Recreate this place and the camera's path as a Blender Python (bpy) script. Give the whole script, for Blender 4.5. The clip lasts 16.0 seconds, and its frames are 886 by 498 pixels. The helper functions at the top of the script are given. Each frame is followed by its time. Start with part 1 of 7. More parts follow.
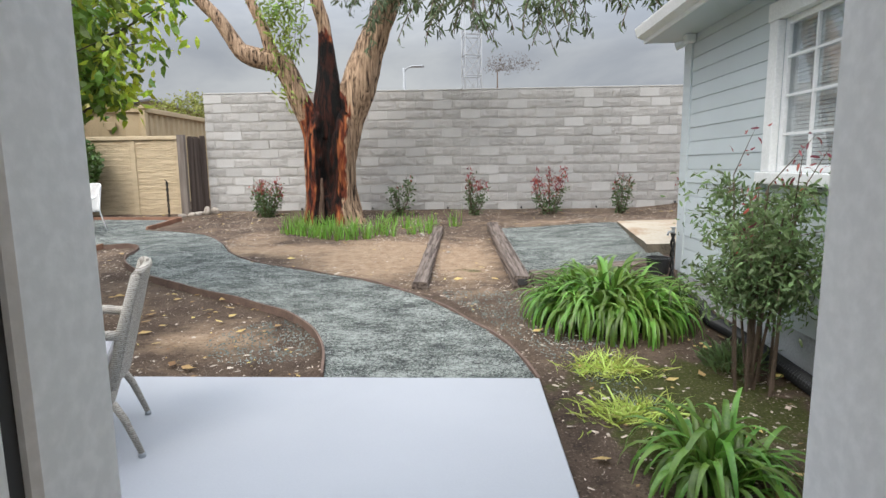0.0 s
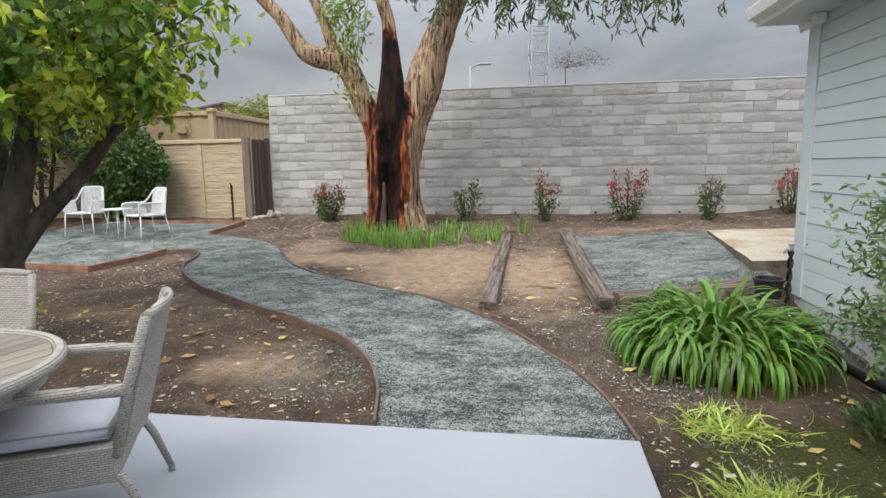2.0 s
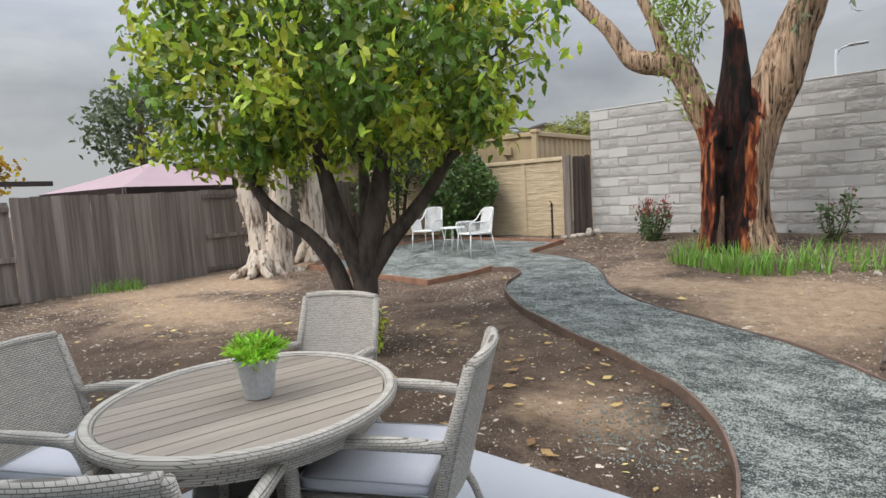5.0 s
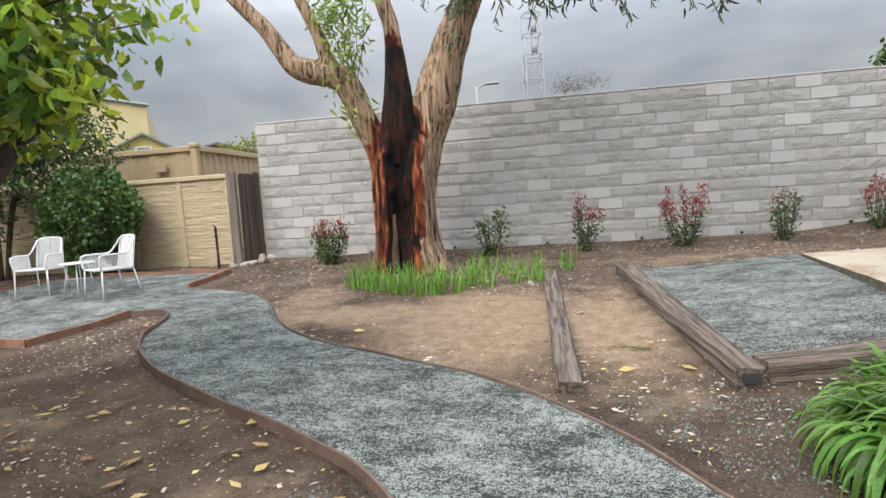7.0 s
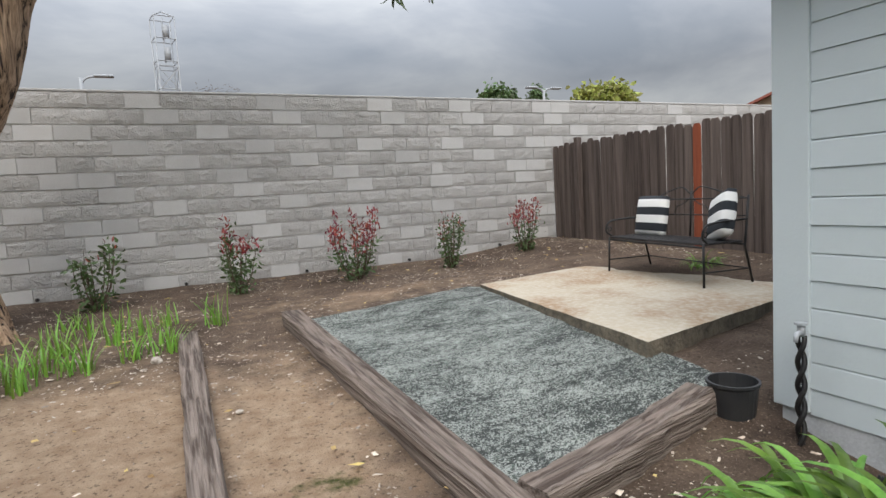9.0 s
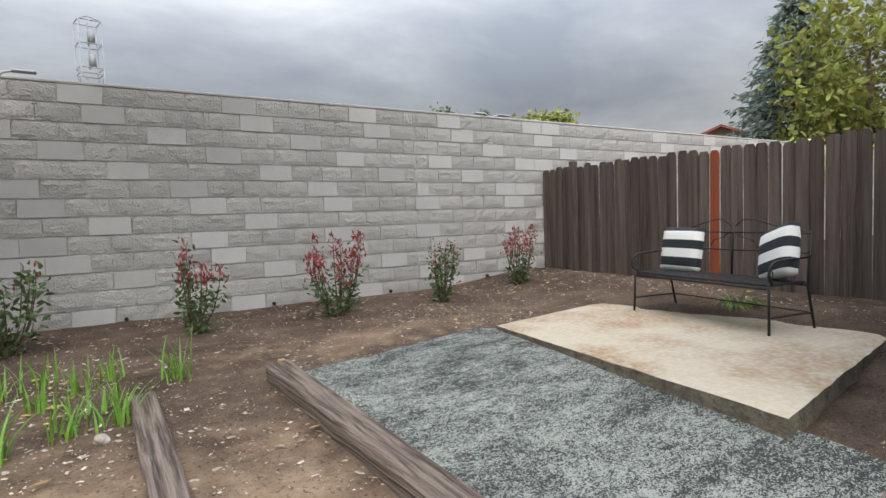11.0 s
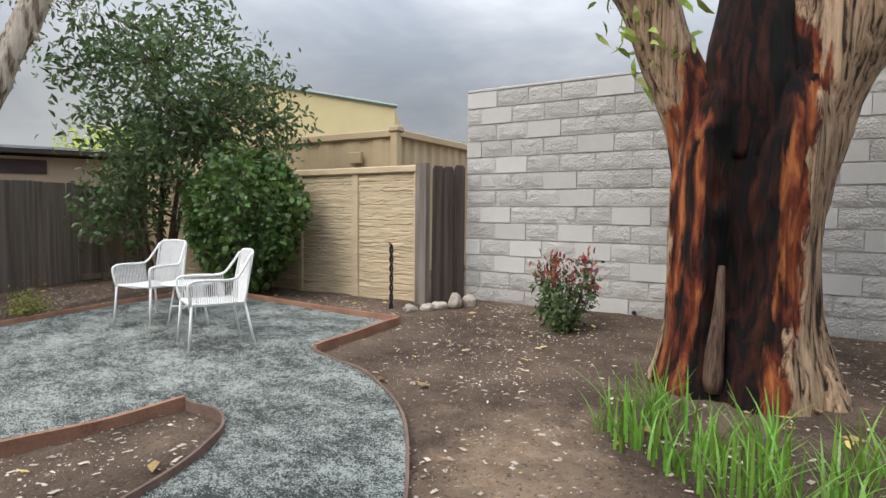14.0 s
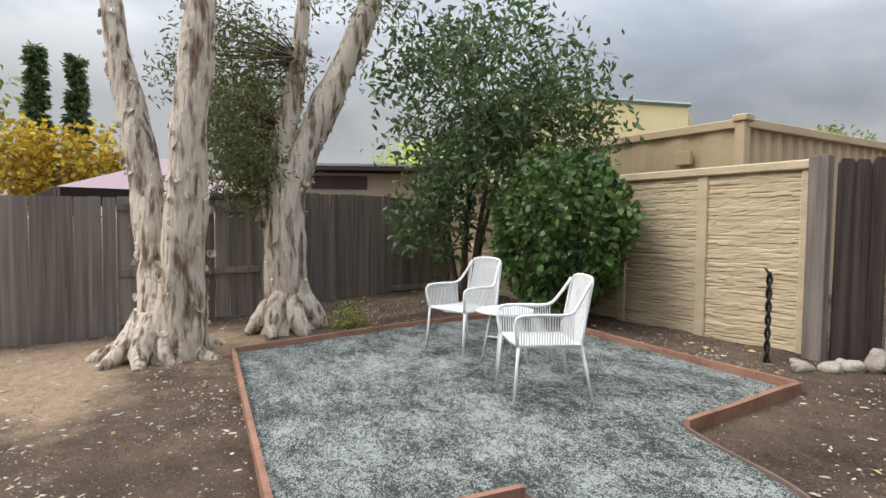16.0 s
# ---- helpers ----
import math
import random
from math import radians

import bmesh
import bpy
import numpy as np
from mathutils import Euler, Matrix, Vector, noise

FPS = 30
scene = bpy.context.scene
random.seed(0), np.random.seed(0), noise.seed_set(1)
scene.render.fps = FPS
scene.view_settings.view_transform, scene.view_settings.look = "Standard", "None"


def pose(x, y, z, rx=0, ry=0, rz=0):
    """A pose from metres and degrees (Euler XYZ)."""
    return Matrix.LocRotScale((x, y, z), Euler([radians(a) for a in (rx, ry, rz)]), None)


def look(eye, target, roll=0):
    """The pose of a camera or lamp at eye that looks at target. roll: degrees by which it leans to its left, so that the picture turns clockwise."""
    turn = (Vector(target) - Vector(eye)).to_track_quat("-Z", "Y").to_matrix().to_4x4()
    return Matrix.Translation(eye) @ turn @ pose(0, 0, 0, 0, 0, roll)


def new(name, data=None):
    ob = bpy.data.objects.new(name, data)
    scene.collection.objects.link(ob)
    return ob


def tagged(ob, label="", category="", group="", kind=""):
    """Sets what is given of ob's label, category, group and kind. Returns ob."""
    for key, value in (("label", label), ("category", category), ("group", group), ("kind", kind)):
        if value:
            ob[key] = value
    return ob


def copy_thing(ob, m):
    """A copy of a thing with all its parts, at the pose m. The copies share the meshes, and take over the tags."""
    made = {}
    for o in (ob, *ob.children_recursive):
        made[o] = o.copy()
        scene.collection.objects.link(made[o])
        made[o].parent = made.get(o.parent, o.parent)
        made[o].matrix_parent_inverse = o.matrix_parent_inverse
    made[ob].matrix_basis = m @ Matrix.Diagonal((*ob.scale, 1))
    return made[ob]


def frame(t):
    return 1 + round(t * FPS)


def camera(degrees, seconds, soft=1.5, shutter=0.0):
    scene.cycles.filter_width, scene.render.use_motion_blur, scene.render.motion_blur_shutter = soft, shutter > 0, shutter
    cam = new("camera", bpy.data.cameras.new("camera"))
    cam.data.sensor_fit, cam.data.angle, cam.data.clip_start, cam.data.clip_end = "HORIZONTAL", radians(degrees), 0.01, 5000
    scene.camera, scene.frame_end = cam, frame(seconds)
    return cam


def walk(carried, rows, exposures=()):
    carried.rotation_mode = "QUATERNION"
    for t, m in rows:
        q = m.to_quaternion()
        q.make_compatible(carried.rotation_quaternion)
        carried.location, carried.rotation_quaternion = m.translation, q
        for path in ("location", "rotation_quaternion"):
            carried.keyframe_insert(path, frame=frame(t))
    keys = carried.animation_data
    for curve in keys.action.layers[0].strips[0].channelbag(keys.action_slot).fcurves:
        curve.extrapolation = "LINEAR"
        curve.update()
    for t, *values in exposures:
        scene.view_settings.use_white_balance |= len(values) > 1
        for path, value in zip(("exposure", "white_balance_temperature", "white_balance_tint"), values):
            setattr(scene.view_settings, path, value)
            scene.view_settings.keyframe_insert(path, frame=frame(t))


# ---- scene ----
cam = camera(76.0, 16.0)
PATH = [
    (0, (1.374, -0.47, 1.36), (1.286, 1.507, 1.071), -0.7),
    (0.5, (1.352, -0.262, 1.372), (1.337, 1.714, 1.065), -0.8),
    (1, (1.349, -0.079, 1.388), (1.351, 1.896, 1.076), -0.9),
    (1.5, (1.282, 0.09, 1.406), (1.166, 2.063, 1.103), -1.0),
    (2, (1.269, 0.169, 1.421), (0.96, 2.124, 1.133), -0.9),
    (2.5, (1.255, 0.255, 1.416), (0.705, 2.16, 1.159), -0.5),
    (3, (1.207, 0.271, 1.461), (0.35, 2.06, 1.21), -1.4),
    (3.5, (1.136, 0.372, 1.473), (0.036, 2.021, 1.21), -1.9),
    (3.7, (1.119, 0.424, 1.472), (-0.087, 2.001, 1.232), -1.6),
    (5.8, (0.841, 0.849, 1.445), (-0.443, 2.37, 1.25), -3.3),
    (6, (0.819, 0.95, 1.475), (-0.324, 2.579, 1.28), -3.6),
    (6.5, (0.738, 1.332, 1.405), (0.0, 3.181, 1.215), -3.8),
    (7, (0.678, 1.822, 1.358), (0.363, 3.789, 1.18), -3.8),
    (7.5, (0.629, 2.333, 1.337), (0.653, 4.326, 1.165), -3.7),
    (8, (0.704, 2.79, 1.323), (1.079, 4.747, 1.151), -3.9),
    (8.5, (0.831, 3.291, 1.359), (1.454, 5.185, 1.201), -4.2),
    (8.7, (0.843, 3.478, 1.394), (1.566, 5.334, 1.216), -3.9),
    (10.8, (0.659, 4.892, 1.438), (1.781, 6.543, 1.321), -2.0),
    (11, (0.622, 4.98, 1.454), (1.679, 6.674, 1.344), -1.8),
    (11.5, (0.527, 5.13, 1.485), (1.213, 7.008, 1.418), -1.3),
    (12, (0.368, 5.228, 1.489), (0.663, 7.205, 1.438), -0.9),
    (12.5, (0.21, 5.299, 1.454), (0.047, 7.291, 1.41), -1.0),
    (13, (-0.114, 5.459, 1.494), (-0.623, 7.392, 1.418), -1.0),
    (13.5, (-0.507, 5.704, 1.486), (-1.273, 7.549, 1.396), 0.0),
    (14, (-0.911, 5.915, 1.477), (-1.964, 7.611, 1.355), 0.6),
    (14.5, (-1.334, 6.09, 1.487), (-2.603, 7.632, 1.376), 0.3),
    (15, (-1.71, 6.289, 1.502), (-3.118, 7.704, 1.373), 1.1),
    (15.5, (-2.02, 6.409, 1.48), (-3.592, 7.64, 1.364), 0.8),
    (16, (-2.309, 6.469, 1.51), (-4.018, 7.503, 1.413), 0.6),
]
walk(cam, [(t, look(eye, target, roll)) for t, eye, target, roll in PATH],
     [(0, 0.62), (1.0, 0.50), (3.7, 0.40), (5.8, 0.44), (7.0, 0.58), (8.2, 0.40), (8.7, 0.34), (12.5, 0.36), (14.0, 0.46), (16.0, 0.46)])

# ---- world and light ----
SUN_EL, SUN_AZ = radians(46), radians(205)
world = bpy.data.worlds.new("world")
scene.world = world
world.use_nodes = True
wt = world.node_tree
wt.nodes.clear()


def wnode(kind, **kw):
    n = wt.nodes.new(kind)
    for k, v in kw.items():
        n.inputs[k].default_value = v
    return n


w_out = wt.nodes.new("ShaderNodeOutputWorld")
w_bg = wt.nodes.new("ShaderNodeBackground")
w_sky = wt.nodes.new("ShaderNodeTexSky")
w_sky.sky_type, w_sky.sun_disc = "NISHITA", False
w_sky.sun_elevation, w_sky.sun_rotation = SUN_EL, SUN_AZ
w_sky.air_density, w_sky.dust_density = 1.2, 3.0
w_tc = wt.nodes.new("ShaderNodeTexCoord")
w_map = wt.nodes.new("ShaderNodeMapping")
w_map.inputs["Scale"].default_value = (1.0, 1.0, 2.6)
w_map.inputs["Rotation"].default_value = (0.1, 0.12, 2.3)
w_n1 = wnode("ShaderNodeTexNoise", Scale=2.6, Detail=8.0, Roughness=0.55, Distortion=0.35)
w_n2 = wnode("ShaderNodeTexNoise", Scale=0.9, Detail=3.0, Roughness=0.5)
w_ramp = wt.nodes.new("ShaderNodeValToRGB")
w_ramp.color_ramp.elements[0].position = 0.40
w_ramp.color_ramp.elements[0].color = (3.3, 3.62, 4.15, 1)
w_ramp.color_ramp.elements[1].position = 0.62
w_ramp.color_ramp.elements[1].color = (6.5, 6.7, 6.9, 1)
mid = w_ramp.color_ramp.elements.new(0.5)
mid.color = (4.5, 4.75, 5.2, 1)
w_add = wt.nodes.new("ShaderNodeMath")
w_add.operation = "MULTIPLY_ADD"
w_add.inputs[1].default_value, w_add.inputs[2].default_value = 0.5, 0.0
w_sum = wt.nodes.new("ShaderNodeMath")
w_sum.operation = "MULTIPLY_ADD"
w_sum.inputs[1].default_value = 0.55
w_sep = wt.nodes.new("ShaderNodeSeparateXYZ")
w_hor = wt.nodes.new("ShaderNodeMapRange")
for k, v in {"From Min": 0.0, "From Max": 0.22, "To Min": 0.12, "To Max": 0.0}.items():
    w_hor.inputs[k].default_value = v
w_plus = wt.nodes.new("ShaderNodeMath")
w_mix = wt.nodes.new("ShaderNodeMixRGB")
w_mix.inputs[0].default_value = 0.88
wl = wt.links.new
wl(w_tc.outputs["Generated"], w_map.inputs["Vector"])
wl(w_map.outputs[0], w_n1.inputs["Vector"])
wl(w_map.outputs[0], w_n2.inputs["Vector"])
wl(w_n2.outputs[0], w_add.inputs[0])
wl(w_n1.outputs[0], w_sum.inputs[0])
wl(w_add.outputs[0], w_sum.inputs[2])
wl(w_tc.outputs["Generated"], w_sep.inputs[0])
wl(w_sep.outputs["Z"], w_hor.inputs["Value"])
wl(w_sum.outputs[0], w_plus.inputs[0])
wl(w_hor.outputs[0], w_plus.inputs[1])
wl(w_plus.outputs[0], w_ramp.inputs[0])
wl(w_sky.outputs[0], w_mix.inputs[1])
wl(w_ramp.outputs[0], w_mix.inputs[2])
w_zen = wt.nodes.new("ShaderNodeMapRange")
for k, v in {"From Min": 0.18, "From Max": 0.95, "To Min": 0.56, "To Max": 3.6}.items():
    w_zen.inputs[k].default_value = v
w_gain = wt.nodes.new("ShaderNodeVectorMath")
w_gain.operation = "SCALE"
wl(w_sep.outputs["Z"], w_zen.inputs["Value"])
wl(w_mix.outputs[0], w_gain.inputs[0])
wl(w_zen.outputs[0], w_gain.inputs["Scale"])
wl(w_gain.outputs[0], w_bg.inputs[0])
wl(w_bg.outputs[0], w_out.inputs[0])
w_bg.inputs[1].default_value = 0.105

sun = new("sun", bpy.data.lights.new("sun", "SUN"))
sun.data.energy, sun.data.angle, sun.data.color = 1.75, radians(38), (1.0, 0.955, 0.89)
sun.matrix_world = look((0, 0, 0), (-math.sin(SUN_AZ) * math.cos(SUN_EL), -math.cos(SUN_AZ) * math.cos(SUN_EL), -math.sin(SUN_EL)))
scene.view_settings.exposure = 0.34

# ---- materials ----
MATS = {}


def mat(name, c1, c2=None, scale=6.0, rough=0.8, metal=0.0, bump=0.0, bscale=60.0, c3=None, coords="Object", stretch=(1, 1, 1), per=None, spec=0.5, lo=0.35, hi=0.65, fine=0.35, leaf=False, bdist=0.02, vary=0.2):
    """Two colours mixed by coarse noise, a third by fine noise, with relief; per: 'island' or 'object' varies the value."""
    if name in MATS:
        return MATS[name]
    m = bpy.data.materials.new(name)
    m.use_nodes = True
    t = m.node_tree
    b = t.nodes["Principled BSDF"]
    b.inputs["Roughness"].default_value, b.inputs["Metallic"].default_value = rough, metal
    b.inputs["Specular IOR Level"].default_value = spec if rough < 0.75 else 0.2
    c2 = c2 or tuple(v * 0.8 for v in c1)
    if coords == "World":
        src = t.nodes.new("ShaderNodeNewGeometry").outputs["Position"]
    else:
        src = t.nodes.new("ShaderNodeTexCoord").outputs["Object"]
    mp = t.nodes.new("ShaderNodeMapping")
    mp.inputs["Scale"].default_value = stretch
    t.links.new(src, mp.inputs["Vector"])
    if per == "object":
        oi = t.nodes.new("ShaderNodeObjectInfo")
        sc = t.nodes.new("ShaderNodeMath")
        sc.operation = "MULTIPLY"
        sc.inputs[1].default_value = 37.0
        t.links.new(oi.outputs["Random"], sc.inputs[0])
        t.links.new(sc.outputs[0], mp.inputs["Location"])
    n1 = t.nodes.new("ShaderNodeTexNoise")
    n1.inputs["Scale"].default_value, n1.inputs["Detail"].default_value = scale, 5
    n2 = t.nodes.new("ShaderNodeTexNoise")
    n2.inputs["Scale"].default_value, n2.inputs["Detail"].default_value = bscale, 4
    t.links.new(mp.outputs[0], n1.inputs["Vector"])
    t.links.new(mp.outputs[0], n2.inputs["Vector"])
    r = t.nodes.new("ShaderNodeValToRGB")
    r.color_ramp.elements[0].position, r.color_ramp.elements[1].position = lo, hi
    r.color_ramp.elements[0].color, r.color_ramp.elements[1].color = (*c2, 1), (*c1, 1)
    t.links.new(n1.outputs[0], r.inputs[0])
    out = r.outputs[0]
    r2 = t.nodes.new("ShaderNodeValToRGB")
    r2.color_ramp.elements[0].position, r2.color_ramp.elements[1].position = 0.42, 0.68
    t.links.new(n2.outputs[0], r2.inputs[0])
    fac = t.nodes.new("ShaderNodeMath")
    fac.operation = "MULTIPLY"
    fac.inputs[1].default_value = fine
    t.links.new(r2.outputs[0], fac.inputs[0])
    mx = t.nodes.new("ShaderNodeMixRGB")
    c3 = c3 or tuple(min(1, v * 1.25) for v in c1)
    mx.inputs[2].default_value = (*c3, 1)
    t.links.new(fac.outputs[0], mx.inputs[0])
    t.links.new(out, mx.inputs[1])
    out = mx.outputs[0]
    if per:
        if per == "island":
            rnd = t.nodes.new("ShaderNodeNewGeometry").outputs["Random Per Island"]
        else:
            rnd = oi.outputs["Random"]
        mr = t.nodes.new("ShaderNodeMapRange")
        mr.inputs["To Min"].default_value, mr.inputs["To Max"].default_value = (0.55, 1.5) if leaf else (1 - vary, 1 + vary)
        t.links.new(rnd, mr.inputs["Value"])
        hs = t.nodes.new("ShaderNodeHueSaturation")
        t.links.new(mr.outputs[0], hs.inputs["Value"])
        if leaf:
            mr2 = t.nodes.new("ShaderNodeMapRange")
            mr2.inputs["To Min"].default_value, mr2.inputs["To Max"].default_value = 0.47, 0.515
            t.links.new(rnd, mr2.inputs["Value"])
            t.links.new(mr2.outputs[0], hs.inputs["Hue"])
        t.links.new(out, hs.inputs["Color"])
        out = hs.outputs[0]
    t.links.new(out, b.inputs["Base Color"])
    if bump:
        bp = t.nodes.new("ShaderNodeBump")
        bp.inputs["Strength"].default_value, bp.inputs["Distance"].default_value = min(1, bump), bdist
        t.links.new(n2.outputs[0], bp.inputs["Height"])
        t.links.new(bp.outputs[0], b.inputs["Normal"])
    if leaf:
        tr = t.nodes.new("ShaderNodeBsdfTranslucent")
        t.links.new(out, tr.inputs["Color"])
        ms = t.nodes.new("ShaderNodeMixShader")
        ms.inputs[0].default_value = 0.35
        t.links.new(b.outputs[0], ms.inputs[1])
        t.links.new(tr.outputs[0], ms.inputs[2])
        t.links.new(ms.outputs[0], t.nodes["Material Output"].inputs["Surface"])
    MATS[name] = m
    return m


def soil_material():
    m = bpy.data.materials.new("soil")
    m.use_nodes = True
    t = m.node_tree
    L = t.links.new
    b = t.nodes["Principled BSDF"]
    b.inputs["Roughness"].default_value = 0.95
    b.inputs["Specular IOR Level"].default_value = 0.2
    pos = t.nodes.new("ShaderNodeNewGeometry").outputs["Position"]

    def noise_of(scale, detail=6, rough=0.6):
        n = t.nodes.new("ShaderNodeTexNoise")
        n.inputs["Scale"].default_value, n.inputs["Detail"].default_value, n.inputs["Roughness"].default_value = scale, detail, rough
        L(pos, n.inputs["Vector"])
        return n.outputs[0]

    def ramp(src, p0, p1, c0=(0, 0, 0), c1=(1, 1, 1)):
        r = t.nodes.new("ShaderNodeValToRGB")
        r.color_ramp.elements[0].position, r.color_ramp.elements[1].position = p0, p1
        r.color_ramp.elements[0].color, r.color_ramp.elements[1].color = (*c0, 1), (*c1, 1)
        L(src, r.inputs[0])
        return r.outputs[0]

    def mix(fac, a, c):
        x = t.nodes.new("ShaderNodeMixRGB")
        for s, v in zip(x.inputs, (fac, a, c)):
            if isinstance(v, tuple):
                s.default_value = (*v, 1)
            elif isinstance(v, float):
                s.default_value = v
            else:
                L(v, s)
        return x.outputs[0]

    base = ramp(noise_of(1.3, 9, 0.7), 0.35, 0.66, (0.060, 0.041, 0.031), (0.195, 0.140, 0.102))
    att = t.nodes.new("ShaderNodeAttribute")
    att.attribute_name = "dry"
    dn = t.nodes.new("ShaderNodeMath")
    dn.operation = "MULTIPLY_ADD"
    dn.inputs[1].default_value = 0.9
    L(noise_of(3.5), dn.inputs[0])
    L(att.outputs["Fac"], dn.inputs[2])
    dry = ramp(dn.outputs[0], 0.55, 1.15)
    base = mix(dry, base, ramp(noise_of(9.0), 0.3, 0.7, (0.33, 0.22, 0.14), (0.50, 0.37, 0.255)))
    att2 = t.nodes.new("ShaderNodeAttribute")
    att2.attribute_name = "moss"
    mn = t.nodes.new("ShaderNodeMath")
    mn.operation = "MULTIPLY_ADD"
    mn.inputs[1].default_value = 1.0
    L(noise_of(5.0), mn.inputs[0])
    L(att2.outputs["Fac"], mn.inputs[2])
    base = mix(ramp(mn.outputs[0], 0.85, 1.25), base, (0.075, 0.085, 0.022))
    crumbs = ramp(noise_of(75.0, 3), 0.56, 0.72)
    f = t.nodes.new("ShaderNodeMath")
    f.operation = "MULTIPLY"
    f.inputs[1].default_value = 0.7
    L(crumbs, f.inputs[0])
    base = mix(f.outputs[0], base, (0.35, 0.265, 0.195))
    dark = ramp(noise_of(38.0, 4), 0.30, 0.44, (1, 1, 1), (0, 0, 0))
    f2 = t.nodes.new("ShaderNodeMath")
    f2.operation = "MULTIPLY"
    f2.inputs[1].default_value = 0.75
    L(dark, f2.inputs[0])
    base = mix(f2.outputs[0], base, (0.030, 0.022, 0.017))
    L(base, b.inputs["Base Color"])
    bp = t.nodes.new("ShaderNodeBump")
    bp.inputs["Strength"].default_value, bp.inputs["Distance"].default_value = 1.0, 0.035
    L(noise_of(45.0, 6, 0.7), bp.inputs["Height"])
    L(bp.outputs[0], b.inputs["Normal"])
    return m


def gravel_material():
    m = bpy.data.materials.new("crushed_gravel")
    m.use_nodes = True
    t = m.node_tree
    L = t.links.new
    b = t.nodes["Principled BSDF"]
    b.inputs["Roughness"].default_value = 0.9
    pos = t.nodes.new("ShaderNodeNewGeometry").outputs["Position"]
    mp = t.nodes.new("ShaderNodeMapping")
    mp.inputs["Scale"].default_value = (1.0, 1.7, 1.0)
    mp.inputs["Rotation"].default_value = (0, 0, 0.5)
    L(pos, mp.inputs[0])
    v = t.nodes.new("ShaderNodeTexVoronoi")
    v.inputs["Scale"].default_value = 165.0
    L(pos, v.inputs["Vector"])
    sep = t.nodes.new("ShaderNodeSeparateColor")
    L(v.outputs["Color"], sep.inputs[0])
    n = t.nodes.new("ShaderNodeTexNoise")
    n.inputs["Scale"].default_value, n.inputs["Detail"].default_value, n.inputs["Roughness"].default_value = 2.4, 10, 0.80
    L(mp.outputs[0], n.inputs["Vector"])
    n3 = t.nodes.new("ShaderNodeTexNoise")
    n3.inputs["Scale"].default_value, n3.inputs["Detail"].default_value, n3.inputs["Roughness"].default_value = 17.0, 6, 0.75
    L(mp.outputs[0], n3.inputs["Vector"])
    s = t.nodes.new("ShaderNodeMath")
    s.operation = "MULTIPLY_ADD"
    s.inputs[1].default_value = 0.30
    L(sep.outputs[0], s.inputs[0])
    s0 = t.nodes.new("ShaderNodeMath")
    s0.operation = "MULTIPLY_ADD"
    s0.inputs[1].default_value = 0.6
    L(n3.outputs[0], s0.inputs[0])
    L(n.outputs[0], s0.inputs[2])
    L(s0.outputs[0], s.inputs[2])
    r = t.nodes.new("ShaderNodeValToRGB")
    e = r.color_ramp.elements
    e[0].position, e[0].color = 0.93, (0.036, 0.042, 0.039, 1)
    e[1].position, e[1].color = 1.0, (0.35, 0.375, 0.345, 1)
    k = e.new(0.965)
    k.color = (0.098, 0.109, 0.103, 1)
    L(s.outputs[0], r.inputs[0])
    L(r.outputs[0], b.inputs["Base Color"])
    bp = t.nodes.new("ShaderNodeBump")
    bp.inputs["Strength"].default_value, bp.inputs["Distance"].default_value = 0.8, 0.008
    L(v.outputs["Distance"], bp.inputs["Height"])
    L(bp.outputs[0], b.inputs["Normal"])
    return m


def weave_material(name, c1, c2, width, height, rough=0.6):
    """Flat strands woven in staggered rows, with dark gaps between them."""
    m = bpy.data.materials.new(name)
    m.use_nodes = True
    t = m.node_tree
    L = t.links.new
    b = t.nodes["Principled BSDF"]
    b.inputs["Roughness"].default_value = rough
    sep = t.nodes.new("ShaderNodeSeparateXYZ")
    L(t.nodes.new("ShaderNodeTexCoord").outputs["Object"], sep.inputs[0])
    along = t.nodes.new("ShaderNodeMath")
    L(sep.outputs["X"], along.inputs[0])
    L(sep.outputs["Y"], along.inputs[1])
    com = t.nodes.new("ShaderNodeCombineXYZ")
    L(along.outputs[0], com.inputs["X"])
    L(sep.outputs["Z"], com.inputs["Y"])
    br = t.nodes.new("ShaderNodeTexBrick")
    for k, v in {"Scale": 1.0, "Mortar Size": height * 0.13, "Mortar Smooth": 0.7, "Bias": 0.0, "Brick Width": width, "Row Height": height}.items():
        br.inputs[k].default_value = v
    br.inputs["Color1"].default_value, br.inputs["Color2"].default_value = (*c1, 1), (*(v * 0.78 for v in c1), 1)
    br.inputs["Mortar"].default_value = (*c2, 1)
    L(com.outputs[0], br.inputs["Vector"])
    L(br.outputs["Color"], b.inputs["Base Color"])
    bp = t.nodes.new("ShaderNodeBump")
    bp.invert = True
    bp.inputs["Strength"].default_value, bp.inputs["Distance"].default_value = 0.9, 0.004
    L(br.outputs["Fac"], bp.inputs["Height"])
    L(bp.outputs[0], b.inputs["Normal"])
    return m


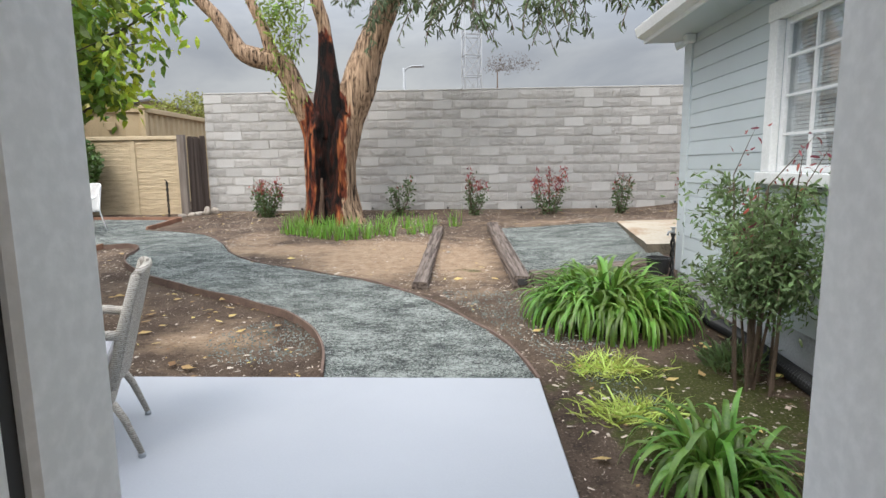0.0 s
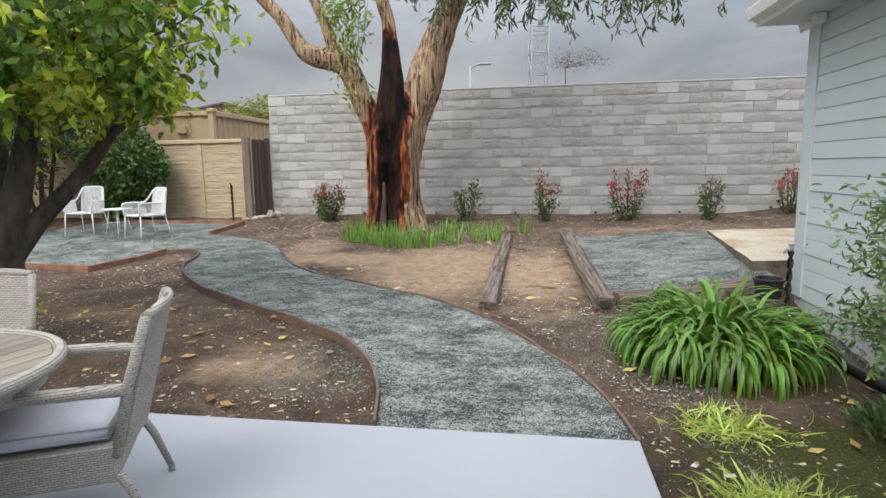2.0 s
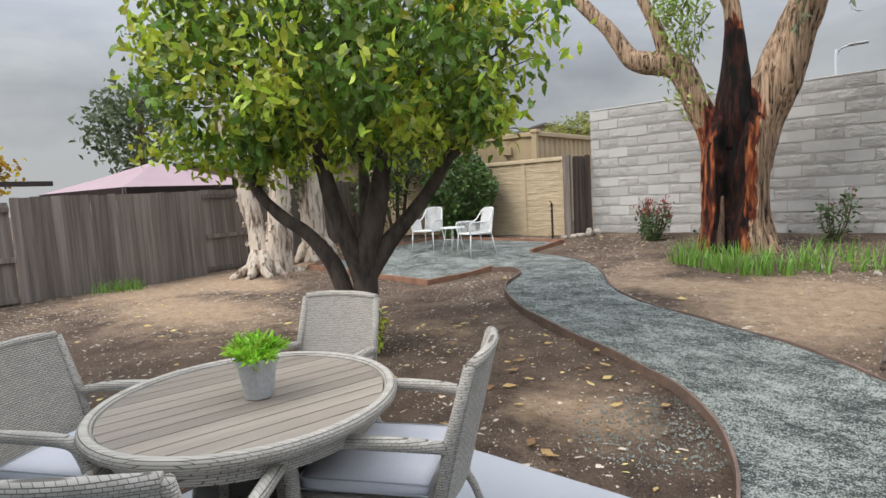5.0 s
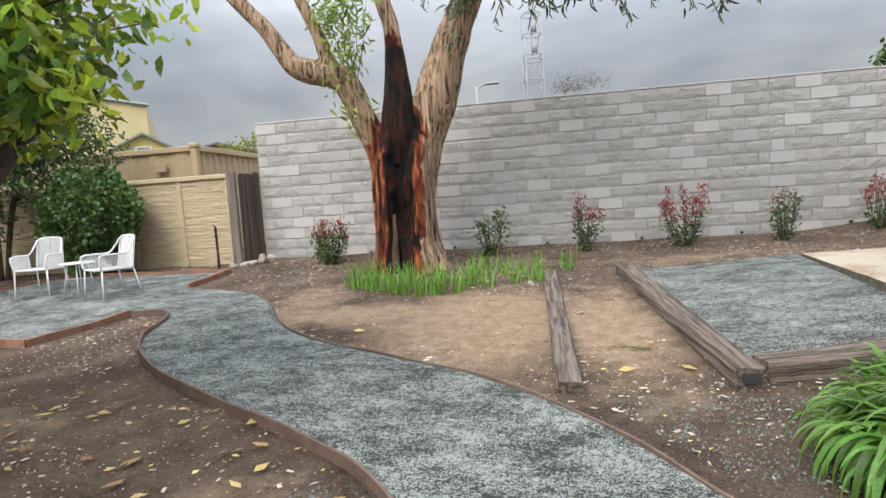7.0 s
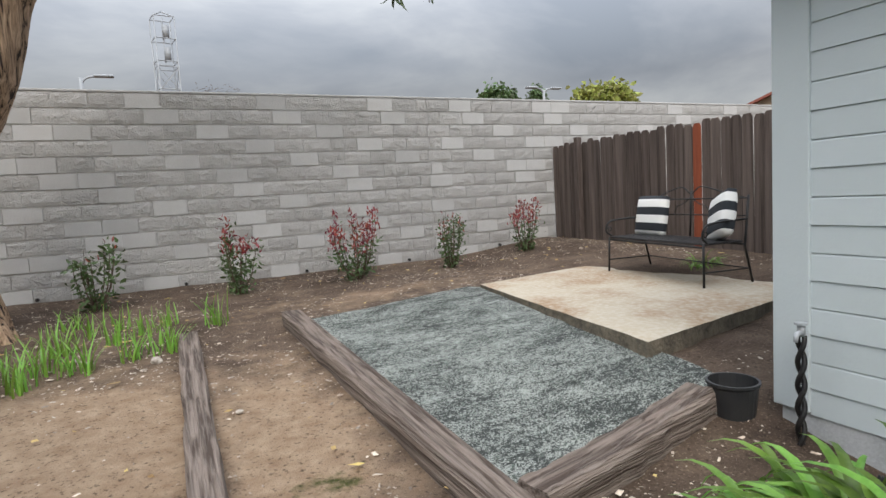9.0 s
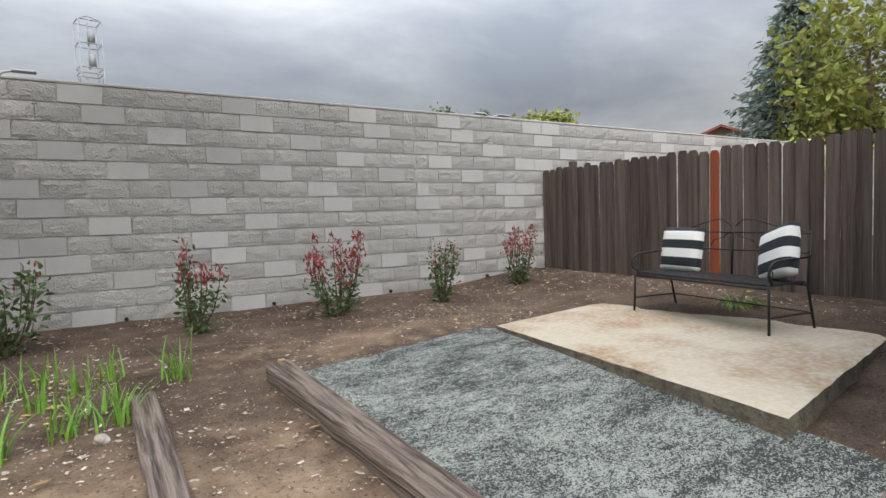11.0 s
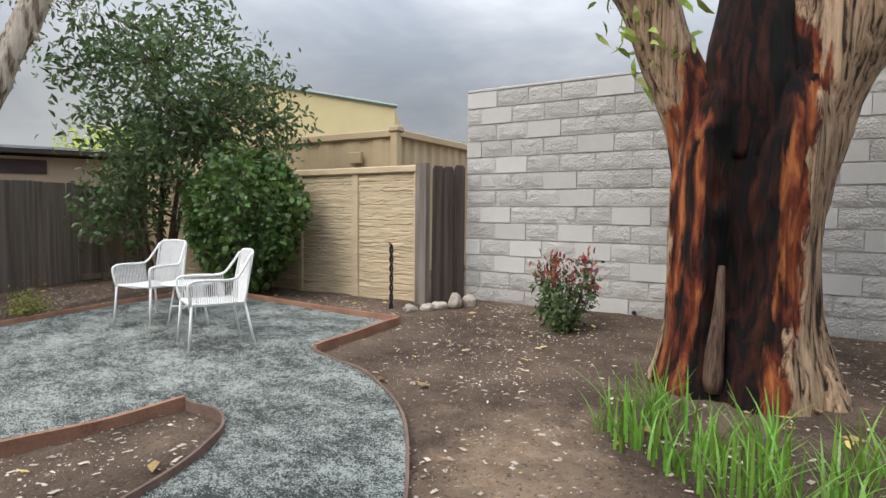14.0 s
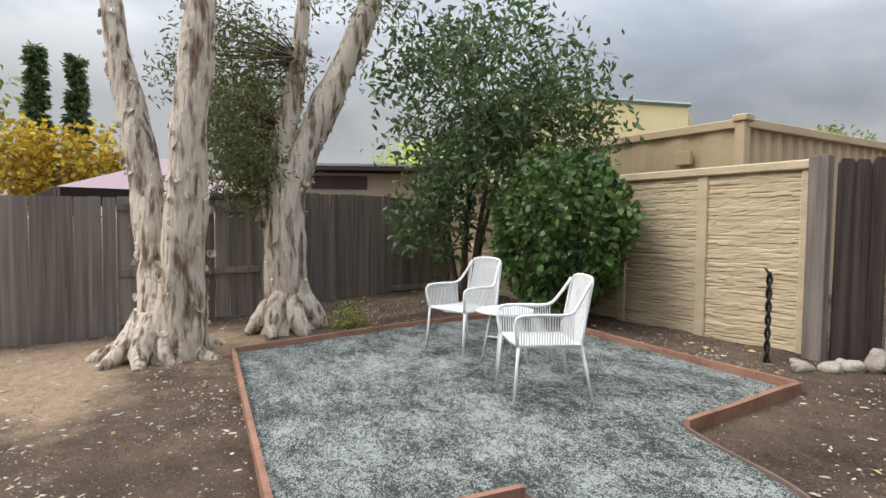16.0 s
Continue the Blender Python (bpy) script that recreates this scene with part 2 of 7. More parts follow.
def burnt_bark():
    """Grey-tan furrowed bark, split open on the south face to red wood round a charred black hollow."""
    m = bpy.data.materials.new("burnt_bark")
    m.use_nodes = True
    t = m.node_tree
    L = t.links.new
    b = t.nodes["Principled BSDF"]
    b.inputs["Roughness"].default_value, b.inputs["Specular IOR Level"].default_value = 0.7, 0.25
    pos = t.nodes.new("ShaderNodeNewGeometry").outputs["Position"]

    def tex(scale, stretch, detail=6, rough=0.6):
        mp = t.nodes.new("ShaderNodeMapping")
        mp.inputs["Scale"].default_value = stretch
        L(pos, mp.inputs[0])
        n = t.nodes.new("ShaderNodeTexNoise")
        n.inputs["Scale"].default_value, n.inputs["Detail"].default_value, n.inputs["Roughness"].default_value = scale, detail, rough
        n.inputs["Distortion"].default_value = 0.6
        L(mp.outputs[0], n.inputs["Vector"])
        return n.outputs[0]

    def ramp(src, stops):
        r = t.nodes.new("ShaderNodeValToRGB")
        for i, (p, c) in enumerate(stops):
            e = r.color_ramp.elements[i] if i < 2 else r.color_ramp.elements.new(p)
            e.position, e.color = p, (*c, 1)
        L(src, r.inputs[0])
        return r.outputs[0]

    def mix(fac, a, c):
        x = t.nodes.new("ShaderNodeMixRGB")
        for s, v in zip(x.inputs, (fac, a, c)):
            L(v, s)
        return x.outputs[0]

    fur = tex(12, (1.9, 1.9, 0.12), 9, 0.72)
    bark = ramp(fur, [(0.41, (0.035, 0.022, 0.016)), (0.60, (0.66, 0.47, 0.32)), (0.465, (0.36, 0.235, 0.15))])
    red = ramp(tex(6, (1.5, 1.5, 0.3)), [(0.40, (0.03, 0.008, 0.006)), (0.66, (0.56, 0.19, 0.065)), (0.51, (0.20, 0.045, 0.02))])
    black = ramp(tex(7, (1.5, 1.5, 0.35)), [(0.46, (0.004, 0.0035, 0.0035)), (0.72, (0.085, 0.022, 0.012))])
    a1 = t.nodes.new("ShaderNodeAttribute")
    a1.attribute_name = "burn"
    jag = tex(4, (2.2, 2.2, 0.45), 7)
    s = t.nodes.new("ShaderNodeMath")
    s.operation = "MULTIPLY_ADD"
    s.inputs[1].default_value = 1.0
    L(jag, s.inputs[0])
    L(a1.outputs["Fac"], s.inputs[2])
    s2 = t.nodes.new("ShaderNodeMath")
    s2.operation = "MULTIPLY"
    s2.inputs[1].default_value = 0.53
    L(s.outputs[0], s2.inputs[0])
    open_ = ramp(s2.outputs[0], [(0.50, (0, 0, 0)), (0.54, (1, 1, 1))])
    char = ramp(s2.outputs[0], [(0.63, (0, 0, 0)), (0.69, (1, 1, 1))])
    col = mix(char, mix(open_, bark, red), black)
    L(col, b.inputs["Base Color"])
    bp = t.nodes.new("ShaderNodeBump")
    bp.inputs["Strength"].default_value, bp.inputs["Distance"].default_value = 1.0, 0.06
    L(fur, bp.inputs["Height"])
    L(bp.outputs[0], b.inputs["Normal"])
    return m


def cloth_stripes():
    m = bpy.data.materials.new("striped_cloth")
    m.use_nodes = True
    t = m.node_tree
    b = t.nodes["Principled BSDF"]
    b.inputs["Roughness"].default_value = 0.95
    tc = t.nodes.new("ShaderNodeTexCoord")
    sp = t.nodes.new("ShaderNodeSeparateXYZ")
    t.links.new(tc.outputs["Object"], sp.inputs[0])
    f = t.nodes.new("ShaderNodeMath")
    f.operation = "MULTIPLY_ADD"
    f.inputs[1].default_value, f.inputs[2].default_value = 1 / 0.184, 0.28
    t.links.new(sp.outputs["Z"], f.inputs[0])
    fr = t.nodes.new("ShaderNodeMath")
    fr.operation = "FRACT"
    t.links.new(f.outputs[0], fr.inputs[0])
    r = t.nodes.new("ShaderNodeValToRGB")
    r.color_ramp.interpolation = "CONSTANT"
    r.color_ramp.elements[0].color = (0.78, 0.78, 0.76, 1)
    r.color_ramp.elements[1].position, r.color_ramp.elements[1].color = 0.5, (0.022, 0.026, 0.032, 1)
    t.links.new(fr.outputs[0], r.inputs[0])
    t.links.new(r.outputs[0], b.inputs["Base Color"])
    return m


SOIL, GRAVEL = soil_material(), gravel_material()
WICKER = weave_material("wicker", (0.53, 0.49, 0.43), (0.13, 0.11, 0.09), 0.024, 0.0095)
# same weave as the wicker, darkened to hold the shade below the table
SHADEDWICKER = weave_material("shaded_wicker", (0.20, 0.185, 0.165), (0.035, 0.03, 0.026), 0.024, 0.0095)
BURNT = burnt_bark()
STRIPES = cloth_stripes()
DECK = mat("painted_concrete", (0.39, 0.405, 0.435), (0.365, 0.38, 0.41), 1.2, 0.55, bump=0.05, bscale=90, c3=(0.415, 0.43, 0.46), coords="World", fine=0.3)
OLDSLAB = mat("old_concrete", (0.46, 0.40, 0.31), (0.33, 0.225, 0.14), 1.6, 0.9, bump=0.5, bscale=24, c3=(0.56, 0.52, 0.44), coords="World", lo=0.36, hi=0.58, fine=0.5)
# slab side faces: less than half the value of the slab top
SLABSIDE = mat("darker_concrete_edge", (0.20, 0.17, 0.13), (0.10, 0.09, 0.07), 9, 0.95, bump=0.8, bscale=35, coords="World")
TIMBER = mat("weathered_timber", (0.25, 0.20, 0.17), (0.085, 0.063, 0.052), 9, 0.9, bump=1.0, bscale=26, c3=(0.38, 0.33, 0.29), stretch=(3.5, 0.09, 3.5), lo=0.42, hi=0.60, bdist=0.03)
REDBOARD = mat("redwood_board", (0.32, 0.18, 0.125), (0.21, 0.115, 0.08), 5, 0.8, bump=0.3, bscale=40, c3=(0.42, 0.21, 0.13), coords="World")
EDGING = mat("brown_edging", (0.19, 0.13, 0.105), (0.12, 0.085, 0.07), 5, 0.8, bump=0.2, c3=(0.27, 0.18, 0.14), coords="World")
MORTAR = mat("mortar", (0.74, 0.73, 0.70), (0.62, 0.61, 0.585), 5, 0.95, bump=0.4, coords="World")
ROUGHBLOCK = mat("split_face_block", (0.485, 0.472, 0.453), (0.43, 0.418, 0.40), 7, 0.95, bump=1.0, bscale=50, c3=(0.50, 0.487, 0.467), per="object", vary=0.09)
SMOOTHBLOCK = mat("smooth_block", (0.52, 0.512, 0.497), (0.49, 0.482, 0.467), 6, 0.9, bump=0.25, bscale=120, per="object", vary=0.10)
SIDING = mat("pale_blue_grey_paint", (0.55, 0.605, 0.625), (0.52, 0.575, 0.595), 1.5, 0.5, bump=0.08, bscale=55, c3=(0.53, 0.585, 0.605), coords="World", fine=0.3)
WHITE = mat("white_paint", (0.80, 0.81, 0.80), (0.74, 0.75, 0.75), 3, 0.4, bump=0.03, coords="World")
WHITEMETAL = mat("white_coated_steel", (0.82, 0.82, 0.82), (0.76, 0.77, 0.77), 4, 0.35)
CORD = mat("white_cord", (0.80, 0.80, 0.79), (0.70, 0.70, 0.69), 30, 0.7, bump=0.3, bscale=400)
FOUND = mat("foundation", (0.44, 0.45, 0.46), (0.33, 0.34, 0.35), 4, 0.9, bump=0.3, coords="World")
GREYFENCE = mat("weathered_grey_board", (0.28, 0.24, 0.21), (0.15, 0.125, 0.107), 4, 0.9, bump=0.6, bscale=22, c3=(0.22, 0.20, 0.19), stretch=(4, 4, 0.25), per="object")
DARKFENCE = mat("dark_brown_board", (0.125, 0.100, 0.088), (0.055, 0.042, 0.037), 4, 0.85, bump=0.6, bscale=22, c3=(0.17, 0.13, 0.11), stretch=(4, 4, 0.25), per="object")
REDFENCE = mat("red_cedar_board", (0.30, 0.085, 0.04), (0.18, 0.05, 0.03), 4, 0.85, bump=0.5, bscale=22, stretch=(4, 4, 0.25))
TANWALL = mat("tan_precast", (0.60, 0.485, 0.325), (0.47, 0.375, 0.25), 3, 0.9, bump=0.5, bscale=30, c3=(0.62, 0.52, 0.38), coords="World", stretch=(1, 1, 4))
GLASS = bpy.data.materials.new("window_glass")
GLASS.use_nodes = True
g_t = GLASS.node_tree
g_mix, g_fr, g_gl, g_tr = (g_t.nodes.new("ShaderNode" + k) for k in ("MixShader", "LayerWeight", "BsdfGlossy", "BsdfTransparent"))
g_fr.inputs["Blend"].default_value = 0.22
g_gl.inputs["Roughness"].default_value = 0.02
g_tr.inputs["Color"].default_value = (0.93, 0.96, 0.97, 1)
for g_a, g_b in ((g_fr.outputs["Facing"], g_mix.inputs[0]), (g_tr.outputs[0], g_mix.inputs[1]), (g_gl.outputs[0], g_mix.inputs[2]), (g_mix.outputs[0], g_t.nodes["Material Output"].inputs["Surface"])):
    g_t.links.new(g_a, g_b)
BLACKPIPE = mat("black_corrugated_plastic", (0.018, 0.019, 0.021), (0.03, 0.03, 0.03), 8, 0.45, bump=0.1)
IRON = mat("black_iron", (0.016, 0.016, 0.018), (0.03, 0.028, 0.026), 12, 0.45, metal=0.4, bump=0.1)
CUSHION = mat("pale_cushion", (0.60, 0.60, 0.64), (0.54, 0.54, 0.585), 5, 0.95, bump=0.15, bscale=220)
PLANK = mat("taupe_plank", (0.315, 0.265, 0.215), (0.25, 0.21, 0.17), 4, 0.6, bump=0.15, bscale=50, c3=(0.37, 0.32, 0.27), stretch=(0.4, 6, 1), per="object")
POTM = mat("pot_glaze", (0.50, 0.50, 0.51), (0.36, 0.37, 0.39), 4, 0.4, bump=0.1)
MELALEUCA = mat("papery_bark", (0.64, 0.55, 0.45), (0.17, 0.11, 0.075), 7.5, 0.9, bump=1.0, bscale=17, c3=(0.72, 0.65, 0.56), stretch=(1.6, 1.6, 0.32), coords="World", lo=0.39, hi=0.50, fine=0.5, bdist=0.07)
CITRUSBARK = mat("citrus_bark", (0.12, 0.095, 0.08), (0.045, 0.037, 0.032), 8, 0.9, bump=0.7, bscale=30, coords="World", stretch=(1, 1, 0.4))
CHARWOOD = mat("scorched_wood", (0.15, 0.095, 0.07), (0.05, 0.03, 0.022), 7, 0.85, bump=0.9, bscale=26, c3=(0.34, 0.24, 0.18), stretch=(3, 3, 0.3), coords="World")
TWIG = mat("twig_bark", (0.14, 0.10, 0.075), (0.08, 0.06, 0.045), 9, 0.9)
LEAF_CITRUS = mat("citrus_leaf", (0.17, 0.28, 0.036), (0.07, 0.135, 0.02), 2, 0.38, per="island", leaf=True)
LEAF_CITRUS2 = mat("young_citrus_leaf", (0.47, 0.52, 0.05), (0.24, 0.37, 0.035), 2, 0.38, per="island", leaf=True)
LEAF_DARK = mat("dark_leaf", (0.115, 0.175, 0.065), (0.06, 0.105, 0.04), 2, 0.4, per="island", leaf=True)
LEAF_EUC = mat("grey_green_leaf", (0.13, 0.17, 0.085), (0.075, 0.11, 0.055), 2, 0.5, per="island", leaf=True)
LEAF_MELA = mat("paperbark_leaf", (0.17, 0.185, 0.06), (0.085, 0.10, 0.035), 2, 0.5, per="island", leaf=True)
LEAF_SPROUT = mat("sprout_leaf", (0.30, 0.38, 0.09), (0.20, 0.30, 0.07), 2, 0.5, per="island", leaf=True)
LEAF_HEDGE = mat("hedge_leaf", (0.12, 0.195, 0.055), (0.055, 0.11, 0.03), 2, 0.32, per="island", leaf=True)
LEAF_RED = mat("red_new_leaf", (0.34, 0.045, 0.06), (0.25, 0.07, 0.045), 2, 0.4, per="island", leaf=True)
LEAF_NAND = mat("nandina_leaf", (0.17, 0.25, 0.095), (0.085, 0.14, 0.055), 2, 0.5, per="island", leaf=True)
LEAF_STRAP = mat("strap_leaf", (0.18, 0.33, 0.06), (0.085, 0.195, 0.035), 2, 0.35, per="object", leaf=True)
LEAF_STRAPREST = mat("inner_strap_leaf", (0.18, 0.33, 0.06), (0.085, 0.195, 0.035), 2, 0.35, per="island", leaf=True)
LEAF_IRIS = mat("iris_leaf", (0.22, 0.40, 0.065), (0.13, 0.28, 0.045), 2, 0.4, per="island", leaf=True)
LEAF_POT = mat("bright_leaf", (0.38, 0.66, 0.06), (0.25, 0.50, 0.05), 2, 0.4, per="island", leaf=True)
LEAF_LIME = mat("pale_grass", (0.52, 0.62, 0.16), (0.40, 0.50, 0.12), 2, 0.6, per="island", leaf=True)
LEAF_CONIFER = mat("conifer_needle", (0.26, 0.32, 0.28), (0.15, 0.20, 0.17), 2, 0.6, per="island", leaf=True)
LEAF_OLIVE = mat("olive_leaf", (0.32, 0.34, 0.08), (0.18, 0.21, 0.055), 2, 0.6, per="island", leaf=True)
LEAF_GOLD = mat("golden_leaf", (0.55, 0.36, 0.03), (0.33, 0.30, 0.04), 2, 0.6, per="island", leaf=True)
DRYLEAF = mat("dry_leaf", (0.66, 0.52, 0.20), (0.40, 0.26, 0.13), 2, 0.8, per="island", leaf=True)
CHIP = mat("wood_chip", (0.62, 0.54, 0.45), (0.30, 0.23, 0.18), 2, 0.9, per="island", vary=0.4)
STONECHIP = mat("gravel_chip", (0.26, 0.295, 0.27), (0.095, 0.115, 0.105), 2, 0.85, per="island")
ROCK = mat("garden_stone", (0.46, 0.41, 0.35), (0.30, 0.265, 0.23), 7, 0.9, bump=0.5, bscale=40, per="object")
FRUIT = mat("orange_fruit", (0.80, 0.38, 0.02), (0.72, 0.30, 0.02), 8, 0.5, bump=0.1)
CONTAINER = mat("tan_container_steel", (0.50, 0.39, 0.24), (0.43, 0.33, 0.20), 1.5, 0.6, coords="World")
STUCCO = mat("yellow_stucco", (0.62, 0.53, 0.30), (0.58, 0.49, 0.28), 1, 0.9, coords="World")
YELLOWHOUSE = mat("yellow_siding", (0.62, 0.55, 0.22), (0.58, 0.50, 0.2), 1, 0.8, coords="World")
GREENTRIM = mat("green_grey_trim", (0.22, 0.27, 0.24), (0.2, 0.24, 0.22), 1, 0.6, coords="World")
MAUVE = mat("mauve_canopy", (0.36, 0.265, 0.285), (0.33, 0.24, 0.26), 1, 0.8, coords="World")
DARKTRIM = mat("dark_brown_trim", (0.06, 0.04, 0.036), (0.04, 0.03, 0.027), 2, 0.7, coords="World")
SHED = mat("shed_stucco", (0.42, 0.34, 0.25), (0.38, 0.31, 0.23), 1.5, 0.9, coords="World")
ROOFGREY = mat("roof_shingle", (0.20, 0.19, 0.19), (0.14, 0.135, 0.135), 6, 0.9, bump=0.4, coords="World")
REDROOF = mat("red_roof", (0.28, 0.10, 0.075), (0.22, 0.08, 0.06), 3, 0.8, coords="World")
GALV = mat("galvanised_steel", (0.36, 0.38, 0.40), (0.31, 0.33, 0.35), 1, 0.6, metal=0.1)
ASH = mat("interior_dark", (0.10, 0.10, 0.10), (0.08, 0.08, 0.08), 2, 0.9)
# plaster and floor of the unseen room, paled to bounce daylight onto the door frame
PLASTER = mat("interior_plaster", (0.80, 0.78, 0.74), (0.76, 0.74, 0.71), 2, 0.9, coords="World")
FLOORWOOD = mat("interior_floor", (0.42, 0.35, 0.27), (0.34, 0.28, 0.21), 3, 0.5, coords="World")
BLIND = mat("blind_slat", (0.80, 0.81, 0.82), (0.76, 0.77, 0.78), 3, 0.6)
GASKET = mat("dark_gasket", (0.035, 0.034, 0.034), (0.05, 0.05, 0.05), 3, 0.6)

# ---- mesh helpers ----
RNG = np.random.default_rng(7)


def link_mesh(name, me, material=None, parent=None, label="", kind=""):
    ob = new(name, me)
    if material and not me.materials:
        me.materials.append(material)
    if parent:
        ob.parent = parent
    return tagged(ob, label=label, kind=kind)


def part(name, bm, material, parent=None, label="", smooth=False, kind=""):
    me = bpy.data.meshes.new(name)
    bm.to_mesh(me)
    bm.free()
    if smooth:
        me.shade_smooth()
    return link_mesh(name, me, material, parent, label, kind)


def thing(name, label, category, at=(0, 0, 0), rz=0, group="", kind=""):
    ob = new(name)
    ob.matrix_basis = pose(*at, 0, 0, rz)
    ob.empty_display_size = 0.1
    return tagged(ob, label, category, group, kind)


def add_box(bm, lo, hi, bevel=0.0, m=None):
    """A box between two corners, with its edges chamfered by bevel."""
    r = bmesh.ops.create_cube(bm, size=1.0)
    size = [b - a for a, b in zip(lo, hi)]
    mid_ = [(a + b) / 2 for a, b in zip(lo, hi)]
    mm = Matrix.Translation(mid_) @ Matrix.Diagonal((*size, 1))
    vs = r["verts"]
    bmesh.ops.transform(bm, matrix=mm, verts=vs)
    if bevel:
        es = list({e for v in vs for e in v.link_edges})
        res = bmesh.ops.bevel(bm, geom=es, offset=bevel, segments=1, affect="EDGES")
        vs = list({v for f in res["faces"] for v in f.verts} | {v for v in vs if v.is_valid})
    if m is not None:
        bmesh.ops.transform(bm, matrix=m, verts=vs)
    return vs


def boxpart(name, lo, hi, material, parent=None, bevel=0.0, label="", kind=""):
    bm = bmesh.new()
    add_box(bm, lo, hi, bevel)
    return part(name, bm, material, parent, label, kind=kind)


def spline(pts, n):
    """n steps of a Catmull-Rom curve between each two of the points."""
    P = np.array(pts, float)
    P = np.vstack([2 * P[0] - P[1], P, 2 * P[-1] - P[-2]])
    out = []
    for i in range(1, len(P) - 2):
        for k in range(n):
            t = k / n
            a, b, c, d = P[i - 1 : i + 3]
            out.append(0.5 * (2 * b + (c - a) * t + (2 * a - 5 * b + 4 * c - d) * t * t + (3 * b - a - 3 * c + d) * t**3))
    out.append(P[-2])
    return np.array(out)


def tube(bm, pts, radii, segs=8, rough=0.0, seed=0, flat=1.0, steps=1, freq=3.0):
    """A tube along points with a radius at each; rough: how far its skin is pushed in and out."""
    pts = np.array(pts, float)
    radii = np.full(len(pts), radii, float) if np.isscalar(radii) else np.array(radii, float)
    if steps > 1:
        both = spline(np.column_stack([pts, radii]), steps)
        pts, radii = both[:, :3], both[:, 3]
    n = len(pts)
    tang = np.gradient(pts, axis=0)
    tang /= np.linalg.norm(tang, axis=1)[:, None] + 1e-9
    up = np.array([0, 0, 1.0]) if abs(tang[0][2]) < 0.9 else np.array([1.0, 0, 0])
    rings = []
    for i in range(n):
        side = np.cross(tang[i], up)
        side /= np.linalg.norm(side) + 1e-9
        up = np.cross(side, tang[i])
        ring = []
        for k in range(segs):
            a = 2 * math.pi * k / segs
            d = math.cos(a) * side + math.sin(a) * up * flat
            p = pts[i] + d * radii[i]
            if rough:
                q = noise.noise(Vector((p[0] * freq + seed, p[1] * freq, p[2] * freq * 0.35)))
                q2 = noise.noise(Vector((p[0] * freq * 3 + seed, p[1] * freq * 3, p[2] * freq)))
                p = p + d * radii[i] * rough * (q + 0.5 * q2)
            ring.append(bm.verts.new(p))
        rings.append(ring)
    for a, b in zip(rings, rings[1:]):
        for k in range(segs):
            bm.faces.new((a[k], a[(k + 1) % segs], b[(k + 1) % segs], b[k]))
    bm.faces.new(rings[0][::-1])
    bm.faces.new(rings[-1])
    return rings


def tubepart(name, pts, radii, material, parent=None, segs=8, label="", **kw):
    bm = bmesh.new()
    tube(bm, pts, radii, segs, **kw)
    return part(name, bm, material, parent, label, smooth=True)


def leaves_mesh(name, centers, size, rng, aspect=0.4, droop=0.3, dirs=None, spread=1.0):
    """Folded pointed leaves at the centres: one loose piece each."""
    c = np.asarray(centers, float)
    n = len(c)
    s = size * rng.uniform(0.7, 1.25, n)[:, None]
    d = rng.normal(size=(n, 3))
    if dirs is not None:
        d = d * spread + dirs
    d[:, 2] -= droop * np.linalg.norm(d, axis=1)
    d /= np.linalg.norm(d, axis=1)[:, None]
    w = np.cross(d, rng.normal(size=(n, 3)))
    w /= np.linalg.norm(w, axis=1)[:, None] + 1e-9
    u = np.cross(w, d)
    f = 0.10
    v = np.empty((n, 6, 3))
    v[:, 0] = c
    v[:, 1] = c + s * (0.35 * d + aspect * 0.5 * w + f * u)
    v[:, 2] = c + s * (0.35 * d - aspect * 0.5 * w + f * u)
    v[:, 3] = c + s * (0.72 * d + aspect * 0.38 * w + f * 0.6 * u)
    v[:, 4] = c + s * (0.72 * d - aspect * 0.38 * w + f * 0.6 * u)
    v[:, 5] = c + s * (1.0 * d - 0.12 * u)
    base = (np.arange(n) * 6)[:, None]
    f1 = np.stack([base + k for k in (0, 1, 2)], -1).reshape(-1, 3)
    f2 = np.stack([base + k for k in (1, 3, 4, 2)], -1).reshape(-1, 4)
    f3 = np.stack([base + k for k in (3, 5, 4)], -1).reshape(-1, 3)
    me = bpy.data.meshes.new(name)
    me.from_pydata(v.reshape(-1, 3).tolist(), [], f1.tolist() + f2.tolist() + f3.tolist())
    return me


def blob_points(rng, centre, radii, n, shell=0.55):
    d = rng.normal(size=(n, 3))
    d /= np.linalg.norm(d, axis=1)[:, None]
    r = rng.uniform(shell, 1.0, n)[:, None] ** 0.7
    return np.array(centre) + d * r * np.array(radii)


def clumps(rng, centre, radii, n_clumps, per, clump_r, shell=0.5, floor=-1.0):
    """Leaf places in clumps spread over an ellipsoid."""
    cc = blob_points(rng, centre, radii, n_clumps, shell)
    cc = cc[cc[:, 2] > centre[2] + floor * radii[2]]
    out = np.repeat(cc, per, axis=0) + rng.normal(size=(len(cc) * per, 3)) * clump_r
    return out, cc


def smooth(v):
    v = min(1.0, max(0.0, v))
    return v * v * (3 - 2 * v)


def ground_z(x, y):
    """The lie of the yard: it rises to the block wall and a little to the east fence, and dips in the west."""
    z = min(0.43, max(-0.05, -0.05 + 0.05 * (y - 3.05)))
    z -= 0.12 * smooth((-x - 2.8) / 1.8) * smooth((y - 3.5) / 2.5) * (1 - smooth((y - 7.5) / 2.5))
    bank = 0.27 + 0.02 * (y - 6.4) + 0.19 * smooth((x - 4.6) / 2.4)
    return z + smooth((x - 2.2) / 1.7) * smooth((y - 4.9) / 1.5) * max(0, bank - z)


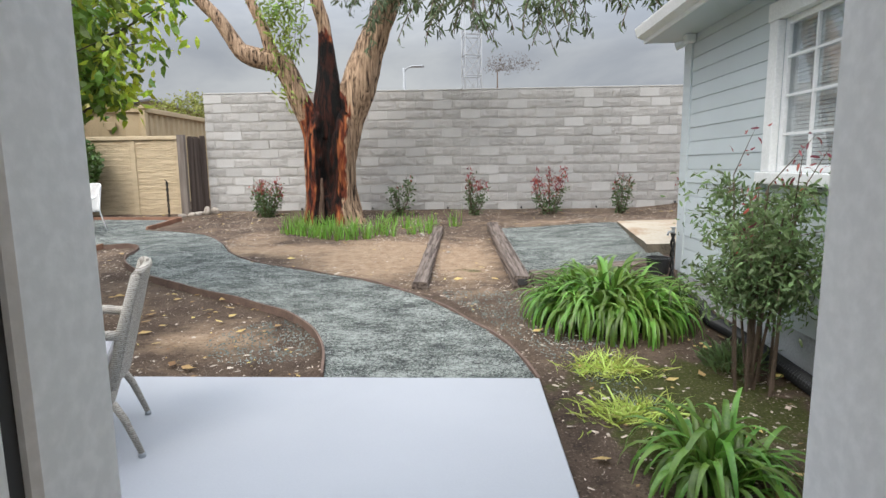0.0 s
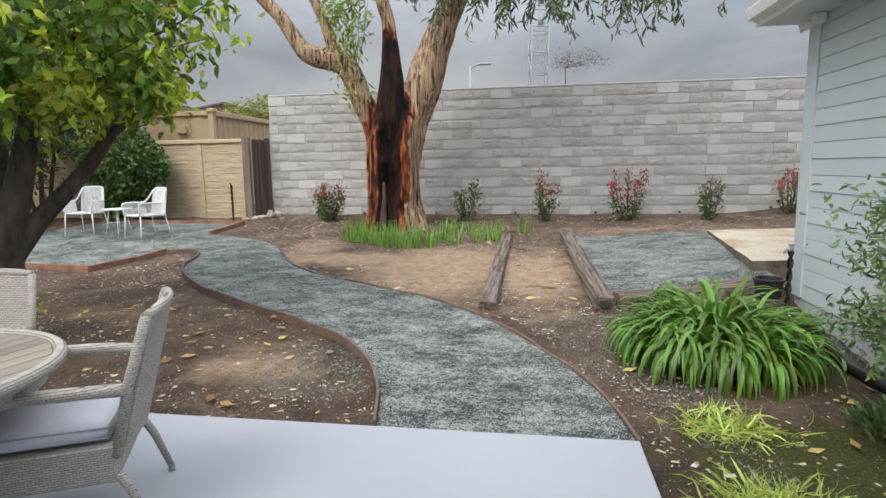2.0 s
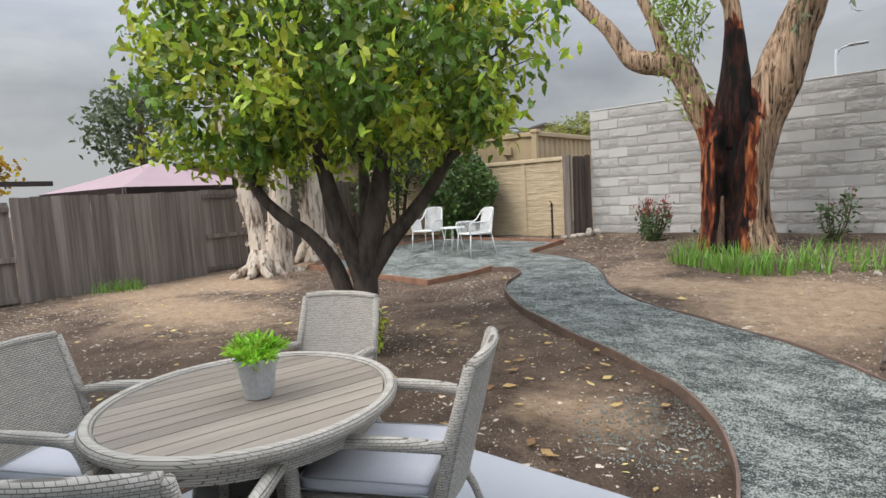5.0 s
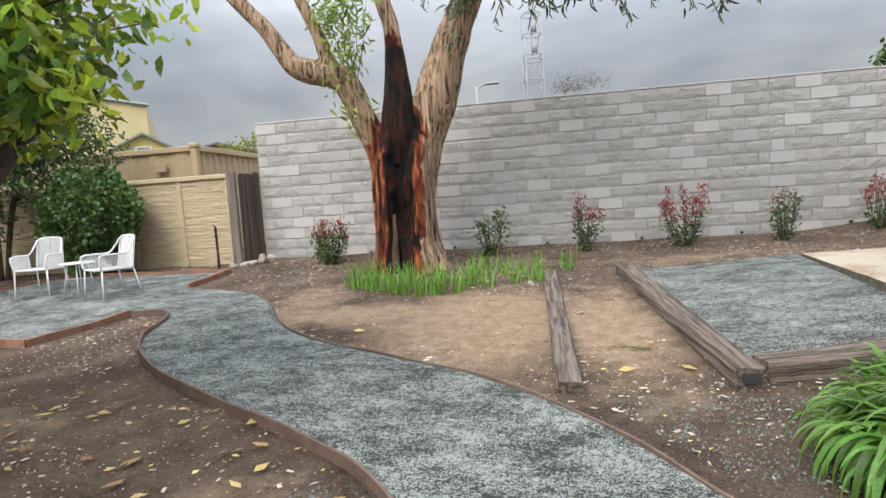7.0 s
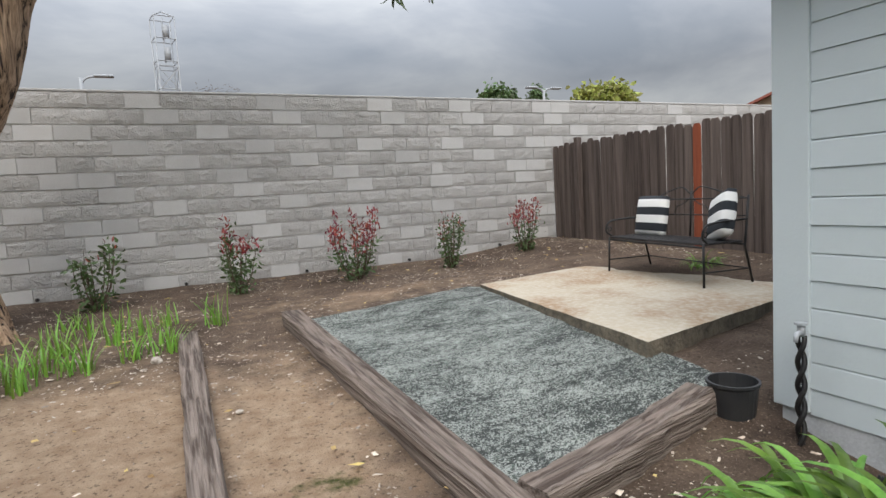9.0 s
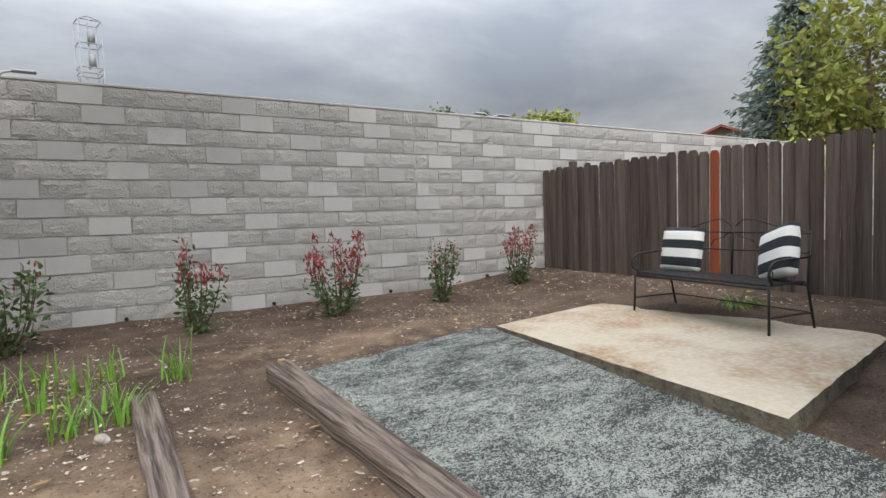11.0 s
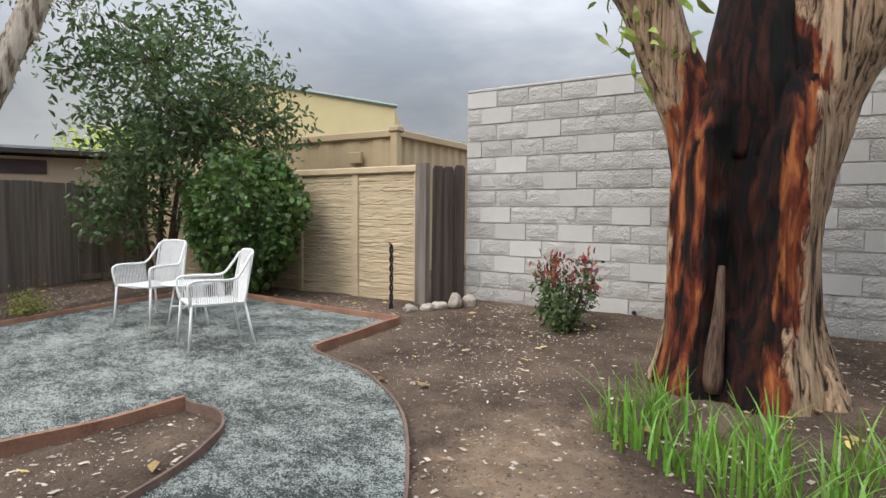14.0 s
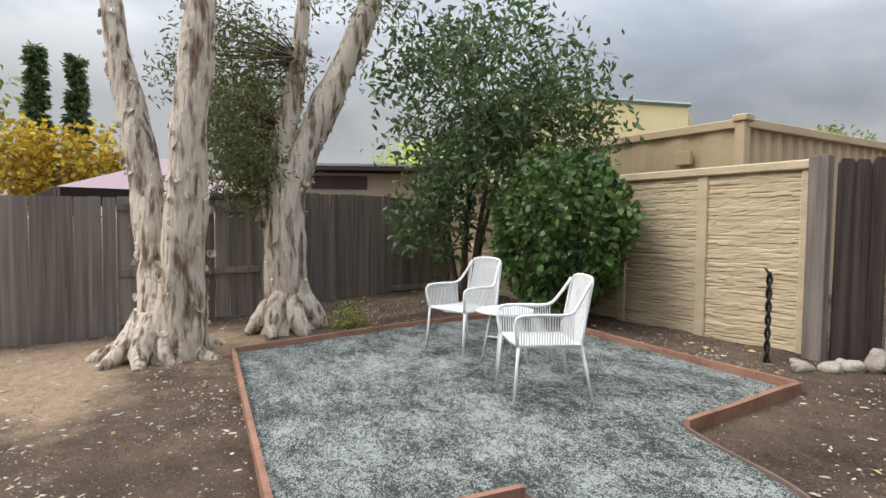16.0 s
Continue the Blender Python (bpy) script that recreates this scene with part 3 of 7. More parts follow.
def rough_z(x, y):
    return ground_z(x, y) + 0.018 * noise.noise(Vector((x * 1.7, y * 1.7, 0))) + 0.009 * noise.noise(Vector((x * 7, y * 7, 2)))


# ---- ground ----
DRY = [(0.2, 7.2, 1.0, 1.3, 0.95), (1.35, 6.9, 0.42, 1.4, 0.8), (-1.1, 7.6, 1.3, 0.5, 0.75), (-2.9, 5.0, 0.6, 0.35, 0.3), (-9.4, 5.4, 1.0, 1.6, 0.95), (-8.4, 6.1, 1.1, 0.5, 0.9),
       (-7.0, 4.4, 2.2, 0.9, 0.7), (-0.7, 3.9, 0.5, 0.4, 0.55), (-0.15, 6.7, 0.8, 0.6, 0.6), (-2.0, 8.4, 0.5, 0.8, 0.45), (-9.3, 7.6, 1.0, 0.6, 0.7), (2.9, 10.0, 1.6, 0.5, 0.3)]
MOSS = [(2.7, 2.8, 0.8, 0.9, 0.8), (3.2, 1.8, 0.6, 0.7, 0.7), (6.4, 6.4, 0.8, 0.5, 0.8), (1.35, 6.2, 0.3, 0.5, 0.35), (2.3, 2.3, 0.3, 0.5, 0.6)]


def patch(spots, x, y):
    return max(a * math.exp(-(((x - cx) / rx) ** 2 + ((y - cy) / ry) ** 2)) for cx, cy, rx, ry, a in spots)


def build_ground():
    xs = np.concatenate([[-900, -300, -90, -40, -22, -15], np.arange(-11.6, 8.9, 0.085), [11, 15, 24, 45, 100, 300, 900]])
    ys = np.concatenate([[-900, -300, -60, -20, -6], np.arange(-1.0, 12.6, 0.085), [14, 18, 30, 60, 120, 400, 1200]])
    verts, dry, moss = [], [], []
    for y in ys:
        for x in xs:
            verts.append((x, y, rough_z(x, y) if abs(x) < 40 and abs(y) < 40 else ground_z(x, min(y, 40))))
            dry.append(patch(DRY, x, y))
            moss.append(patch(MOSS, x, y))
    nx = len(xs)
    faces = [(j * nx + i, j * nx + i + 1, (j + 1) * nx + i + 1, (j + 1) * nx + i) for j in range(len(ys) - 1) for i in range(nx - 1)]
    me = bpy.data.meshes.new("ground")
    me.from_pydata(verts, [], faces)
    for name, values in (("dry", dry), ("moss", moss)):
        a = me.attributes.new(name, "FLOAT", "POINT")
        a.data.foreach_set("value", values)
    me.shade_smooth()
    tagged(link_mesh("ground", me, SOIL), "brown bare soil with dry pale patches and litter", "ground", kind="structure")


build_ground()


def ribbon(name, left, right, lift, cols, label):
    """A gravel sheet between two edge lines that follows the ground."""
    n = len(left)
    verts = []
    for i in range(n):
        for k in range(cols + 1):
            p = left[i] + (right[i] - left[i]) * k / cols
            verts.append((p[0], p[1], ground_z(p[0], p[1]) + lift + 0.006 * noise.noise(Vector((p[0] * 4, p[1] * 4, 5)))))
    w = cols + 1
    faces = [(i * w + k, i * w + k + 1, (i + 1) * w + k + 1, (i + 1) * w + k) for i in range(n - 1) for k in range(cols)]
    me = bpy.data.meshes.new(name)
    me.from_pydata(verts, [], faces)
    me.shade_smooth()
    return tagged(link_mesh(name, me, GRAVEL), label, "gravel", kind="structure")


def resample(line, n):
    d = np.r_[0, np.cumsum(np.linalg.norm(np.diff(line, axis=0), axis=1))]
    s = np.linspace(0, d[-1], n)
    return np.column_stack([np.interp(s, d, line[:, k]) for k in range(line.shape[1])])


PATH_L = spline([(0.42, 3.07), (0.28, 3.62), (-0.04, 4.2), (-0.53, 4.64), (-1.18, 5.06), (-2.06, 5.63), (-2.78, 6.26), (-3.3, 7.0), (-3.56, 7.75), (-3.90, 8.15), (-4.45, 8.25)], 8)
PATH_R = spline([(1.82, 3.07), (1.68, 3.68), (1.37, 4.3), (0.94, 4.97), (0.3, 5.62), (-0.5, 6.12), (-1.4, 6.68), (-1.95, 7.25), (-2.4, 8.0), (-2.95, 8.7), (-3.65, 9.2), (-4.4, 9.44)], 8)
pl, pr = resample(np.vstack([PATH_L, (-4.7, 8.25)]), 112), resample(np.vstack([PATH_R, (-4.7, 9.44)]), 112)
ribbon("gravel_path", pl, pr, 0.028, 14, "winding path of fine grey-green gravel between thin edging")
QC, QL, QB, QR1, QR2 = (np.array(p) for p in ((-4.85, 7.13), (-8.57, 7.66), (-7.75, 10.85), (-4.36, 10.62), (-4.4, 9.45)))
qe = np.array([QC, (-4.45, 8.25), QR2, QR1])
ribbon("gravel_patio", resample(np.array([QL, QB]), 40), resample(qe, 40), 0.031, 34, "square patio of fine grey-green gravel in a red board frame")
ribbon("gravel_bed", resample(np.array([(2.02, 5.72), (1.95, 9.3)]), 36), resample(np.array([(3.66, 5.9), (3.70, 6.6), (4.0, 9.3), (3.85, 9.5)]), 36), 0.03, 18, "gravel bed between old timbers and a concrete slab")

# ---- edging and timbers ----


def board_along(name, line, thick, below, above, material, parent=None, label=""):
    """A thin upright board that bends along a line."""
    line = np.asarray(line, float)
    tang = np.gradient(line, axis=0)
    nrm = np.column_stack([-tang[:, 1], tang[:, 0]])
    nrm /= np.linalg.norm(nrm, axis=1)[:, None]
    bm = bmesh.new()
    rows = []
    for i, (p, q) in enumerate(zip(line, nrm)):
        g = ground_z(p[0], p[1])
        a, b = p - q * thick / 2, p + q * thick / 2
        wob = 0.006 * math.sin(i * 0.7)
        rows.append([bm.verts.new((*a, g - below)), bm.verts.new((*a, g + above + wob)), bm.verts.new((*b, g + above + wob)), bm.verts.new((*b, g - below))])
    for r, s in zip(rows, rows[1:]):
        for k in range(4):
            bm.faces.new((r[k], r[(k + 1) % 4], s[(k + 1) % 4], s[k]))
    bm.faces.new(rows[0])
    bm.faces.new(rows[-1][::-1])
    bmesh.ops.recalc_face_normals(bm, faces=bm.faces)
    return part(name, bm, material, parent, label)


def edging(line, above, label):
    t = thing("path_edging", label, "garden edging", kind="structure")
    n = 3
    cuts = np.array_split(np.arange(len(line)), n)
    for c in cuts:
        board_along("edging_board", line[c[0] : min(len(line), c[-1] + 2)], 0.018, 0.05, above, EDGING, t)


edging(PATH_L + np.array([-0.012, 0]), 0.075, "thin brown bender board along the path")
edging(PATH_R + np.array([0.012, 0]), 0.045, "thin brown bender board along the far side of the path")
frame_t = thing("patio_frame", "reddish brown boards framing the gravel patio", "garden edging", kind="structure")
for a, b in ((QL, QC), (QL, QB), (QB, QR1), (QR1, QR2), (QC, np.array((-4.45, 8.25)))):
    board_along("frame_board", resample(np.array([a, b]), 12), 0.04, 0.05, 0.085, REDBOARD, frame_t)


def timber(a, b, w, h, lift, label, seed):
    """An old railway sleeper lying from a to b: split end, worn edges."""
    a, b = np.array(a, float), np.array(b, float)
    d = (b - a) / np.linalg.norm(b - a)
    q = np.array([-d[1], d[0]])
    n = 26
    bm = bmesh.new()
    prof = [(-0.5, 0), (-0.5, 0.85), (-0.4, 1.0), (-0.12, 0.99), (0.12, 1.0), (0.4, 1.0), (0.5, 0.85), (0.5, 0)]
    rows = []
    length = np.linalg.norm(b - a)
    c = (a + b) / 2
    for i in range(n):
        p = a + (b - a) * i / (n - 1)
        g = ground_z(p[0], p[1])
        row = []
        for u, v in prof:
            k = noise.noise(Vector((i * 0.5, u * 4 + seed, v * 3)))
            s = 0.012 * k
            off = p - c + q * (u * w + s)
            row.append(bm.verts.new((off[0], off[1], g + lift - 0.06 + v * (h + 0.06) + s)))
        rows.append(row)
    for r, s in zip(rows, rows[1:]):
        for k in range(len(prof)):
            bm.faces.new((r[k], r[(k + 1) % 8], s[(k + 1) % 8], s[k]))
    bm.faces.new(rows[0])
    bm.faces.new(rows[-1][::-1])
    bmesh.ops.recalc_face_normals(bm, faces=bm.faces)
    # the grain runs along local x once the mesh is turned to lie on it
    rot = Matrix.Rotation(-math.atan2(d[1], d[0]) + math.pi / 2, 4, "Z")
    bmesh.ops.transform(bm, matrix=rot, verts=bm.verts)
    ob = part("timber", bm, TIMBER, label="", kind="")
    ob.matrix_basis = Matrix.Translation((c[0], c[1], 0)) @ rot.inverted()
    return tagged(ob, label, "landscape timber", "old timbers")


timber((0.865, 5.38), (0.87, 9.24), 0.165, 0.085, 0.0, "weathered grey-brown timber lying alone on the soil", 1)
timber((1.945, 5.42), (1.80, 9.3), 0.19, 0.14, 0.0, "weathered timber with a split hollow end edging the gravel bed", 5)
timber((2.06, 5.60), (3.32, 5.86), 0.19, 0.14, 0.0, "short weathered timber closing the gravel bed", 9)
# the timber end is solid; a near-black block gives the shade of its hollow
hollow = boxpart("timber_hollow", (-0.05, -0.012, -0.03), (0.05, 0.004, 0.035), GASKET, label="")
hollow.matrix_basis = pose(1.945, 5.418, ground_z(1.94, 5.4) + 0.075, 0, 0, 2)
tagged(hollow, "near-black block for the shaded rotted hollow in the end of the old timber", "hollow", kind="structure")

# ---- slabs ----
deck = boxpart("patio_slab", (-1.9, 0.07, -0.12), (1.83, 3.055, 0.0), DECK, bevel=0.006)
tagged(deck, "smooth patio slab painted pale grey", "patio", kind="structure")


def old_slab():
    bm = bmesh.new()
    ca, cb, cd = np.array((3.92, 9.34)), np.array((3.55, 6.45)), np.array((6.42, 9.80))
    n = 30
    top, lowr = {}, {}
    for i in range(n + 1):
        for j in range(n + 1):
            u, v = i / n, j / n
            p = ca + (cd - ca) * u + (cb - ca) * v
            edge = i in (0, n) or j in (0, n)
            k = 0.016 * noise.noise(Vector((p[0] * 5, p[1] * 5, 1))) if edge else 0
            top[i, j] = bm.verts.new((p[0] + k, p[1] + k, 0.405 - (0.012 if edge else 0) + 0.003 * noise.noise(Vector((p[0] * 2, p[1] * 2, 0)))))
    for i in range(n):
        for j in range(n):
            bm.faces.new((top[i, j], top[i, j + 1], top[i + 1, j + 1], top[i + 1, j]))
    bm.faces.ensure_lookup_table()
    rim = [(i, 0) for i in range(n)] + [(n, j) for j in range(n)] + [(i, n) for i in range(n, 0, -1)] + [(0, j) for j in range(n, 0, -1)]
    low1 = {}
    for r in rim:
        t = top[r].co
        k = 0.02 * noise.noise(Vector((t.x * 6, t.y * 6, 4)))
        low1[r] = (bm.verts.new((t.x + k * 0.4, t.y + k * 0.4, 0.35)), bm.verts.new((t.x + k, t.y + k, 0.05)))
    for a, b in zip(rim, rim[1:] + rim[:1]):
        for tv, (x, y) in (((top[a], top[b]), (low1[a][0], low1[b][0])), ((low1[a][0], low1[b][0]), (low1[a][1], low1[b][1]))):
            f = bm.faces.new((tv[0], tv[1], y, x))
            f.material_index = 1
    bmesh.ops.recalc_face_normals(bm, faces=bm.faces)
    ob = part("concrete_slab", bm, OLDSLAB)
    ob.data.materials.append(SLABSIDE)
    tagged(ob, "old raised concrete slab with brown stains and rough edges", "slab", kind="structure")


old_slab()

# ---- block wall core, end and cap ----
WX0, WX1, WY, WZ = -4.45, 24.0, 12.17, 2.985
wall_thing = thing("wall_north", "tall grey block wall of split-face and smooth blocks", "wall", kind="structure")
boxpart("wall_core", (WX0 + 0.006, WY + 0.012, 0.2), (WX1, WY + 0.19, WZ - 0.002), MORTAR, wall_thing)
boxpart("wall_cap", (WX0 - 0.005, WY - 0.006, WZ), (WX1, WY + 0.2, WZ + 0.03), SMOOTHBLOCK, wall_thing, bevel=0.006, label="thin flat cement cap")
for hx in (-5.7, -2.35, -0.75, 0.93, 2.56, 4.2, 5.9):
    if hx > WX0:
        bm = bmesh.new()
        tube(bm, [(hx, WY - 0.04, ground_z(hx, WY) + 0.035), (hx, WY + 0.03, ground_z(hx, WY) + 0.04)], 0.022, 10)
        part("weep_pipe", bm, BLACKPIPE, wall_thing, "short black weep pipe")

# ---- fences ----


def dogear_mesh(w, h, t, ear=0.025, seed=0):
    bm = bmesh.new()
    pts = [(-w / 2, 0), (w / 2, 0), (w / 2, h - ear), (w / 2 - ear, h), (-w / 2 + ear, h), (-w / 2, h - ear)]
    front = [bm.verts.new((x, -t / 2, z)) for x, z in pts]
    back = [bm.verts.new((x, t / 2, z)) for x, z in pts]
    bm.faces.new(front)
    bm.faces.new(back[::-1])
    for k in range(6):
        bm.faces.new((front[k], back[k], back[(k + 1) % 6], front[(k + 1) % 6]))
    bmesh.ops.recalc_face_normals(bm, faces=bm.faces)
    me = bpy.data.meshes.new("board")
    bm.to_mesh(me)
    bm.free()
    return me


def fence(name, a, b, z0, z1, board_w, material, label, rails=None, gap=0.006, jitter=0.02, special=None, rail_side=1, ear=0.025, off=0.0, rng=None):
    """Upright boards from a to b, each its own part, and rails on one side."""
    rng = rng or np.random.default_rng(3)
    t = thing(name, label, "fence", kind="structure")
    a, b = np.array(a, float), np.array(b, float)
    length = np.linalg.norm(b - a)
    ang = math.degrees(math.atan2(*(b - a)[::-1]))
    meshes = []
    for _ in range(4):
        me = dogear_mesh(board_w - gap, 1.0, 0.02, ear)
        me.materials.append(material)
        meshes.append(me)
    red = dogear_mesh(board_w * 0.8, 1.0, 0.022, ear)
    red.materials.append(REDFENCE)
    n = int(length / board_w)
    for i in range(n):
        s = (i + 0.5) / n
        p = a + (b - a) * s
        lo = z0(s) if callable(z0) else z0
        hi = z1(s) if callable(z1) else z1
        me = red if special is not None and i == special else meshes[i % 4]
        ob = link_mesh("board", me, None, t)
        if special is not None and i == special:
            ob["label"] = "reddish new board"
        h = hi - lo + rng.uniform(-jitter, jitter)
        side = rng.uniform(-0.006, 0.006)
        ob.matrix_basis = pose(p[0], p[1], lo, rng.uniform(-0.4, 0.4), rng.uniform(-0.3, 0.3), ang) @ Matrix.Translation((0, side + off, 0)) @ Matrix.Diagonal((1, 1, h, 1))
    for frac in rails or ():
        lo0, lo1 = (z0(0), z0(1)) if callable(z0) else (z0, z0)
        hi0, hi1 = (z1(0), z1(1)) if callable(z1) else (z1, z1)
        za, zb = lo0 + (hi0 - lo0) * frac, lo1 + (hi1 - lo1) * frac
        bm = bmesh.new()
        add_box(bm, (0, -0.02, -0.045), (length, 0.02, 0.045), 0.004)
        r = part("rail", bm, material, t)
        slope = math.degrees(math.atan2(zb - za, length))
        r.matrix_basis = pose(a[0], a[1], za, 0, -slope, ang) @ Matrix.Translation((0, rail_side * 0.032, 0))
    return t


fence("fence_east", (7.09, 12.12), (7.52, 3.8), 0.40, 2.20, 0.143, DARKFENCE, "dark brown dog-eared board fence with one red board", special=20, gap=0.008, jitter=0.025)
boxpart("fence_post", (7.0, 11.35, 0.3), (7.09, 11.44, 2.26), DARKFENCE, label="").matrix_basis = Matrix()
tagged(bpy.data.objects["fence_post"], "dark brown square fence post", "fence post", kind="structure")
WESTX = -10.75
gw = lambda y: ground_z(WESTX, y)  # noqa: E731
segments = [(-2.5, 1.2, 0, 1.66), (1.2, 3.3, 1, 1.70), (3.3, 6.65, 0, 1.77), (6.65, 8.45, 1, 1.78), (8.45, 10.57, 0, 1.91), (10.57, 11.75, 1, 1.88)]
for y0, y1, railed, top in segments:
    fence("fence_west", (WESTX + (0.03 if not railed else 0), y0), (WESTX + (0.03 if not railed else 0), y1 - 0.01), gw(y0) - 0.02, top, 0.15 if not railed else 0.19, GREYFENCE,
          "weathered grey board fence panel " + ("with its rails showing" if railed else "of plain upright boards"), rails=(0.06, 0.45, 0.93) if railed else None, rail_side=-1, jitter=0.012, ear=0.012, gap=0.0005, rng=np.random.default_rng(int(y0 * 10) + 40))


def precast_panel(x0, x1, z0, z1, y):
    """A moulded stacked-ledge panel: many thin uneven courses in relief."""
    bm = bmesh.new()
    nx, nz = int((x1 - x0) / 0.06), int((z1 - z0) / 0.012)
    grid = []
    for j in range(nz + 1):
        row = []
        for i in range(nx + 1):
            x, z = x0 + (x1 - x0) * i / nx, z0 + (z1 - z0) * j / nz
            wav = z + 0.022 * noise.noise(Vector((x * 2.6, z * 4, 0))) + 0.010 * noise.noise(Vector((x * 9, z * 6, 0)))
            course = math.floor(wav / 0.042)
            f = wav / 0.042 - course
            prof = -0.019 * (1 - min(1, min(f, 1 - f) * 11)) * (noise.noise(Vector((x * 3.1, course * 5.3, 2))) > -0.22) + 0.012 * noise.noise(Vector((course * 3.7, x * 1.5 + course * 9, 1))) + 0.007 * noise.noise(Vector((x * 14, z * 30, 3)))
            row.append(bm.verts.new((x, y - 0.03 - prof, z)))
        grid.append(row)
    for a, b in zip(grid, grid[1:]):
        for k in range(nx):
            bm.faces.new((a[k], a[k + 1], b[k + 1], b[k]))
    bmesh.ops.recalc_face_normals(bm, faces=bm.faces)
    return bm


tan = thing("fence_north", "tan precast panel wall with a stacked-ledge face", "fence", kind="structure")
TY = 11.72
boxpart("panel_core", (-10.7, TY, 0.2), (-4.82, TY + 0.08, 2.0), TANWALL, tan)
for x0, x1 in ((-10.66, -8.62), (-8.5, -6.95), (-6.83, -5.93), (-5.81, -4.92)):
    part("ledge_panel", precast_panel(x0, x1, 0.3, 1.985, TY), TANWALL, tan)
for x in (-8.56, -6.89, -5.87, -4.87):
    boxpart("pilaster", (x - 0.06, TY - 0.05, 0.25), (x + 0.06, TY + 0.02, 1.99), TANWALL, tan, bevel=0.01)
boxpart("coping", (-10.7, TY - 0.075, 1.99), (-4.80, TY + 0.12, 2.075), TANWALL, tan, bevel=0.012)
gp = thing("gate_post", "broad grey weathered post at the end of the tan wall", "fence post", kind="structure")
boxpart("post", (-4.82, 11.56, 0.25), (-4.665, 11.66, 2.09), GREYFENCE, gp, bevel=0.006)
fence("fence_return", (-4.655, 11.68), (-4.47, 12.15), 0.33, 2.08, 0.165, DARKFENCE, "short return of nearly black fence boards beside the block wall", jitter=0.02)

# ---- house with the window ----
HX, HY1, HY0 = 3.6, 5.5, -1.0
house = thing("house", "single-storey house with pale blue-grey lap siding and white trim", "house", kind="structure")
WIN = (2.35, 3.82, 1.29, 2.36)
for lo, hi in (((HX + 0.03, HY0, 0.2), (HX + 0.15, WIN[0], 2.75)), ((HX + 0.03, WIN[1], 0.2), (HX + 0.15, HY1 - 0.02, 2.75)),
               ((HX + 0.03, WIN[0], 0.2), (HX + 0.15, WIN[1], WIN[2])), ((HX + 0.03, WIN[0], WIN[3]), (HX + 0.15, WIN[1], 2.75))):
    boxpart("west_wall", lo, hi, SIDING, house)
boxpart("north_wall", (HX + 0.03, HY1 - 0.02, 0.2), (12.0, HY1 + 0.1, 2.75), SIDING, house)
boxpart("east_wall", (11.9, -4.0, 0.2), (12.0, HY1 - 0.03, 2.75), SIDING, house)
boxpart("foundation", (HX + 0.012, HY0, -0.2), (12.0, HY1 + 0.09, 0.235), FOUND, house)
bm = bmesh.new()
pts = [(HX - 0.0, HY1 - 0.035), (HX + 0.045, HY1 - 0.035), (HX + 0.045, HY1 + 0.115), (HX, HY1 + 0.115)]
add_box(bm, (HX - 0.012, HY1 - 0.06, 0.235), (HX + 0.05, HY1 + 0.125, 2.62), 0.004)
part("corner_board", bm, SIDING, house)


def lap_board(y0, y1, z, h, groove):
    bm = bmesh.new()
    sec = [(0.028, 0), (-0.001 if groove else 0.004, 0.0), (0.006, h - (0.012 if groove else 0.004)), (0.014 if groove else 0.010, h), (0.028, h)]
    a = [bm.verts.new((HX + x, y0, z + s)) for x, s in sec]
    b = [bm.verts.new((HX + x, y1, z + s)) for x, s in sec]
    for k in range(5):
        bm.faces.new((a[k], a[(k + 1) % 5], b[(k + 1) % 5], b[k]))
    bm.faces.new(a)
    bm.faces.new(b[::-1])
    bmesh.ops.recalc_face_normals(bm, faces=bm.faces)
    return bm


for i in range(18):
    z = 0.225 + 0.135 * i
    if z > 2.58:
        break
    spans = [(HY0, HY1 - 0.06)]
    if z + 0.135 > WIN[2] - 0.13 and z < WIN[3] + 0.12:
        spans = [(HY0, WIN[0] - 0.125), (WIN[1] + 0.125, HY1 - 0.06)]
    for y0, y1 in spans:
        part("siding_board", lap_board(y0, y1, z, 0.135, i % 2 == 1), SIDING, house)
# window in the west wall
win = thing("window_1", "white-framed sash window with grid muntins and closed blinds behind", "window", kind="structure")
y0, y1, z0, z1 = WIN
for lo, hi in (((HX - 0.025, y0 - 0.12, z0 - 0.0), (HX + 0.03, y0, z1)), ((HX - 0.025, y1, z0), (HX + 0.03, y1 + 0.12, z1)), ((HX - 0.03, y0 - 0.14, z1), (HX + 0.03, y1 + 0.14, z1 + 0.13))):
    boxpart("window_casing", lo, hi, WHITE, win, bevel=0.005)
boxpart("window_sill", (HX - 0.06, y0 - 0.14, z0 - 0.09), (HX + 0.05, y1 + 0.14, z0 - 0.002), WHITE, win, bevel=0.008)
half = (y0 + y1) / 2
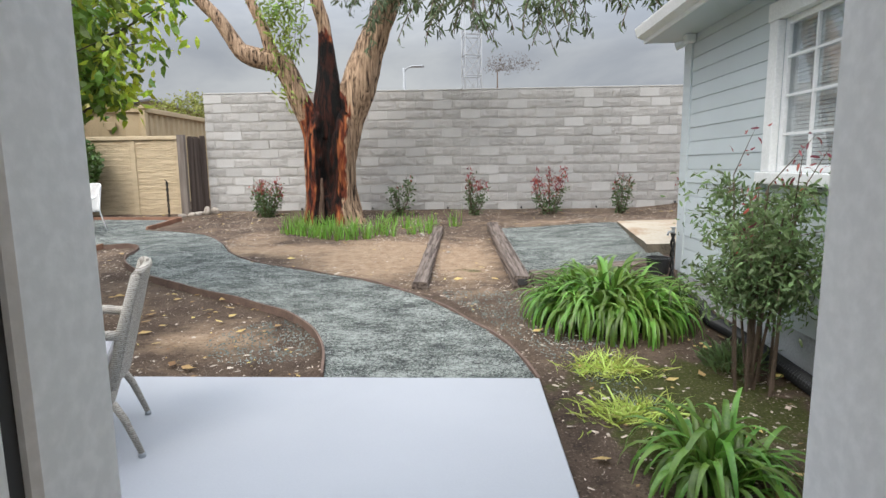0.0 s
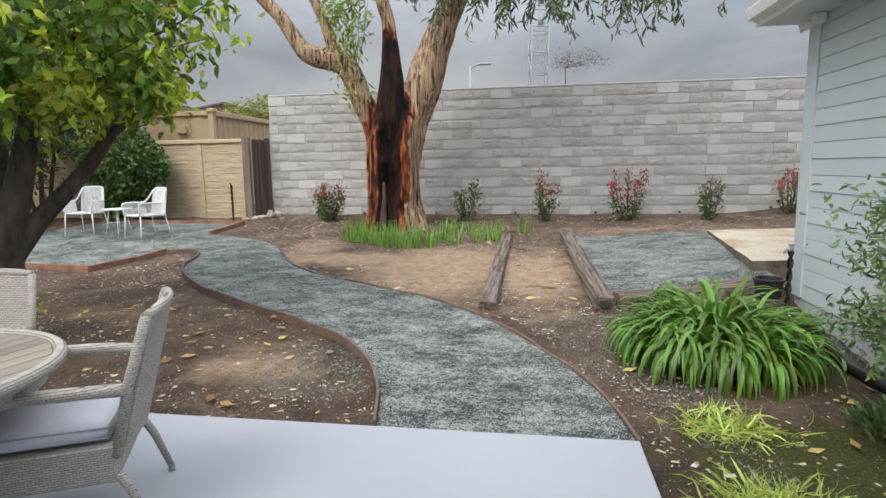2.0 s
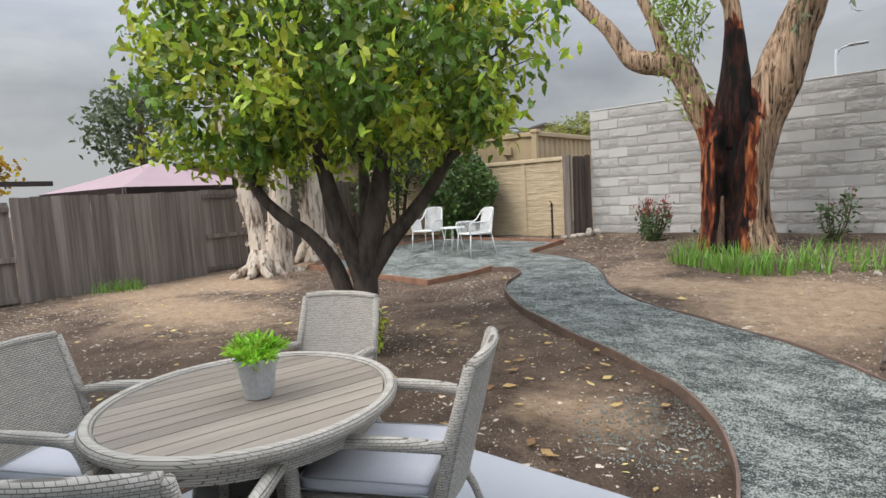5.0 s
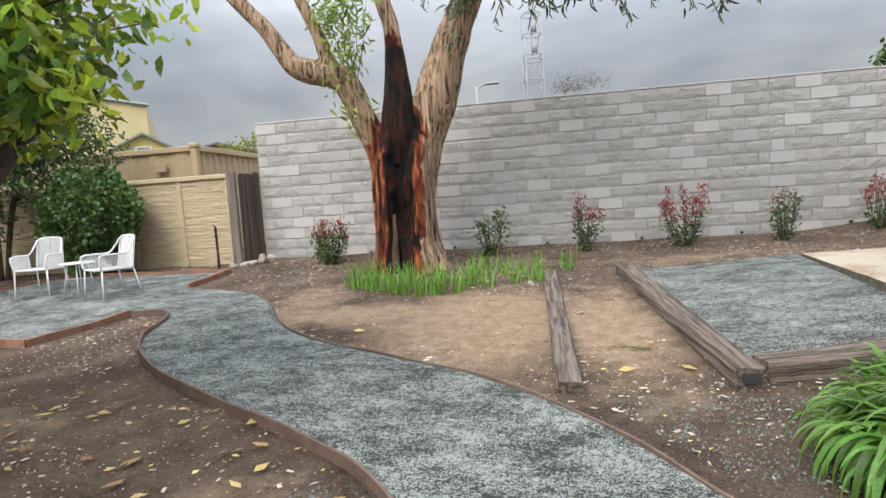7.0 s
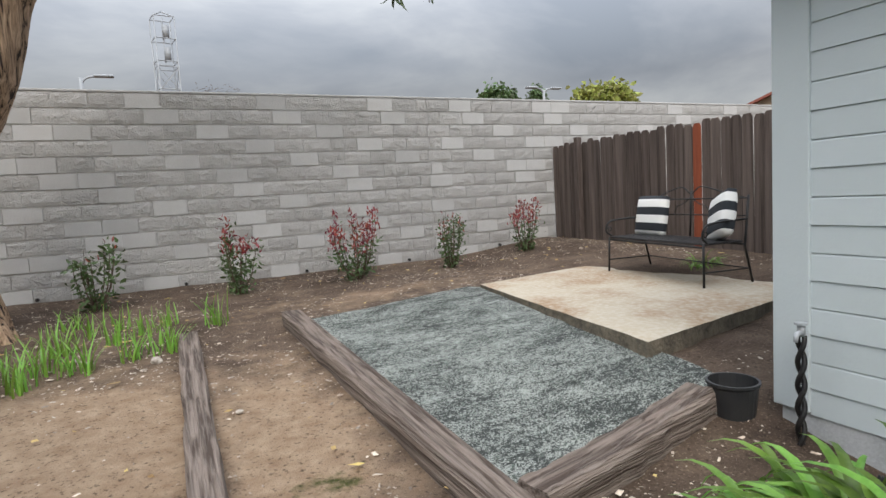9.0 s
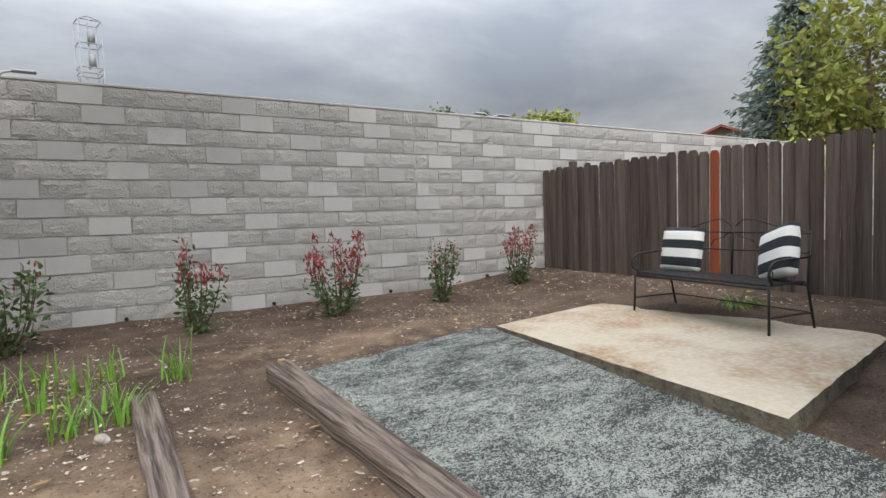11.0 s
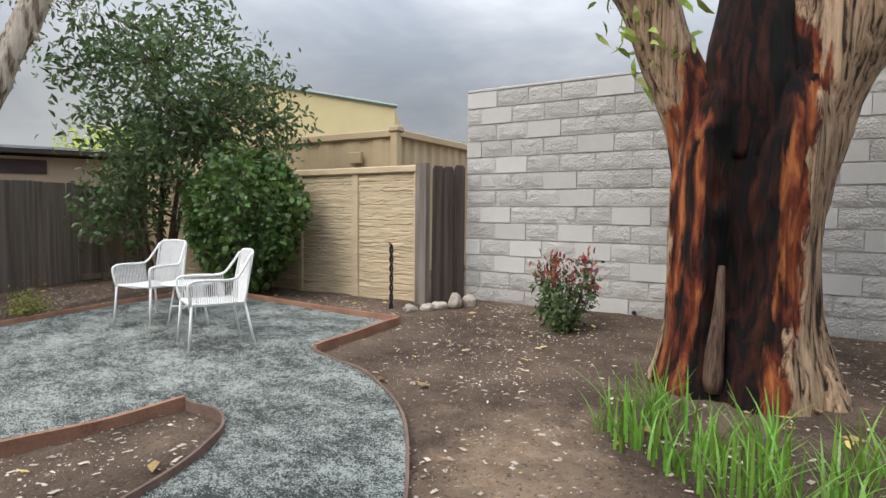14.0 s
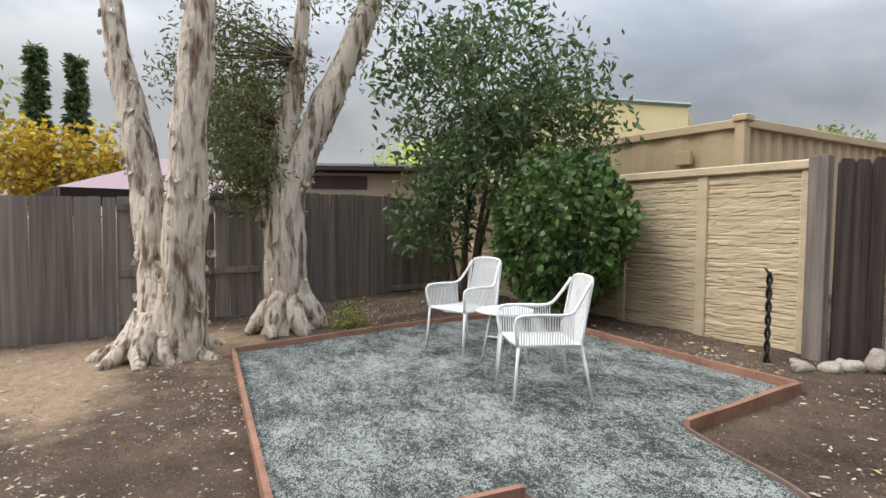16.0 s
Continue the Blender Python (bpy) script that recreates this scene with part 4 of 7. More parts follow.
for s0, s1 in ((y0, half), (half, y1)):
    bm = bmesh.new()
    for lo, hi in (((0, s0, z0), (0.03, s0 + 0.045, z1)), ((0, s1 - 0.045, z0), (0.03, s1, z1)), ((0, s0 + 0.045, z0), (0.03, s1 - 0.045, z0 + 0.045)), ((0, s0 + 0.045, z1 - 0.045), (0.03, s1 - 0.045, z1))):
        add_box(bm, (HX + 0.03 + lo[0], lo[1], lo[2]), (HX + 0.03 + hi[0], hi[1], hi[2]), 0.003)
    sash = part("window_frame", bm, WHITE, win)
    ym = (s0 + s1) / 2
    boxpart("muntin", (HX + 0.035, ym - 0.009, z0 + 0.045), (HX + 0.055, ym + 0.009, z1 - 0.045), WHITE, win)
    for k in (1, 2, 3):
        zz = z0 + (z1 - z0) * k / 4
        boxpart("muntin", (HX + 0.036, s0 + 0.045, zz - 0.009), (HX + 0.054, s1 - 0.045, zz + 0.009), WHITE, win)
    pane = boxpart("pane", (HX + 0.056, s0 + 0.04, z0 + 0.04), (HX + 0.060, s1 - 0.04, z1 - 0.04), GLASS, win)
    pane.visible_shadow = False
bm = bmesh.new()
for k in range(38):
    zz = z0 + 0.03 + k * 0.0275
    add_box(bm, (HX + 0.10, y0 + 0.02, zz), (HX + 0.118, y1 - 0.02, zz + 0.022))
part("blind_slats", bm, BLIND, win, "pale closed blind slats", kind="stuff")
boxpart("room_backing", (HX + 0.16, y0 - 0.3, z0 - 0.3), (HX + 0.2, y1 + 0.3, z1 + 0.3), ASH, win)
# eaves, gutter and roof
boxpart("soffit", (HX - 0.36, HY0, 2.60), (HX + 0.05, HY1 + 0.28, 2.63), SIDING, house)
bm = bmesh.new()
gut = [(HX - 0.36, 2.63), (HX - 0.45, 2.66), (HX - 0.47, 2.74), (HX - 0.47, 2.755), (HX - 0.455, 2.755), (HX - 0.44, 2.68), (HX - 0.35, 2.655)]
for s in range(2):
    row = [bm.verts.new((x, (HY0, HY1 + 0.3)[s], z)) for x, z in gut]
    if s:
        for k in range(len(gut)):
            bm.faces.new((prev[k], prev[(k + 1) % 7], row[(k + 1) % 7], row[k]))
        bm.faces.new(row)
        bm.faces.new(prev[::-1])
    prev = row
bmesh.ops.recalc_face_normals(bm, faces=bm.faces)
part("gutter", bm, WHITE, house, "white metal rain gutter")
boxpart("fascia", (HX - 0.375, HY0, 2.60), (HX - 0.35, HY1 + 0.3, 2.76), WHITE, house)
bm = bmesh.new()
v = [bm.verts.new(p) for p in ((HX - 0.45, HY0, 2.765), (HX - 0.45, HY1 + 0.34, 2.765), (7.8, HY1 + 0.34, 3.65), (7.8, HY0, 3.65), (12.4, HY1 + 0.34, 2.765), (12.4, HY0, 2.765))]
bm.faces.new((v[0], v[1], v[2], v[3]))
bm.faces.new((v[3], v[2], v[4], v[5]))
bm.faces.new((v[1], v[4], v[2]))
bmesh.ops.solidify(bm, geom=bm.faces[:], thickness=0.03)
part("roof", bm, ROOFGREY, house, "grey shingle roof")
lamp = thing("security_light", "white security light under the eave corner", "lamp", at=(HX - 0.06, HY1 - 0.12, 2.52))
boxpart("housing", (-0.05, -0.05, 0.0), (0.05, 0.05, 0.08), WHITE, lamp, bevel=0.01)
tubepart("lamp_head", [(0, 0, 0.03), (-0.05, 0.03, 0.0), (-0.11, 0.06, -0.02)], [0.028, 0.035, 0.045], WHITE, lamp, 12)

# ---- main house round the doorway ----
mh = thing("wall_south", "rear house wall with an open sliding door", "wall", kind="structure")
DX0, DX1 = 1.01, 1.70
for lo, hi in (((-7.0, -0.1, -0.2), (DX0 - 0.13, 0.05, 2.75)), ((DX1 + 0.13, -0.1, -0.2), (HX, 0.05, 2.75)), ((DX0 - 0.13, -0.1, 2.08), (DX1 + 0.13, 0.05, 2.75))):
    boxpart("rear_wall", lo, hi, SIDING, mh)
boxpart("roof_slab", (-7.3, -4.0, 2.75), (HX, 0.1, 2.85), ROOFGREY, mh)
dr = thing("door_1", "white sliding door frame with dark weather gasket, standing open", "door", kind="structure")
boxpart("door_frame", (DX0 - 0.13, -0.10, 0.0), (DX0, -0.065, 2.08), WHITE, dr, bevel=0.004)
boxpart("gasket", (DX0 - 0.13, -0.065, 0.0), (DX0 - 0.008, -0.045, 2.08), GASKET, dr)
boxpart("door_frame", (DX0 - 0.13, -0.045, 0.0), (DX0 + 0.004, 0.065, 2.08), WHITE, dr, bevel=0.006)
boxpart("inner_frame", (DX0 - 0.16, -0.14, 0.0), (DX0 - 0.02, -0.10, 2.08), GASKET, dr)
boxpart("door_frame", (DX1, -0.05, 0.0), (DX1 + 0.13, 0.065, 2.08), WHITE, dr, bevel=0.006)
boxpart("gasket", (DX1 + 0.02, -0.09, 0.0), (DX1 + 0.13, -0.05, 2.08), GASKET, dr)
boxpart("door_head", (DX0 - 0.13, -0.10, 2.08), (DX1 + 0.13, 0.065, 2.13), WHITE, dr)
boxpart("door_handle", (DX0 - 0.03, -0.075, 0.86), (DX0 - 0.002, -0.045, 1.0), GALV, dr, bevel=0.006, label="small steel latch")
boxpart("threshold", (DX0, -0.12, -0.02), (DX1, 0.068, 0.012), GALV, dr, bevel=0.003)
# added room, never in view; its back stands open to light the door frame
for nm, lo, hi, mt in (("floor", (-1.5, -4.0, -0.1), (3.5, -0.12, 0.0), FLOORWOOD), ("ceiling", (-1.5, -4.0, 2.5), (3.5, -0.1, 2.6), PLASTER),
                       ("wall_west", (-1.6, -4.0, 0), (-1.5, -0.1, 2.5), PLASTER), ("wall_east", (3.5, -4.0, 0), (3.58, -0.1, 2.5), PLASTER),
                       ("wall_back", (-1.5, -4.1, 0), (3.5, -4.0, 0.2), PLASTER), ("wall_back", (-1.5, -4.1, 2.3), (3.5, -4.0, 2.5), PLASTER)):
    tagged(boxpart(nm, lo, hi, mt), "plain unseen interior " + nm.split("_")[0], nm.split("_")[0], kind="structure")


# ---- large burnt tree ----


def burn_at(x, z):
    """How deep the fire went across the south face: above 0.8 charred, 0.5 to 0.8 red wood, below that sound bark."""
    low, high = 1 - smooth((z - 0.4) / 0.7), smooth((z - 1.5) / 0.9)
    a, b = -1.42 - 0.04 * low + 0.04 * high, -1.03 - 0.06 * low + 0.10 * high
    red_a, red_b = -1.69 - 0.10 * low, -0.85 - 0.06 * low + 0.06 * high
    wob = 0.035 * noise.noise(Vector((z * 2.3, 4, 0))) + 0.02 * noise.noise(Vector((z * 7, 9, 0)))
    x -= wob
    if a < x < b:
        return 0.86 + 0.5 * min(1, 6 * min(x - a, b - x))
    u = (a - x) / (a - red_a) if x <= a else (x - b) / (red_b - b)
    return max(0.0, 0.84 - 0.36 * max(0, u)) if u < 1 else max(0.0, 0.48 - 0.9 * (u - 1))


def burnt_trunk(parent):
    """The bole: flared foot, a deep charred hollow on the south face, rolled lips of bark on both sides."""
    rows = [(0.05, -1.21, 10.36, 0.66), (0.25, -1.21, 10.34, 0.60), (0.5, -1.20, 10.33, 0.545), (0.85, -1.22, 10.32, 0.485), (1.25, -1.225, 10.31, 0.465), (1.7, -1.21, 10.31, 0.475),
            (2.05, -1.19, 10.32, 0.475), (2.3, -1.16, 10.35, 0.43), (2.5, -1.16, 10.38, 0.32), (2.62, -1.16, 10.38, 0.14)]
    P = spline(rows, 9)
    segs = 128
    bm = bmesh.new()
    lay, rings = [], []
    for z, cx, cy, R in P:
        ring = []
        for k in range(segs):
            a = 2 * math.pi * k / segs
            ux, uy = math.cos(a), math.sin(a)
            q = Vector((ux * 3.2, uy * 3.2, z * 0.8))
            r = R * (1 + 0.05 * noise.noise(q) + 0.03 * noise.noise(q * 3.1))
            r += 0.022 * abs(noise.noise(Vector((ux * 11, uy * 11, z * 1.3)))) * 2 - 0.012
            foot = 1 - smooth((z - 0.1) / 0.55)
            r += 0.09 * foot * max(0, noise.noise(Vector((ux * 2.6 + 7, uy * 2.6, 0))) + 0.15)
            x, y = cx + r * ux, cy + r * uy
            front = smooth((cy - 0.05 - y) / 0.15)
            b = burn_at(x, z) * front
            hollow = smooth((b - 0.82) / 0.45)
            top = 1 - 0.6 * smooth((z - 2.0) / 0.4)
            y += (0.22 * hollow * top * (0.45 + 0.55 * smooth((z - 0.75) / 0.15))) + 0.035 * smooth((b - 0.46) / 0.1)
            y += hollow * 0.05 * noise.noise(Vector((x * 14, 3, z * 2.2)))
            y -= 0.035 * math.exp(-(((b - 0.44) / 0.1) ** 2)) * front
            ring.append(bm.verts.new((x, y, z)))
            lay.append(b if z < 2.2 else max(b, 0.9 * front * smooth((z - 2.15) / 0.2)))
        rings.append(ring)
    for p, q in zip(rings, rings[1:]):
        for k in range(segs):
            bm.faces.new((p[k], p[(k + 1) % segs], q[(k + 1) % segs], q[k]))
    bm.faces.new(rings[-1])
    ob = part("trunk", bm, BURNT, parent, "charred and split trunk", smooth=True)
    ob.data.attributes.new("burn", "FLOAT", "POINT").data.foreach_set("value", lay)
    splinter = bmesh.new()
    tube(splinter, [(-1.33, 9.93, 0.35), (-1.31, 9.90, 0.8), (-1.30, 9.91, 1.17)], [0.06, 0.045, 0.018], 10, rough=0.4, steps=6, freq=8)
    part("splinter", splinter, CHARWOOD, parent, "grey-brown standing splinter in the hollow", smooth=True)


def limb(name, pts, material, parent, segs=14, rough=0.16, steps=4, seed=0, label="", burn=False, freq=3.0):
    bm = bmesh.new()
    p = [q[:3] for q in pts]
    r = [q[3] for q in pts]
    tube(bm, p, r, segs, rough=rough, seed=seed, steps=steps, freq=freq)
    ob = part(name, bm, material, parent, label, smooth=True)
    if burn:
        values = []
        for v in ob.data.vertices:
            x, y, z = v.co
            amount = burn_at(x, z)
            if burn == "all":
                amount = max(0.82, amount) * (1 - smooth((z - 3.1) / 1.2))
            else:
                amount *= smooth((10.42 - y) / 0.12) * (1 - smooth((z - 2.5) / 0.5))
            values.append(amount)
        a = ob.data.attributes.new("burn", "FLOAT", "POINT")
        a.data.foreach_set("value", values)
    return ob


def spray(parent, name, start, direction, length, n_leaves, size, material, rng, droop=0.6, twig=0.006, aspect=0.22):
    """A hanging twig with leaves along it."""
    d = np.array(direction, float)
    d /= np.linalg.norm(d)
    pts = [np.array(start) + d * length * s + np.array([0, 0, -droop * length * s * s]) for s in (0, 0.33, 0.66, 1)]
    k = rng.uniform(0.15, 1, n_leaves)
    P = spline(pts, 6)
    c = P[(k * (len(P) - 1)).astype(int)] + rng.normal(size=(n_leaves, 3)) * 0.03
    return pts, c


def big_tree():
    rng = np.random.default_rng(21)
    t = thing("tree", "large old tree with peeling bark and a charred red split trunk", "tree")
    burnt_trunk(t)
    limb("limb", [(-1.40, 10.34, 1.5, 0.24), (-1.52, 10.28, 2.1, 0.225), (-1.70, 10.22, 2.55, 0.20), (-1.85, 10.17, 2.95, 0.205), (-2.0, 10.1, 3.20, 0.205), (-2.27, 10.02, 3.30, 0.185), (-2.62, 9.91, 3.40, 0.155), (-2.80, 9.86, 3.66, 0.135), (-2.98, 9.8, 3.95, 0.125), (-3.42, 9.7, 4.47, 0.11), (-4.2, 9.6, 5.4, 0.08), (-5.0, 9.3, 6.3, 0.04)], BURNT, t, 30, 0.15, 6, 2, burn=True)
    limb("limb", [(-2.08, 10.08, 3.25, 0.14), (-2.17, 10.06, 3.5, 0.115), (-2.27, 10.02, 3.83, 0.095), (-2.46, 9.96, 4.3, 0.085), (-2.8, 9.9, 5.2, 0.06), (-3.0, 9.9, 6.2, 0.03)], BURNT, t, 14, 0.14, 5, 3)
    limb("limb", [(-1.18, 10.34, 1.9, 0.26), (-1.18, 10.30, 2.3, 0.29), (-1.19, 10.28, 2.65, 0.25), (-1.20, 10.28, 3.05, 0.19), (-1.24, 10.28, 3.9, 0.115), (-1.36, 10.24, 4.4, 0.11), (-1.5, 10.2, 5.4, 0.08), (-1.4, 10.1, 6.6, 0.04)], BURNT, t, 30, 0.22, 6, 4, burn="all")
    limb("limb", [(-1.06, 10.42, 0.5, 0.22), (-1.05, 10.41, 1.1, 0.24), (-1.02, 10.41, 1.6, 0.28), (-0.93, 10.42, 2.1, 0.315), (-0.76, 10.43, 2.6, 0.325), (-0.60, 10.45, 3.05, 0.31), (-0.36, 10.48, 3.7, 0.255), (-0.08, 10.5, 4.35, 0.225), (0.3, 10.4, 5.3, 0.18), (0.8, 10.1, 6.3, 0.12), (1.2, 9.8, 7.2, 0.06)], BURNT, t, 44, 0.13, 8, 5, burn=True, freq=4.5)
    for q in ([(-0.90, 10.26, 0.7, 0.08), (-0.78, 10.20, 0.48, 0.12), (-0.68, 10.16, 0.30, 0.11), (-0.58, 10.10, 0.16, 0.07)],
              [(-0.98, 10.12, 0.62, 0.12), (-0.92, 10.0, 0.42, 0.08), (-0.85, 9.9, 0.30, 0.03)]):
        limb("root", q, BURNT, t, 12, 0.2, 5, int(q[0][0] * -50))
    boughs = [[(0.2, 10.42, 5.0, 0.09), (0.7, 9.6, 5.1, 0.06), (1.0, 8.8, 4.7, 0.04), (1.3, 8.2, 4.2, 0.02)],
              [(0.5, 10.2, 5.6, 0.09), (2.0, 9.6, 5.6, 0.06), (3.4, 8.8, 5.0, 0.04), (4.6, 8.0, 4.4, 0.02)],
              [(0.2, 10.42, 4.9, 0.08), (1.5, 9.9, 5.0, 0.06), (2.6, 9.0, 4.6, 0.04), (3.2, 8.2, 4.1, 0.02)],
              [(-0.1, 10.4, 4.6, 0.05), (-0.2, 9.9, 4.8, 0.04), (0.1, 9.3, 4.6, 0.03), (0.3, 8.7, 4.3, 0.012)],
              [(0.9, 10.1, 6.2, 0.07), (3.0, 9.8, 6.0, 0.05), (5.0, 9.4, 5.3, 0.03), (6.4, 9.0, 4.6, 0.015)]]
    cen, tw = [], []
    for i, b in enumerate(boughs):
        limb("branch", b, TWIG, t, 8, 0.1, 5, 10 + i)
        P = spline([q[:3] for q in b], 8)
        for s in np.linspace(0.25, 1.0, 12):
            p = P[int(s * (len(P) - 1))]
            for _ in range(3):
                d = rng.normal(size=3) * (0.7, 0.7, 0.3)
                pts, c = spray(None, "", p, d, rng.uniform(0.4, 0.75), 34, 0.13, None, rng, droop=1.1)
                tw.append(pts)
                cen.append(c)
    targets = [(0.55, 8.1, 3.72), (0.95, 8.05, 3.35), (1.35, 8.0, 3.2), (1.5, 8.05, 3.35), (2.2, 8.0, 3.4), (2.55, 7.95, 3.32), (2.9, 8.0, 3.5), (3.8, 7.9, 3.35), (4.1, 7.9, 3.6), (1.9, 8.2, 3.75), (3.3, 8.1, 3.8), (0.2, 8.6, 3.9), (4.6, 8.0, 3.8)]
    for q in targets:
        for _ in range(3):
            d = rng.normal(size=3) * (0.8, 0.8, 0.1)
            start = np.array(q) + rng.normal(size=3) * 0.12 + (0, 0, 0.35)
            pts, c = spray(None, "", start, d, rng.uniform(0.3, 0.5), 26, 0.13, None, rng, droop=1.3)
            tw.append([start + (rng.normal() * 0.2, 0.15, 0.8)] + pts)
            cen.append(c)
    bm = bmesh.new()
    for pts in tw:
        tube(bm, pts, 0.006, 4)
    part("twigwork", bm, TWIG, t, kind="stuff")
    me = leaves_mesh("leaves", np.concatenate(cen), 0.15, rng, aspect=0.2, droop=1.1)
    link_mesh("leaves", me, LEAF_EUC, t, "drooping narrow grey-green leaves", kind="stuff")
    cen, _ = clumps(rng, (1.5, 10.3, 7.0), (4.0, 2.5, 1.6), 120, 26, 0.22)
    link_mesh("crown", leaves_mesh("crown", cen, 0.16, rng, aspect=0.22, droop=0.9), LEAF_EUC, t, "high crown of narrow leaves", kind="stuff")
    sp = []
    for q, n in (((-1.95, 9.95, 3.35), 20), ((-1.85, 9.95, 3.6), 26), ((-1.8, 9.95, 3.95), 30), ((-2.0, 9.9, 4.25), 34), ((-1.75, 9.9, 4.5), 26), ((-1.95, 9.95, 3.0), 10), ((-1.85, 10.05, 2.68), 12), ((-2.1, 9.9, 4.0), 22), ((-1.6, 9.95, 4.1), 18)):
        sp.append(np.array(q) + rng.normal(size=(n * 3, 3)) * (0.15, 0.1, 0.16))
    bm = bmesh.new()
    for k in range(5):
        x = -1.95 + 0.08 * k
        tube(bm, [(-1.85, 10.12, 2.9), (x, 10.0, 3.5), (x + 0.1 * (k - 2), 9.9, 4.5)], [0.007, 0.005, 0.003], 5)
    part("water_shoots", bm, TWIG, t, kind="stuff")
    link_mesh("shoot_leaves", leaves_mesh("shoot_leaves", np.concatenate(sp), 0.15, rng, aspect=0.24, droop=0.8), LEAF_SPROUT, t, "pale green sprouting leaves", kind="stuff")


big_tree()


# ---- citrus tree ----
def citrus():
    rng = np.random.default_rng(5)
    t = thing("citrus_tree", "many-stemmed citrus tree with dense green and yellow leaves", "tree")
    ox, oy = -3.05, 4.22
    g = ground_z(ox, oy)
    stems = [[(0, 0, -0.1, 0.14), (0.0, 0, 0.3, 0.12), (-0.02, 0.03, 0.8, 0.12), (0.05, 0.1, 1.2, 0.105), (0.12, 0.2, 1.7, 0.08), (0.2, 0.3, 2.4, 0.05), (0.2, 0.3, 3.0, 0.02)],
             [(-0.08, -0.05, -0.1, 0.10), (-0.12, -0.1, 0.35, 0.08), (-0.22, -0.18, 0.8, 0.08), (-0.38, -0.33, 1.12, 0.07), (-0.56, -0.50, 1.32, 0.062), (-0.74, -0.64, 1.62, 0.05), (-0.85, -0.72, 2.2, 0.03)],
             [(-0.02, 0.03, 0.7, 0.1), (0.15, 0.25, 1.05, 0.085), (0.35, 0.5, 1.4, 0.07), (0.5, 0.75, 1.8, 0.055), (0.75, 1.0, 2.4, 0.03)],
             [(-0.03, 0.0, 0.65, 0.1), (-0.12, -0.1, 1.1, 0.09), (-0.2, -0.2, 1.55, 0.075), (-0.25, -0.3, 2.2, 0.05), (-0.3, -0.3, 2.9, 0.02)],
             [(0.02, 0.05, 1.1, 0.07), (-0.25, 0.3, 1.5, 0.06), (-0.6, 0.6, 2.0, 0.04), (-0.9, 0.8, 2.5, 0.02)],
             [(0.3, 0.45, 1.3, 0.05), (0.7, 0.5, 1.75, 0.04), (1.1, 0.6, 2.0, 0.02)],
             [(0.1, 0.2, 1.65, 0.05), (0.5, 0.1, 2.2, 0.03), (1.0, -0.1, 2.5, 0.015)]]
    for i, s in enumerate(stems):
        limb("trunk" if i == 0 else "stem", [(x + ox, y + oy, z + g, r) for x, y, z, r in s], CITRUSBARK, t, 14, 0.14, 5, 30 + i)
    for z, dx in ((0.42, 0.09), (0.32, -0.13)):
        bm = bmesh.new()
        bmesh.ops.create_circle(bm, cap_ends=True, radius=0.045, segments=14)
        bmesh.ops.transform(bm, matrix=pose(ox + dx, oy - 0.115, z + g, 90, 0, 20) @ Matrix.Diagonal((0.8, 1.5, 1, 1)), verts=bm.verts)
        bmesh.ops.solidify(bm, geom=bm.faces[:], thickness=0.03)
        part("pruning_cut", bm, CHIP, t, "pale pruned stub")
    cc = (ox, oy, 2.75)
    pts, centres = clumps(rng, cc, (1.88, 1.75, 1.38), 340, 34, 0.125, shell=0.42, floor=-0.62)
    inner, _ = clumps(rng, (ox, oy, 2.7), (1.2, 1.1, 0.9), 90, 26, 0.2, shell=0.1)
    low = np.concatenate([np.array((ox, oy, 0)) + q + rng.normal(size=(150, 3)) * (0.16, 0.16, 0.12) for q in ((-0.7, -0.5, 1.85), (-1.1, -0.8, 1.95), (-1.45, -1.0, 2.1), (-0.4, -0.7, 1.9), (1.4, 0.1, 2.05), (1.1, -0.5, 2.1))])
    allp = np.concatenate([pts, inner, low])
    bm = bmesh.new()
    for c in centres[::4]:
        a = np.array((ox, oy, 2.0)) + (c - np.array((ox, oy, 2.0))) * 0.35
        tube(bm, [a, (a + c) / 2 + rng.normal(size=3) * 0.08, c], [0.014, 0.009, 0.004], 4)
    part("twigwork", bm, CITRUSBARK, t, kind="stuff")
    tone = np.array([noise.noise(Vector(q * 1.9)) for q in allp])
    rad = np.linalg.norm((allp - np.array(cc)) / (1.95, 1.75, 1.35), axis=1)
    h = rad * 0.7 + tone * 1.1 + rng.normal(size=len(allp)) * 0.16
    young = h > 0.58
    link_mesh("crown", leaves_mesh("crown", allp[~young], 0.122, rng, aspect=0.42, droop=0.85), LEAF_CITRUS, t, "glossy green leaves", kind="stuff")
    link_mesh("new_growth", leaves_mesh("new_growth", allp[young], 0.114, rng, aspect=0.38, droop=0.7), LEAF_CITRUS2, t, "yellow-green young leaves", kind="stuff")
    outer = [c for c in centres if c[0] - ox > 0.7 or c[0] - ox < -0.9]
    for k in range(16):
        p = outer[rng.integers(len(outer))]
        if p[2] < 2.9:
            p = p + (0, 0, 0.6)
        bm = bmesh.new()
        bmesh.ops.create_icosphere(bm, subdivisions=2, radius=0.042)
        for v in bm.verts:
            v.co *= 1 + 0.05 * noise.noise(v.co * 30)
            v.co.z *= 1.08
        ob = part("fruit", bm, FRUIT, t, "small orange fruit", smooth=True)
        ob.location = p
    s = thing("sapling", "small yellow-green sprouting shrub at the foot of the citrus", "shrub", at=(ox + 0.22, oy - 0.12, g))
    bm = bmesh.new()
    c = []
    for k in range(7):
        a = rng.uniform(0, 6.28)
